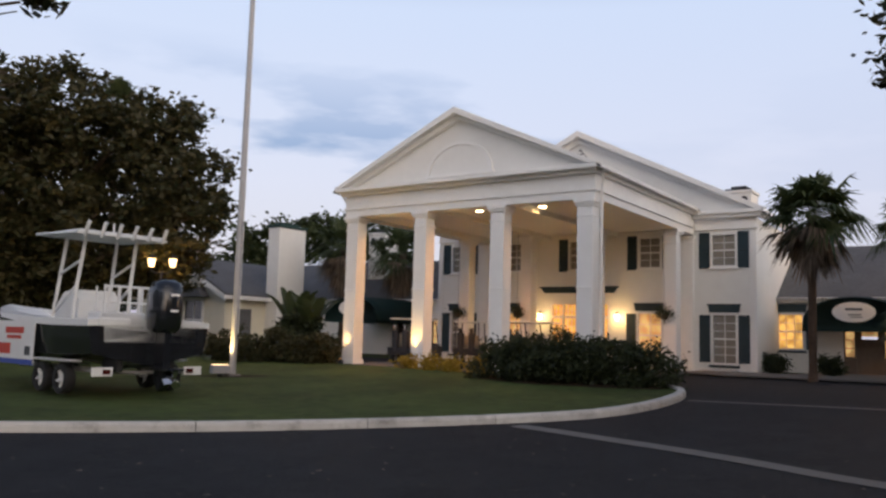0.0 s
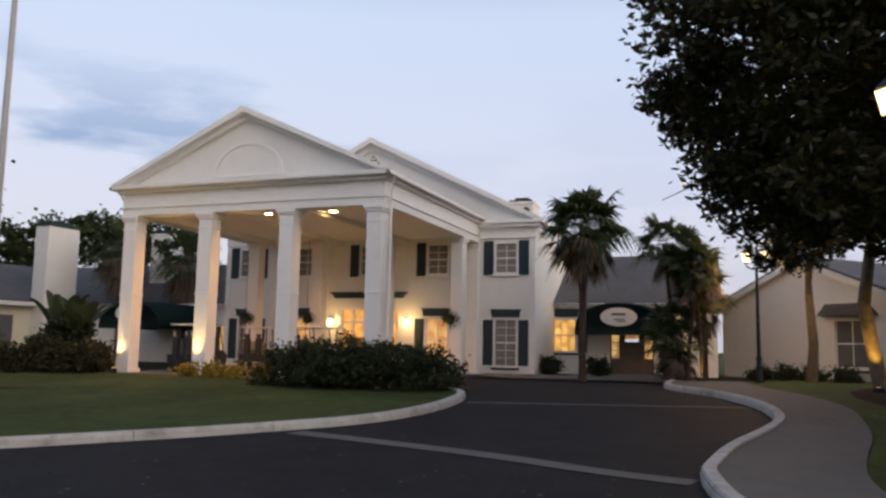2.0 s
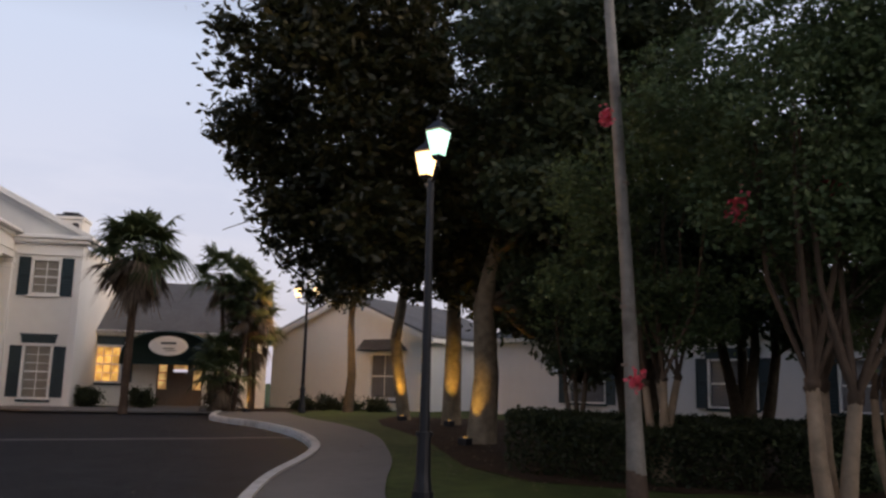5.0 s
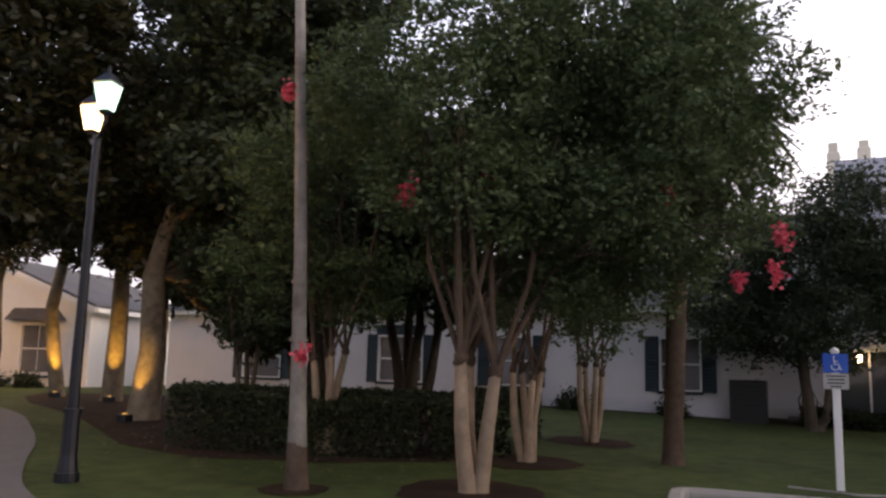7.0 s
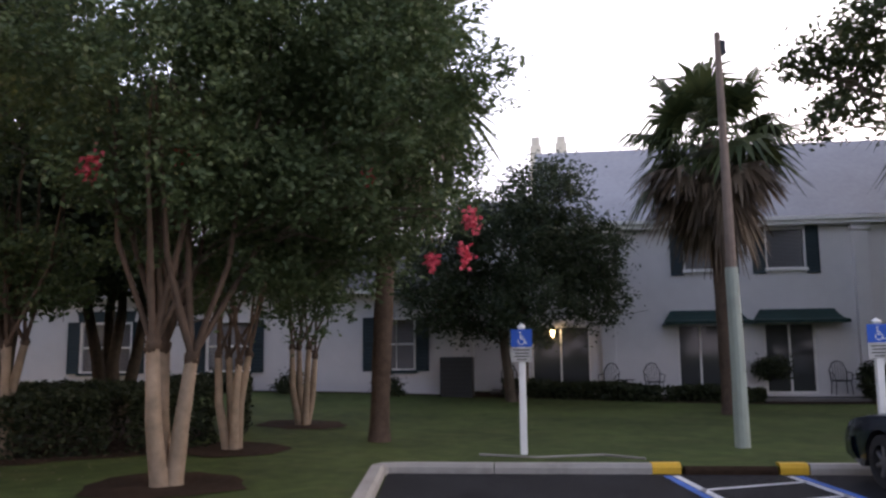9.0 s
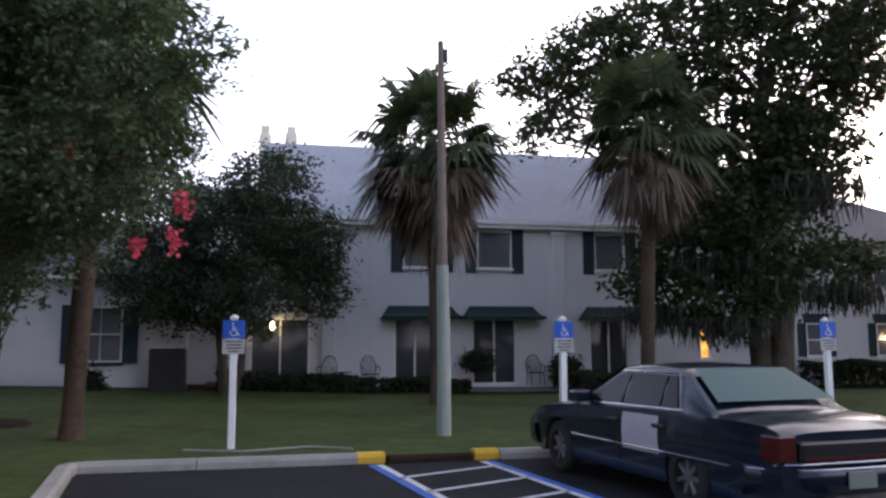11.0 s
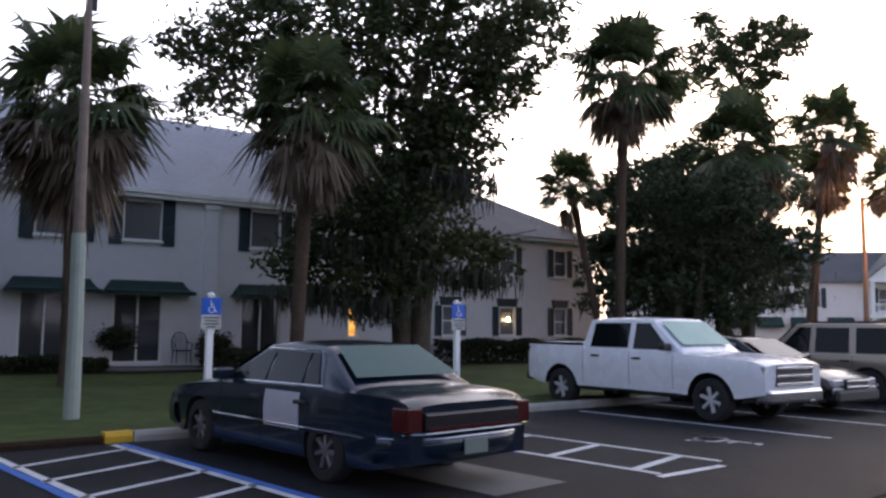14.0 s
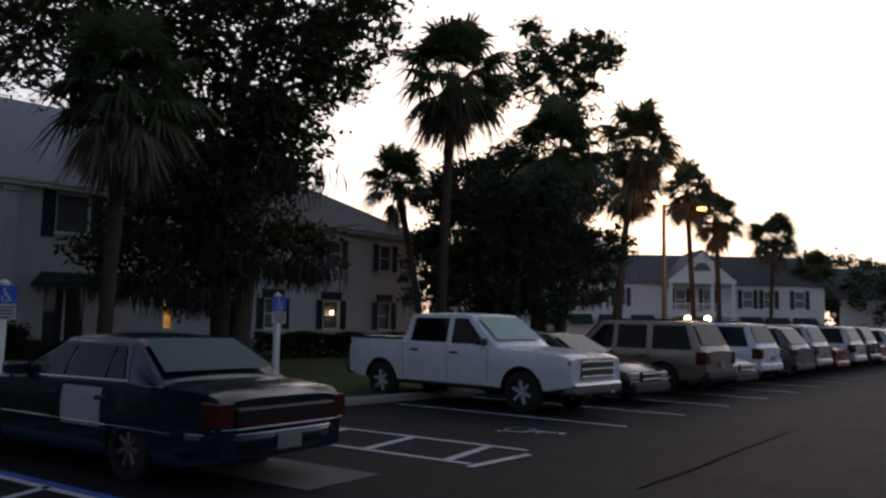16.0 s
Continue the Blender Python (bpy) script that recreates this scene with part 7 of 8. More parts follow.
# uplights at the two outer columns and at trunks
for cx in (-4.92, -1.64):
    p, q = hp(cx - 0.1, -10.47, 0.0), hp(cx, -10.1, 3.0)
    uplight(p[0], p[1], q, 260, (1.0, 0.6, 0.2), "small lit ground spotlight at a column", 50, p[2])
for (x, y), (tx, ty), w in (((17.45, 19.8), (18.0, 20.35), 260), ((18.2, 16.6), (18.6, 17.3), 240), ((16.6, 16.75), (17.2, 17.3), 260), ((15.92, 26.71), (16.41, 27.51), 60)):
    uplight(x, y, (tx, ty, 3.0), w, (1.0, 0.58, 0.1), "lit ground spotlight at a tree trunk", 48)


# ---- flagpole ----
def flagpole():
    x, y = -6.82, 24.2
    root = tagged(new("flagpole"), "tall aluminium flagpole on the lawn, lit from below", "flagpole")
    root.location = (x, y, gz(x, y) + 0.1)
    bm = B()
    tube(bm, [(0, 0, 0), (0, 0, 6), (0, 0, 14.5)], [0.1, 0.09, 0.06], 14)
    part("pole", bm, "alu", root)
    bm = B()
    cyl(bm, (0, 0, -0.05), 0.3, 0.22, 0.12, 16)
    part("base", bm, "concrete", root)
    bm = B()
    tube(bm, [(0.12, 0.0, 1.2), (0.1, 0, 8), (0.08, 0, 14.3)], 0.008, 5)
    part("halyard", bm, "trim", root)
    bm = B()
    box(bm, 0.09, -0.03, 1.1, 0.13, 0.03, 1.25)
    part("cleat", bm, "chrome", root)
    bx = tagged(new("flood_light"), "grey metal flood light box at the flagpole", "flood light")
    bx.matrix_world = pose(x - 0.28, y - 0.35, gz(x, y) + 0.1, 0, 0, 35)
    bm = B()
    box(bm, -0.26, -0.16, 0.08, 0.26, 0.16, 0.34, 0.03)
    part("housing", bm, "alu", bx)
    bm = B()
    box(bm, -0.22, -0.12, 0.342, 0.22, 0.12, 0.35)
    part("lens", bm, "bulbw", bx)
    bm = B()
    box(bm, -0.05, -0.05, -0.05, 0.05, 0.05, 0.08)
    part("stand", bm, "iron", bx)
    lamp("flag_spot", 'SPOT', (x - 0.25, y - 0.32, gz(x, y) + 0.5), 500, (1.0, 0.72, 0.3), 0.05, (x, y, 1.9), 60)
    drape("mulch", [(x + 1.0 * math.cos(a) * (1.2 if math.cos(a) > 0 else 1), y - 0.15 + 0.4 * math.sin(a)) for a in [k * math.pi / 9 for k in range(18)]], 0.115, "soil", label="bare worn soil round the flagpole", category="soil")


flagpole()


# ---- parking signs ----
M["blue"] = mat("sign_blue", (0.01, 0.10, 0.50), 0.45, var=0.08, scale=6)


def parking_sign(x, y, lean, label):
    root = tagged(new("parking_sign"), label, "sign", "accessible parking signs")
    root.matrix_world = pose(x, y, gz(x, y) + 0.08, 0, lean, 0)
    bm = B()
    box(bm, -0.05, -0.055, -0.1, 0.05, 0.055, 2.0, 0.01)
    part("post", bm, "trim", root)
    bm = B()
    box(bm, -0.062, -0.067, 2.0, 0.062, 0.067, 2.03, 0.01)
    cyl(bm, (0, 0, 2.03), 0.075, 0.0, 0.05, 4)
    part("cap", bm, "trim", root)
    bm = B()
    box(bm, -0.062, -0.17, 1.7, -0.053, 0.17, 1.98, 0.003)
    pl = part("sign_plate", bm, "blue", root)
    s = wheelchair_sign(0, 0, 0, 0.2, 0, None)
    bmesh.ops.transform(s, matrix=Matrix.Translation((-0.066, 0.0, 1.82)) @ Matrix.Rotation(radians(-90), 4, 'Z') @ Matrix.Rotation(radians(90), 4, 'X'), verts=s.verts)
    part("wheelchair_symbol", s, "trim", pl)
    bm = B()
    box(bm, -0.062, -0.17, 1.46, -0.053, 0.17, 1.69, 0.003)
    p2 = part("text_plate", bm, "kerb", root, "white plate with unreadable lettering")
    for k in range(4):
        bm = B()
        w = (0.13, 0.11, 0.12, 0.08)[k]
        box(bm, -0.066, -w, 1.64 - 0.05 * k, -0.0625, w, 1.66 - 0.05 * k)
        part("text_bar", bm, "dark", p2)


parking_sign(14.07, -0.43, 0.8, "blue accessible parking sign on a white post")
parking_sign(14.04, -5.83, -1.0, "blue accessible parking sign on a white post")
parking_sign(13.95, -10.89, 0.3, "blue accessible parking sign on a white post")
bm = B()
tube(bm, [(13.88, 0.26, 0.12), (13.57, -0.64, 0.115), (13.87, -1.65, 0.12), (13.46, -2.23, 0.115)], 0.018, 6)
tagged(obj("hose", bm, "kerb_grey"), "thin pale pipe lying on the grass", "pipe")

# ---- poles ----
M["pole_green"] = mat("pale_green_pole", (0.30, 0.34, 0.29), 0.7, var=0.12, scale=5, stain=0.3)
M["pole_wood"] = mat("weathered_pole", (0.20, 0.15, 0.12), 0.85, var=0.25, scale=8, bump=0.4)
M["trunk_grey"] = mat("grey_pole", (0.21, 0.19, 0.165), 0.85, var=0.45, scale=5, bump=0.7, stain=0.85, stain_col=(0.08, 0.06, 0.045))
root = tagged(new("light_pole"), "slim pole, pale green below and brown above", "pole")
root.location = (15.05, -4, 0.08)
bm = B()
tube(bm, [(0, 0, -0.05), (0.0, 0.0, 1.5), (0.0, 0.02, 3.0)], [0.13, 0.12, 0.11], 12)
part("sleeve", bm, "pole_green", root)
bm = B()
tube(bm, [(0, 0.02, 3.0), (0, 0.03, 5), (0, 0.04, 7.15)], [0.09, 0.075, 0.055], 10)
part("shaft", bm, "pole_wood", root)
bm = B()
box(bm, -0.04, -0.09, 6.75, 0.04, 0.02, 7.0, 0.01)
part("bracket", bm, "iron", root)
bm = B()
tube(bm, [(0, -0.05, 7.0), (0.1, -0.2, 7.3), (0.3, -0.5, 8.1), (0.8, -1.2, 9.4)], 0.008, 5)
part("wire", bm, "iron", root)
# a banded grey tree trunk, modelled as a plain leaning pole
root = tagged(new("grey_pole"), "tall leaning grey trunk on the lawn, built as a plain pole", "pole")
root.location = (9.48, 5.85, 0.1)
bm = B()
tube(bm, [(0.02, -0.03, -0.1), (0.02, -0.02, 0.25), (0.0, 0.0, 1.2), (-0.02, 0.06, 3), (-0.05, 0.16, 5), (-0.08, 0.28, 7.2)], [0.17, 0.135, 0.105, 0.085, 0.075, 0.065], 12)
part("shaft", bm, "trunk_grey", root, smooth=True)
bm = B()
tube(bm, [(0.02, -0.03, -0.1), (0.02, -0.02, 0.26), (0.012, -0.01, 0.62)], [0.18, 0.142, 0.124], 12)
part("foot", bm, "bark_palm", root, "dark foot of the leaning grey trunk", smooth=True)
for z in (1.9, 2.65, 4.3):
    bm = B()
    cyl(bm, (-0.02, 0.02 + z * 0.02, z), 0.108 - 0.006 * z, 0.108 - 0.006 * z, 0.04, 12)
    part("band", bm, "pole_wood", root)
mulch(9.48, 5.85, 0.45)
# street light over the lot
root = tagged(new("street_light"), "brown pole with a lit orange street light arm", "street light")
root.location = (23.67, -46.96, 0.05)
bm = B()
tube(bm, [(0, 0, -0.05), (0, 0, 9.0)], [0.16, 0.11], 10)
part("pole", bm, "pole_wood", root)
bm = B()
tube(bm, [(0, 0, 8.5), (-1.2, 0.2, 8.85), (-2.3, 0.3, 8.75)], 0.04, 8)
part("arm", bm, "iron", root)
bm = B()
box(bm, -2.85, 0.15, 8.55, -2.2, 0.45, 8.72, 0.05)
hd = part("lamp_head", bm, "iron", root)
bm = B()
box(bm, -2.8, 0.17, 8.44, -2.3, 0.43, 8.548, 0.03)
M["sodium"] = glow_mat("sodium_lamp", (1.0, 0.36, 0.08), 14)
part("lens", bm, "sodium", hd)
lamp("sodium_light", 'POINT', (21.08, -46.56, 8.2), 900, (1.0, 0.4, 0.1), 0.2)
for x, y in ((28.2, -59.93), (27.06, -60.89)):
    g = tagged(new("globe_light"), "round lit globe lamp on a post", "lamp", "globe lamps")
    g.location = (x, y, 0.05)
    bm = B()
    tube(bm, [(0, 0, -0.05), (0, 0, 1.95)], 0.05, 8)
    part("post", bm, "iron", g)
    bm = B()
    bmesh.ops.create_uvsphere(bm, u_segments=16, v_segments=10, radius=0.27, matrix=Matrix.Translation((0, 0, 2.15)))
    part("globe", bm, "bulb", g, smooth=True)


# ---- far building ----
def far_building():
    root = tagged(new("far_building"), "distant white two-storey building with balcony and gable", "building")
    root.matrix_world = pose(35, -70.89, 0.0, 0, 0, -138)
    ups = [(-7.5, -6.6), (-4.6, -3.7), (7.3, 8.2), (9.3, 10.2), (12.2, 13.1)]
    bm = B()
    wall(bm, -22, 15, 0, 5.6, 1.6, 1.9, [(a, 3.5, b, 5.0) for a, b in ups] + [(1.0, 3.2, 1.9, 5.0), (3.6, 3.2, 4.5, 5.0)])
    part("wall", bm, "motel", root)
    for a, b in ups:
        window(root, a, 3.5, b, 5.0, 1.6, pane="bglass_grey", nx=1, nz=2, shutters=0.4, cas=0.05)
    for a, b in ((1.0, 1.9), (3.6, 4.5)):
        window(root, a, 3.2, b, 5.0, 1.6, pane="bglass_grey", nx=1, nz=2, cas=0.05, shutters=0.35)
    for a in (-12, -9, -6.2, -3.2, 7.0, 9.4, 12.0):
        bm = B()
        prism(bm, [(1.59, 2.6), (0.5, 1.9), (0.5, 1.7), (1.59, 1.7)], "x", a, a + 2.1)
        part("awning", bm, "green", root)
    bm = B()
    prism(bm, [(1.2, 5.6), (5.4, 8.6), (9.6, 5.6)], "x", -22, 15.4)
    part("roof", bm, "roof", root, "dark grey roof")
    bm = B()
    gable_front(bm, -0.2, 5.9, -0.4, -0.2, 5.9, 8.5)
    part("gable", bm, "white", root)
    bm = B()
    gable_roof(bm, -0.2, 5.9, -0.5, 5, 5.95, 8.6, 0.3, 0.1)
    part("roof", bm, "roof", root)
    bm = B()
    prism(bm, [(2.85 + 0.75 * math.cos(k * math.pi / 10), 6.7 + 0.75 * math.sin(k * math.pi / 10)) for k in range(11)], "y", -0.44, -0.402)
    part("fan_window", bm, "glass", root)
    bm = B()
    box(bm, -0.3, -0.45, 5.55, 6.0, 1.6, 5.9)
    part("beam", bm, "trim", root)
    bm = B()
    box(bm, -0.3, -0.45, 2.55, 6.0, 1.6, 2.85)
    part("balcony_floor", bm, "trim", root)
    for x in (0.0, 1.95, 3.8, 5.7):
        bm = B()
        box(bm, x - 0.14, -0.4, 0, x + 0.14, -0.12, 5.55, 0.01)
        part("post", bm, "trim", root)
    bm = B()
    box(bm, -0.2, -0.3, 3.65, 5.9, -0.22, 3.75)
    part("rail", bm, "trim", root)
    for k in range(30):
        bm = B()
        box(bm, -0.1 + k * 0.2, -0.28, 2.85, -0.05 + k * 0.2, -0.24, 3.65)
        part("baluster", bm, "trim", root)
    bm = B()
    box(bm, -6, 5.0, 8.2, -4.5, 6.2, 9.9)
    part("chimney", bm, "white", root)
    r2 = tagged(new("far_building"), "distant low white building beyond the lot", "building")
    r2.matrix_world = pose(20.8, -92.38, 0, 0, 0, -138)
    bm = B()
    wall(bm, -6, 14, 0, 4.6, 0, 0.3)
    part("wall", bm, "motel", r2)
    bm = B()
    prism(bm, [(-0.5, 4.6), (5, 8.0), (10, 4.6)], "x", -6.5, 14.5)
    part("roof", bm, "roof", r2)


far_building()


# ---- boat on its trailer ----
M["hull"] = paint("hull_black", (0.012, 0.014, 0.018), 0.1, 0.2)
M["gel"] = mat("white_gelcoat", (0.72, 0.73, 0.72), 0.3, var=0.05, scale=4, stain=0.1)
M["banner_red"] = mat("banner_red", (0.5, 0.06, 0.04), 0.7, var=0.1, scale=4)
M["banner_blue"] = mat("banner_blue", (0.04, 0.08, 0.35), 0.7, var=0.1, scale=4)


def boat():
    root = tagged(new("motorboat"), "black and white centre-console boat with outboard motor", "boat")
    z0 = gz(-7, 20) + 0.11
    root.matrix_world = pose(-6.9, 17.9, z0, 0, 0, 141.5) @ Matrix.Diagonal((1.12, 1.15, 1.06, 1))
    st = [(0.0, 1.26, 0.72, 1.56), (1.5, 1.27, 0.66, 1.56), (3.2, 1.22, 0.66, 1.62), (4.6, 1.0, 0.74, 1.72), (5.7, 0.62, 0.95, 1.82), (6.5, 0.2, 1.3, 1.9), (6.75, 0.03, 1.6, 1.93)]
    bm, rim = B(), B()
    prev = prim = None
    for x, w, zk, zg in st:
        zk -= 0.1
        half_ = [(0, zk), (w * 0.55, zk + 0.14), (w * 0.93, zk + 0.26), (w * 0.98, (zk + zg) / 2 + 0.1), (w, zg - 0.12)]
        loop = [(x, -y, z) for y, z in reversed(half_)] + [(x, y, z) for y, z in half_[1:]]
        cur = [bm.verts.new(p) for p in loop]
        if prev:
            for a, b, c, d in zip(prev, prev[1:], cur[1:], cur):
                bm.faces.new((a, b, c, d))
        else:
            bm.faces.new(cur)
        prev = cur
        cr = [rim.verts.new(p) for p in ((x, -w - 0.03, zg - 0.13), (x, -w - 0.03, zg), (x, -max(0.01, w - 0.28), zg + 0.02), (x, -max(0.005, w - 0.3), zg - 0.45 if x < 5.5 else zg), (x, max(0.005, w - 0.3), zg - 0.45 if x < 5.5 else zg), (x, max(0.01, w - 0.28), zg + 0.02), (x, w + 0.03, zg), (x, w + 0.03, zg - 0.13))]
        if prim:
            for a, b, c, d in zip(prim, prim[1:], cr[1:], cr):
                rim.faces.new((a, b, c, d))
        else:
            rim.faces.new(cr)
        prim = cr
    bmesh.ops.recalc_face_normals(bm, faces=bm.faces)
    bmesh.ops.recalc_face_normals(rim, faces=rim.faces)
    part("hull", bm, "hull", root, "glossy black hull")
    part("deck", rim, "gel", root, "white deck and gunwale")
    for y0, y1 in ((-1.1, -0.45), (0.45, 1.1)):
        bm = B()
        box(bm, -0.02, y0, 1.42, 0.45, y1, 1.6, 0.03)
        part("stern_seat", bm, "gel", root)
    bm = B()
    prism(bm, [(2.2, 1.15), (3.3, 1.15), (3.2, 1.9), (2.9, 2.2), (2.45, 2.25), (2.2, 2.0)], "y", -0.45, 0.45)
    part("console", bm, "gel", root)
    bm = B()
    box(bm, 1.15, -0.5, 1.15, 1.7, 0.5, 1.75, 0.04)
    part("leaning_seat", bm, "gel", root)
    for y in (-0.5, 0.5):
        for x in (1.0, 1.35):
            bm = B()
            tube(bm, [(x, y, 1.7), (x, y, 2.3)], 0.025, 6)
            part("seat_rail", bm, "gel", root)
    for z in (1.95, 2.3):
        bm = B()
        tube(bm, [(1.0, -0.52, z), (1.0, 0.52, z)], 0.028, 6)
        part("seat_rail", bm, "gel", root)
    for k in range(5):
        bm = B()
        tube(bm, [(0.97, -0.44 + 0.22 * k, 1.72), (0.95, -0.44 + 0.22 * k, 2.28)], 0.035, 8)
        part("rod_holder", bm, "gel", root)
    for y in (-0.62, 0.62):
        bm = B()
        tube(bm, [(3.1, y, 1.1), (2.9, y * 0.95, 2.3), (2.7, y * 0.9, 3.45)], 0.04, 8)
        tube(bm, [(2.1, y, 1.1), (2.05, y * 0.95, 2.3), (1.85, y * 0.9, 3.45)], 0.04, 8)
        tube(bm, [(3.0, y * 0.97, 1.7), (2.1, y * 0.95, 2.3)], 0.03, 8)
        tube(bm, [(2.85, y * 0.95, 2.6), (1.95, y * 0.92, 2.9)], 0.03, 8)
        part("top_frame", bm, "gel", root)
    bm = B()
    box(bm, 1.35, -0.95, 3.46, 3.2, 0.95, 3.52, 0.02)
    part("t_top", bm, "gel", root)
    bm = B()
    tube(bm, [(1.35, -0.97, 3.44), (3.22, -0.97, 3.5), (3.28, 0, 3.52), (3.22, 0.97, 3.5), (1.35, 0.97, 3.44), (1.31, 0, 3.44), (1.35, -0.97, 3.44)], 0.03, 8)
    part("top_rail", bm, "gel", root)
    for k in range(6):
        bm = B()
        y = -0.85 + 0.34 * k
        tube(bm, [(1.3, y, 3.38), (1.13, y, 3.68)], 0.04, 8)
        part("rod_holder", bm, "gel", root)
    bm = B()
    tube(bm, [(1.6, 0.1, 3.52), (1.6, 0.1, 3.75)], 0.02, 6)
    part("mast_light", bm, "gel", root)
    # outboard
    mo = bm = B()
    rings = []
    for z, a, b in ((1.32, 0.22, 0.2), (1.42, 0.33, 0.27), (1.8, 0.36, 0.29), (2.15, 0.34, 0.28), (2.35, 0.28, 0.24), (2.42, 0.14, 0.12)):
        rings.append([bm.verts.new((-0.42 + a * math.copysign(abs(math.cos(t)) ** 0.7, math.cos(t)), b * math.copysign(abs(math.sin(t)) ** 0.7, math.sin(t)), z)) for t in [2 * math.pi * k / 16 for k in range(16)]])
    for r0, r1 in zip(rings, rings[1:]):
        for k in range(16):
            bm.faces.new((r0[k], r0[(k + 1) % 16], r1[(k + 1) % 16], r1[k]))
    bm.faces.new(rings[-1])
    bm.faces.new(rings[0])
    bmesh.ops.recalc_face_normals(bm, faces=bm.faces)
    cowl = part("outboard_motor", mo, "hull", root, "black outboard motor cowl", smooth=True)
    bm = B()
    prism(bm, [(-0.25, 1.35), (-0.6, 1.35), (-0.62, 0.6), (-0.75, 0.48), (-0.72, 0.3), (-0.45, 0.12), (-0.3, 0.32), (-0.28, 0.6)], "y", -0.07, 0.07)
    part("leg", bm, "hull", cowl)
    bm = B()
    box(bm, -0.95, -0.18, 0.56, -0.3, 0.18, 0.6, 0.01)
    part("cavitation_plate", bm, "hull", cowl)
    for k in range(3):
        bm = B()
        a = 2.094 * k + 0.4
        m = Matrix.Translation((-0.85, 0, 0.38)) @ Matrix.Rotation(a, 4, 'X') @ Matrix.Rotation(0.5, 4, 'Z')
        box(bm, -0.012, -0.08, 0.03, 0.012, 0.08, 0.2, 0.005, m)
        part("propeller_blade", bm, "chrome", cowl)
    for z, w in ((2.08, 0.09), (1.75, 0.08)):
        bm = B()
        box(bm, -0.79, -w, z, -0.775, w, z + 0.05)
        part("motor_badge", bm, "trim", cowl)
    # banner on the side
    bm = B()
    box(bm, 2.2, 1.285, 0.55, 4.3, 1.3, 1.5)
    bn = part("banner", bm, "gel", root, "white banner with red and blue print")
    for x0, x1, z0_, z1_, c in ((2.7, 3.6, 1.22, 1.36, "banner_red"), (2.8, 3.5, 1.1, 1.18, "banner_red"), (3.3, 4.05, 0.76, 1.0, "banner_red"), (2.2, 4.3, 0.55, 0.66, "banner_blue"), (2.35, 2.6, 0.75, 0.95, "dark")):
        bm = B()
        box(bm, x0, 1.3, z0_, x1, 1.304, z1_)
        part("banner_bar", bm, c, bn)
    # trailer
    tl = tagged(new("boat_trailer"), "galvanised twin-axle boat trailer on the lawn", "trailer")
    tl.matrix_world = pose(-6.9, 17.9, z0, 0, 0, 141.5) @ Matrix.Diagonal((1.12, 1.15, 1.06, 1))
    for y in (-0.8, 0.8):
        bm = B()
        tube(bm, [(0.1, y, 0.5), (4.6, y, 0.55), (6.2, y * 0.3, 0.55), (7.6, 0, 0.5)], 0.055, 8)
        part("rail", bm, "alu", tl)
    for x in (0.4, 2.2, 4.0):
        bm = B()
        tube(bm, [(x, -0.8, 0.5), (x, 0, 0.46), (x, 0.8, 0.5)], 0.045, 8)
        part("cross_bar", bm, "alu", tl)
        for y in (-0.55, 0.55):
            bm = B()
            box(bm, x - 0.3, y - 0.06, 0.5, x + 0.3, y + 0.06, 0.86, 0.02)
            part("bunk", bm, "plastic", tl)
    for s in (-1, 1):
        for x in (1.15, 2.05):
            ty, ri, hb = wheel_meshes(0.32, 0.2, 5)
            w = part("wheel", ty, "tyre", tl)
            part("rim", ri, "gel", w)
            part("hub", hb, "plastic", w)
            w.location = (x, s * 1.12, 0.32)
        bm = B()
        box(bm, 0.7, s * 1.0, 0.68, 2.5, s * 1.26, 0.72, 0.015)
        part("fender", bm, "gel", tl)
        bm = B()
        box(bm, -0.02, s * 0.75, 0.42, 0.04, s * 1.15, 0.6, 0.01)
        part("light_bar", bm, "gel", tl)
        bm = B()
        box(bm, -0.03, s * 0.8, 0.46, -0.021, s * 0.95, 0.56)
        part("tail_light", bm, "red", tl)
    bm = B()
    box(bm, 7.4, -0.05, 0.0, 7.5, 0.05, 0.6)
    part("jack", bm, "alu", tl)


boat()


# ---- golf carts under the portico ----
M["vinyl"] = mat("beige_vinyl", (0.35, 0.30, 0.23), 0.6, var=0.1, scale=5)
M["bag"] = mat("bag_cloth", (0.03, 0.032, 0.04), 0.8, var=0.3, scale=6)


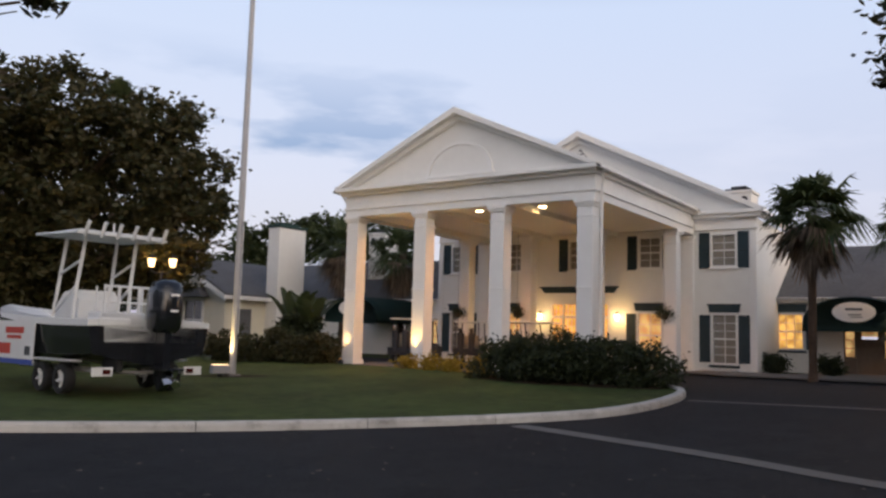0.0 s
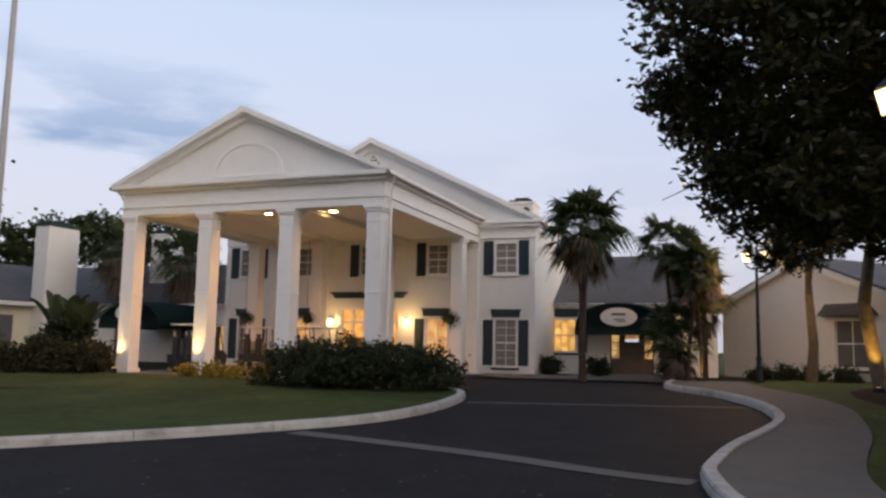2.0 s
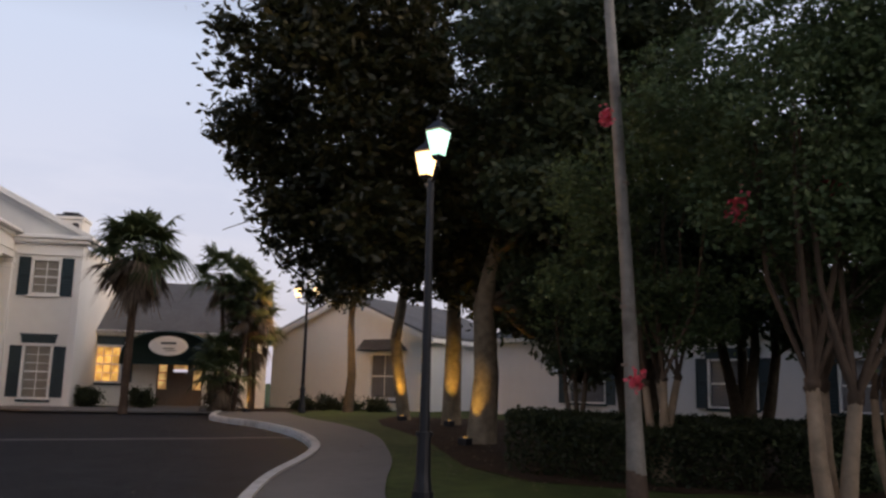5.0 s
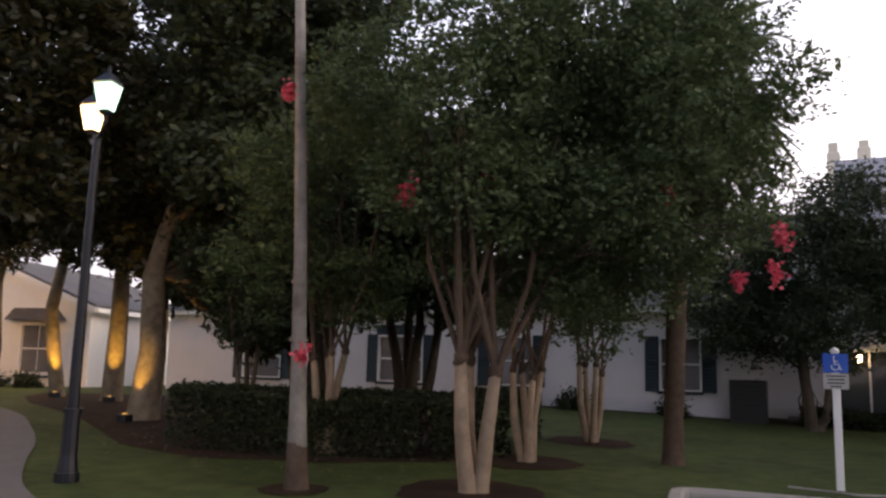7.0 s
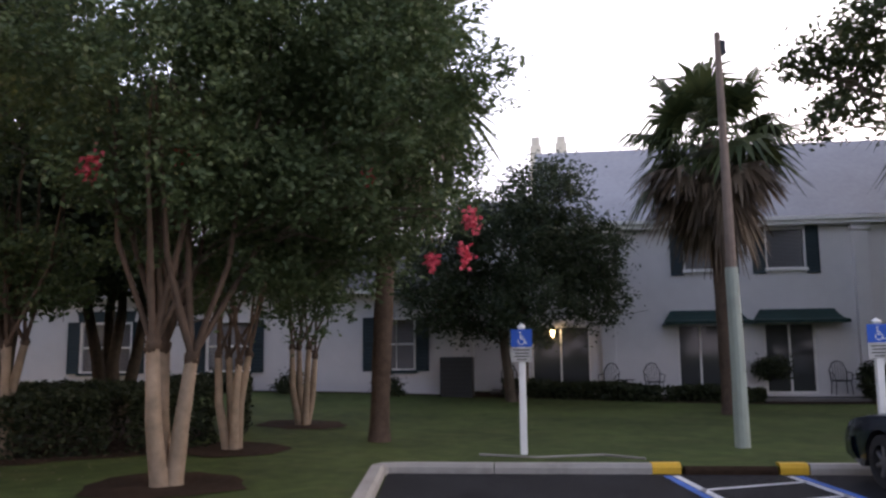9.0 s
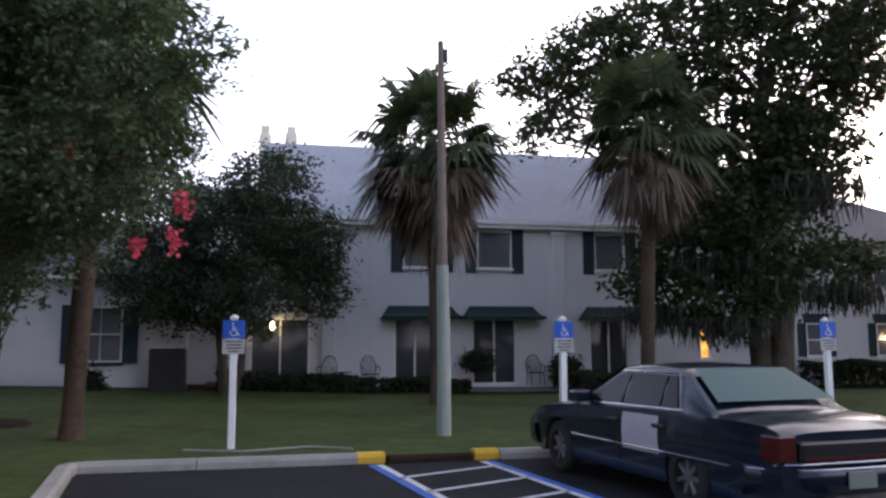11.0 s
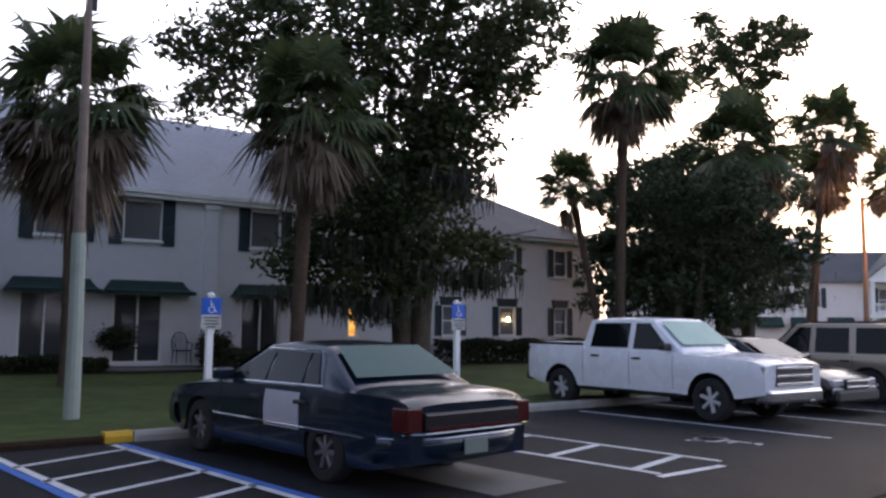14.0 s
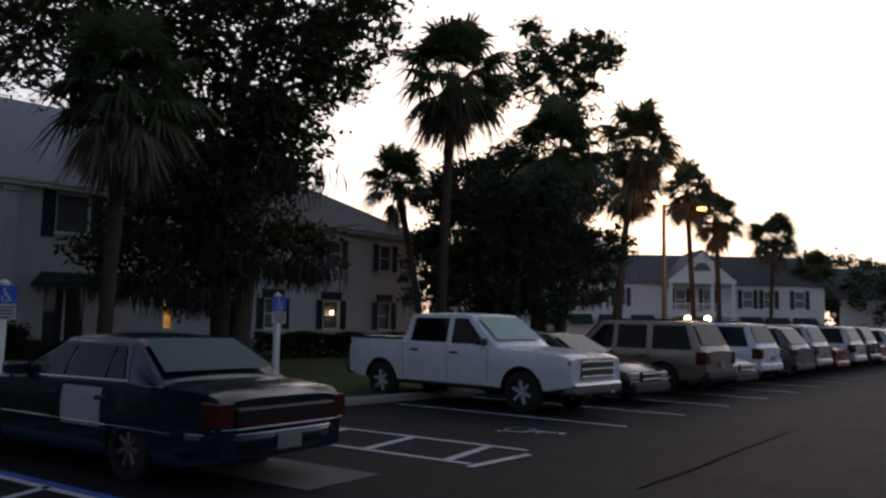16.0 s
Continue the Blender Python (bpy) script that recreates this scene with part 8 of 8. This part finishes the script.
def golf_cart(col):
    root = tagged(new("golf_cart"), "golf cart with pale roof and bags at the back", "golf cart", "golf carts")
    bm = B()
    prism(bm, [(-1.1, 0.35), (1.15, 0.3), (1.2, 0.62), (0.95, 0.8), (0.75, 0.45), (-0.1, 0.4), (-0.2, 0.65), (-1.15, 0.65)], "y", -0.55, 0.55)
    part("body", bm, col, root)
    bm = B()
    box(bm, -0.65, -0.5, 0.652, -0.05, 0.5, 0.8, 0.04)
    part("seat", bm, "vinyl", root)
    bm = B()
    box(bm, -0.78, -0.5, 0.8, -0.64, 0.5, 1.2, 0.04)
    part("backrest", bm, "vinyl", root)
    bm = B()
    box(bm, -1.0, -0.58, 1.74, 0.85, 0.58, 1.8, 0.025)
    part("roof", bm, "gel", root)
    for s in (-1, 1):
        for a, b in (((0.95, 0.52 * s, 0.75), (0.7, 0.5 * s, 1.74)), ((-0.75, 0.52 * s, 0.65), (-0.9, 0.5 * s, 1.74))):
            bm = B()
            tube(bm, [a, b], 0.022, 6)
            part("roof_post", bm, "iron", root)
        for x in (0.85, -0.75):
            ty, ri, hb = wheel_meshes(0.23, 0.18, 5)
            w = part("wheel", ty, "tyre", root)
            part("rim", ri, "rim", w)
            part("hub", hb, "plastic", w)
            w.location = (x, s * 0.46, 0.23)
        bm = B()
        cyl(bm, (-1.05, s * 0.24, 0.5), 0.13, 0.15, 0.8, 10)
        bg = part("golf_bag", bm, "bag", root)
        for k in range(5):
            bm = B()
            tube(bm, [(-1.05 + 0.06 * math.cos(k), s * 0.24 + 0.06 * math.sin(k), 1.28), (-1.07 + 0.1 * math.cos(k), s * 0.24 + 0.1 * math.sin(k), 1.5)], 0.022, 6)
            part("golf_club", bm, "chrome" if k % 2 else "plastic", bg)
    bm = B()
    tube(bm, [(0.7, -0.2, 0.8), (0.4, -0.2, 1.05)], 0.02, 6)
    part("steering_column", bm, "iron", root)
    return root


gc = golf_cart("bag")
c0 = hp(-3.6, -7.6, 0.01)
gc.matrix_world = pose(*c0, 0, 0, 60)
for x, y, a in ((-0.6, -4.4, 50), (0.5, -5.2, 35), (-3.4, -3.8, 80)):
    copy_thing(gc, pose(*hp(x, y, 0.01), 0, 0, a))


# ---- hanging baskets ----
def basket(x, y, z, seed):
    root = tagged(new("hanging_basket"), "hanging flower basket with trailing green plant", "basket", "hanging baskets")
    root.location = hp(x, y, z)
    bm = B()
    cyl(bm, (0, 0, -0.2), 0.1, 0.2, 0.2, 14)
    part("pot", bm, "bark", root)
    rng = np.random.default_rng(seed)
    pos = rng.normal(size=(700, 3)) * np.array([0.17, 0.17, 0.13]) + np.array([0, 0, 0.05])
    mesh_quads("plant", leaf_quads(rng, pos, 0.09), "hedge_leaf", root)
    bm = B()
    for k in range(3):
        a = k * 2.094
        tube(bm, [(0.19 * math.cos(a), 0.19 * math.sin(a), 0), (0, 0, 0.5)], 0.006, 4)
    tube(bm, [(0, 0, 0.5), (0, 0, 5.94 - z)], 0.006, 4)
    part("chain", bm, "iron", root)


for k, x in enumerate((-5.1, -1.95, 4.75)):
    basket(x, -2.25, 2.25, 300 + k)


# ---- patio furniture ----
def patio_chair():
    root = tagged(new("patio_chair"), "dark metal patio chair by a motel door", "chair", "patio chairs")
    bm = B()
    box(bm, -0.24, -0.24, 0.4, 0.24, 0.24, 0.44, 0.015)
    part("seat", bm, "iron", root)
    bm = B()
    tube(bm, [(0.2, -0.24, 0.44), (0.27, -0.26, 0.75), (0.29, -0.15, 0.98), (0.3, 0, 1.03), (0.29, 0.15, 0.98), (0.27, 0.26, 0.75), (0.2, 0.24, 0.44)], 0.02, 6)
    part("back_frame", bm, "iron", root)
    for k in range(5):
        bm = B()
        y = -0.16 + 0.08 * k
        tube(bm, [(0.22, y, 0.44), (0.29, y, 0.97)], 0.009, 5)
        part("back_bar", bm, "iron", root)
    for s in (-1, 1):
        bm = B()
        tube(bm, [(0.26, s * 0.26, 0.68), (-0.1, s * 0.3, 0.66), (-0.22, s * 0.28, 0.6), (-0.22, s * 0.24, 0.42)], 0.016, 6)
        part("armrest", bm, "iron", root)
        for x in (-0.2, 0.2):
            bm = B()
            tube(bm, [(x, s * 0.22, 0.4), (x * 1.15, s * 0.25, 0.0)], 0.016, 6)
            part("leg", bm, "iron", root)
    return root


pc = patio_chair()
pc.matrix_world = pose(28.15, -2.97, 0.3, 0, 0, -25)
for x, y, a in ((28.14, -4.41, 8), (28.07, -10.15, 0), (28.06, -11.1, -10), (28.18, 0.23, 10)):
    copy_thing(pc, pose(x, y, 0.3, 0, 0, a))
tb = tagged(new("patio_table"), "small dark metal patio table", "table")
tb.location = (28.1, -3.5, 0.3)
bm = B()
cyl(bm, (0, 0, 0.48), 0.3, 0.3, 0.03, 16)
part("tabletop", bm, "iron", tb)
bm = B()
cyl(bm, (0, 0, 0.0), 0.18, 0.03, 0.06, 12)
tube(bm, [(0, 0, 0.02), (0, 0, 0.48)], 0.03, 8)
part("pedestal", bm, "iron", tb)
drape("patio", [(27.38, 0.85), (27.25, -12.48), (28.62, -12.51), (28.76, 0.84)], 0.12, "concrete", thick=0.08, label="concrete patio strip along the motel", category="pavement")
ac = tagged(new("air_conditioner"), "dark grey outdoor air conditioner unit by the wall", "air conditioner")
ac.location = (26.3, 1.8, 0.35)
bm = B()
box(bm, -0.4, -0.5, 0, 0.4, 0.5, 1.25, 0.03)
part("housing", bm, "dark", ac)
for k in range(8):
    bm = B()
    box(bm, -0.42, -0.42, 0.15 + k * 0.13, -0.401, 0.42, 0.19 + k * 0.13)
    part("louvre", bm, "plastic", ac)
pl = tagged(new("wall_lantern"), "small lit lantern beside a patio door", "lamp")
pl.location = (28.55, -1.2, 2.35)
bm = B()
box(bm, -0.05, -0.06, -0.14, 0.05, 0.06, 0.1, 0.01)
part("glass", bm, "bulb", pl)
bm = B()
box(bm, -0.08, -0.09, 0.1, 0.08, 0.09, 0.14, 0.01)
box(bm, 0.05, -0.03, 0.0, 0.24, 0.03, 0.05)
part("bracket", bm, "iron", pl)

tree("crape_myrtle", (14.41, 10.62), 1.5, 0.06, [(13.8, 11.11, 4.0, 0.75), (14.21, 10.42, 3.5, 0.65), (14.4, 11.02, 2.6, 0.5), (14.22, 10.02, 2.6, 0.6), (13.89, 11.71, 3.2, 0.4), (14.02, 9.82, 4.1, 0.65), (14.73, 9.34, 3.0, 0.6), (15.14, 8.75, 3.6, 0.7)], 11000, 0.13, "dark_leaf", "dark thin-stemmed crape myrtle behind the hedge", 131, bark="bark", clump=0.24, trunks=3, spread=0.24, fan=3)
tree("magnolia_tree", (13.95, 12.9), 3.0, 0.31, [(14.66, 13.41, 4.7, 0.8), (14.16, 13.6, 4.1, 0.6), (14.98, 12.72, 4.0, 0.75), (15.38, 12.14, 3.3, 0.75), (15.8, 11.35, 3.7, 0.9), (14.78, 12.62, 5.5, 0.9), (15.69, 11.84, 4.7, 0.9), (15.79, 11.55, 2.4, 0.6), (16.11, 10.76, 2.9, 0.7), (13.19, 11.69, 6.2, 0.9), (14, 11.11, 5.6, 0.8)], 15000, 0.24, "magnolia_leaf", "dark magnolia with a stout lit trunk in the mulch", 141, bark="bark_mag", clump=0.3, slim=0.42)
uplight(13.3, 12.75, (13.95, 12.9, 2.4), 120, (1.0, 0.58, 0.1), "lit ground spotlight at a magnolia trunk", 50)
